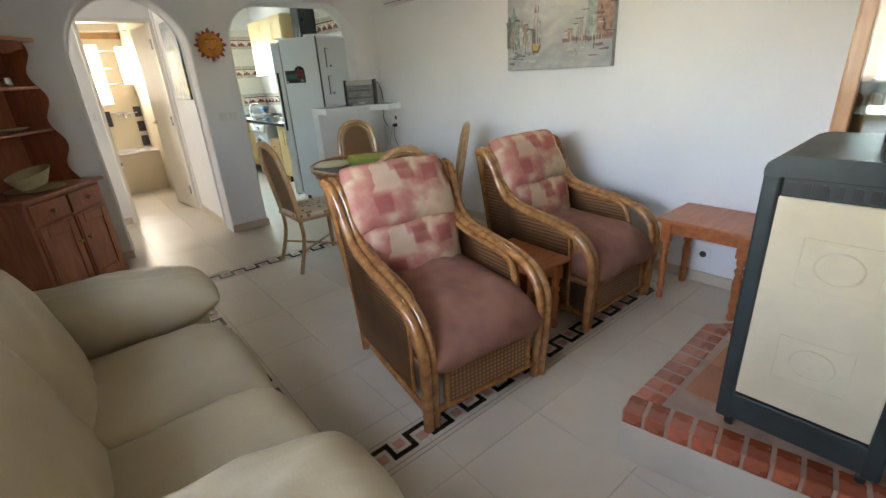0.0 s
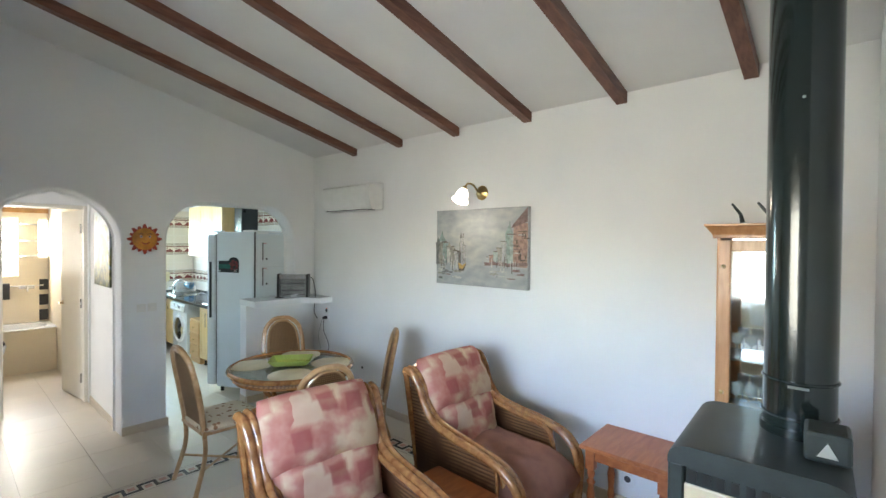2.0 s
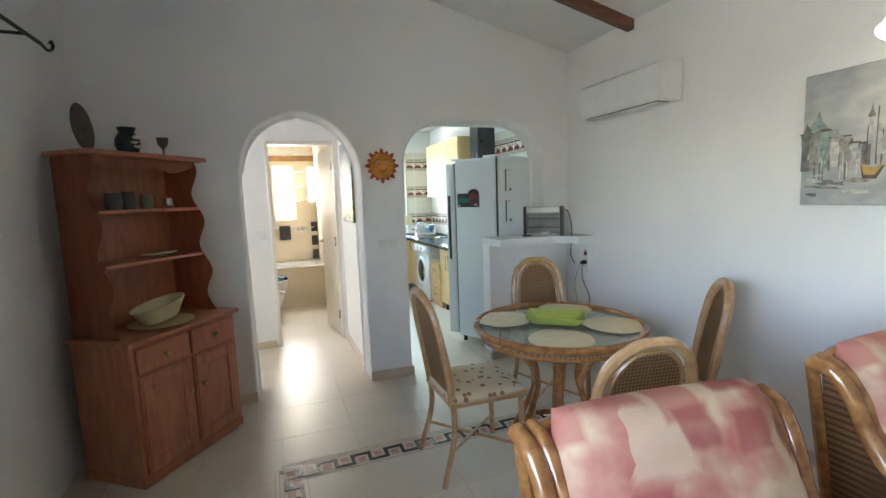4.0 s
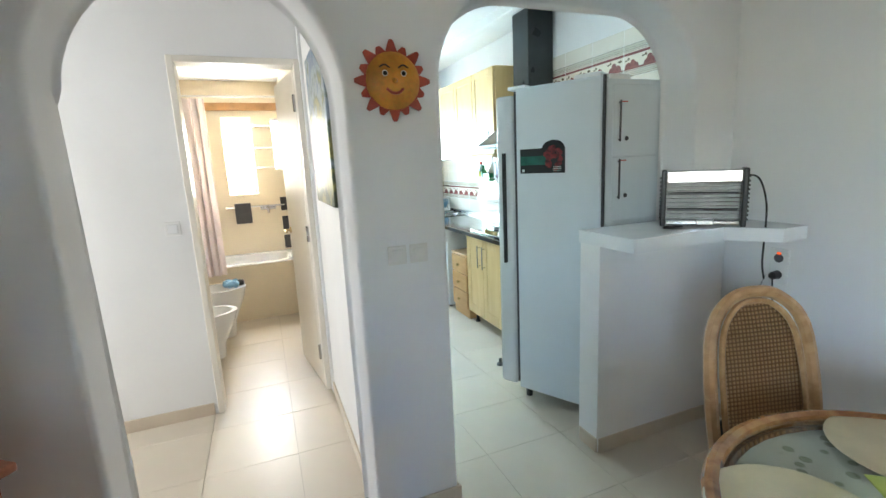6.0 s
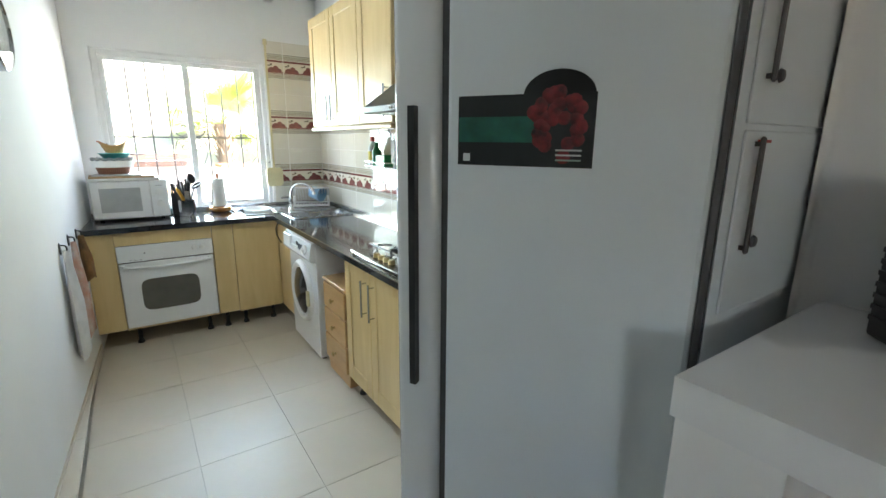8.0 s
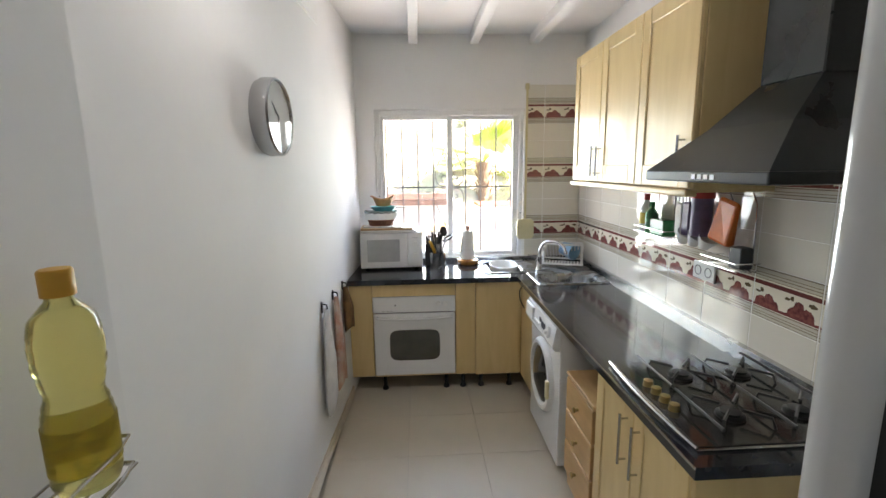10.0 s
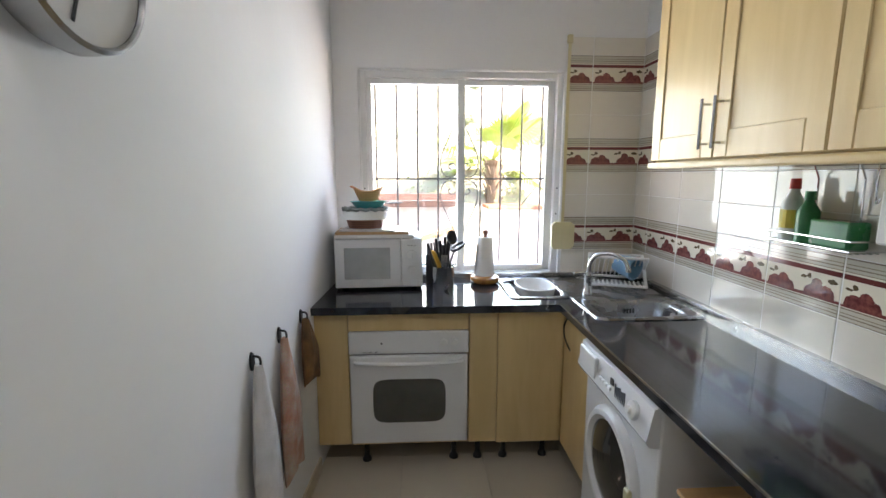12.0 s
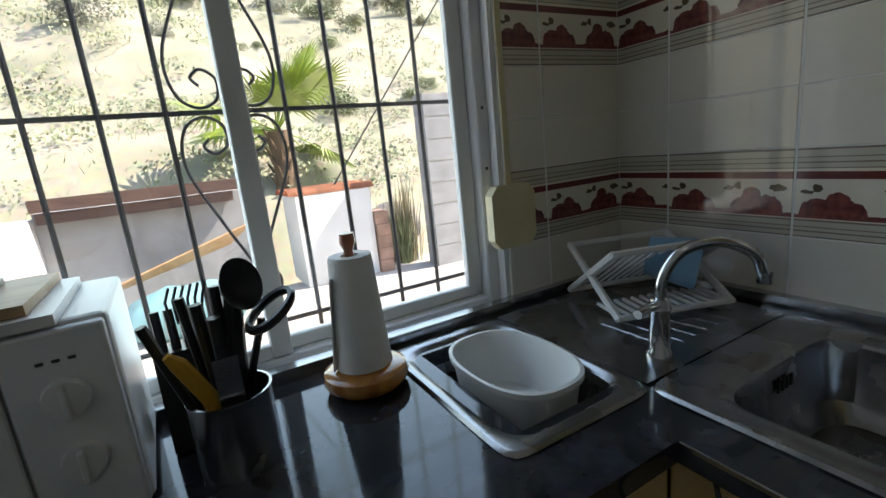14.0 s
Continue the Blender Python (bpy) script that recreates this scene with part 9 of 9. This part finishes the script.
    t.links.new(lm.outputs["Result"], mx.inputs["A"])
    t.links.new(fc.outputs["Color"], mx.inputs["B"])
    t.links.new(mx.outputs["Result"], b.inputs["Base Color"])
    return m


BAND = band_material()
PLAIN = material("plain_wall_tile", (0.72, 0.68, 0.60), 0.04, 0, 0.03, 2, 30, 0.0, None, 0.5, 0.3, 0.02)
ROWS_Z = [(0.83, 1.0, 0), (1.0, 1.205, 1), (1.205, 1.341, 0), (1.341, 1.477, 0), (1.477, 1.682, 1), (1.682, 1.818, 0), (1.818, 1.954, 0), (1.954, 2.159, 1), (2.159, 2.26, 0)]
east, north = bpy.data.objects["wall_kitchen_east"], bpy.data.objects["wall_kitchen_north"]
cache = {}


def wall_tile(w, h, band):
    k = (round(w, 3), round(h, 3), band)
    if k not in cache:
        cache[k] = shared_box("wall_tile", (0.0026, w - 0.0026, 0.0, 0.012, 0.0014, h - 0.0014), 0.0012, BAND if band else PLAIN)
    return cache[k]


WALLGROUT = material("pale_wall_grout", (0.84, 0.83, 0.80), 0.85, 0, 0.06, 6, 90, 0.1)
part("tile_grout", bx(3.8032, 3.832, 5.21, 9.1672, 0.832, 2.258), WALLGROUT, east)
part("tile_grout", bx(3.342, 3.8025, 9.1672, 9.20, 0.832, 2.258), WALLGROUT, north)
edges = [9.175, 9.0]
while edges[-1] > 5.2:
    edges.append(edges[-1] - 0.315)
for z0, z1, band in ROWS_Z:
    for a, b in zip(edges, edges[1:]):
        piece("wall_tile", wall_tile(a - b, z1 - z0, band), east, pose(3.802, a, z0, 0, 0, -90))
    for a, b in ((3.802, 3.49), (3.49, 3.34)):
        piece("wall_tile", wall_tile(a - b, z1 - z0, band), north, pose(b, 9.166, z0))

# hearth bricks
brick_me = shared_box("brick", (0.0, 0.10, 0.003, 0.069, 0.0, 0.062), 0.005, BRICK)
hearth_ob = bpy.data.objects["hearth_top"]
for (ax, ay), (cx, cy), skip in (((1.945, 0.845), (2.76, 0.87), 0.10), ((2.10, 0.105), (1.945, 0.845), 0.0), ((2.76, 0.87), (2.98, 0.60), 0.06)):
    a, c = Vector((ax, ay)), Vector((cx, cy))
    L = (c - a).length
    n = int((L - skip) / 0.073)
    ang = math.degrees(math.atan2(c.y - a.y, c.x - a.x))
    for k in range(n):
        p = a + (c - a).normalized() * (skip + (L - skip) * k / n)
        piece("brick", brick_me, hearth_ob, pose(p.x, p.y, 0.1675, 0, 0, ang) @ pose(0, 0.004, 0, 0, 0, -90))
tl_me = shared_box("hearth_tile", (0.004, 0.236, 0.004, 0.236, 0.0, 0.012), 0.003, TERRACOTTA)
for i in range(4):
    for j in range(3):
        x, y = 2.20 + 0.24 * i - 0.02 * j, 0.50 - 0.24 * j
        if y < 0.1 or x + 0.24 > 2.97:
            continue
        piece("hearth_tile", tl_me, hearth_ob, pose(x, y, 0.2205))
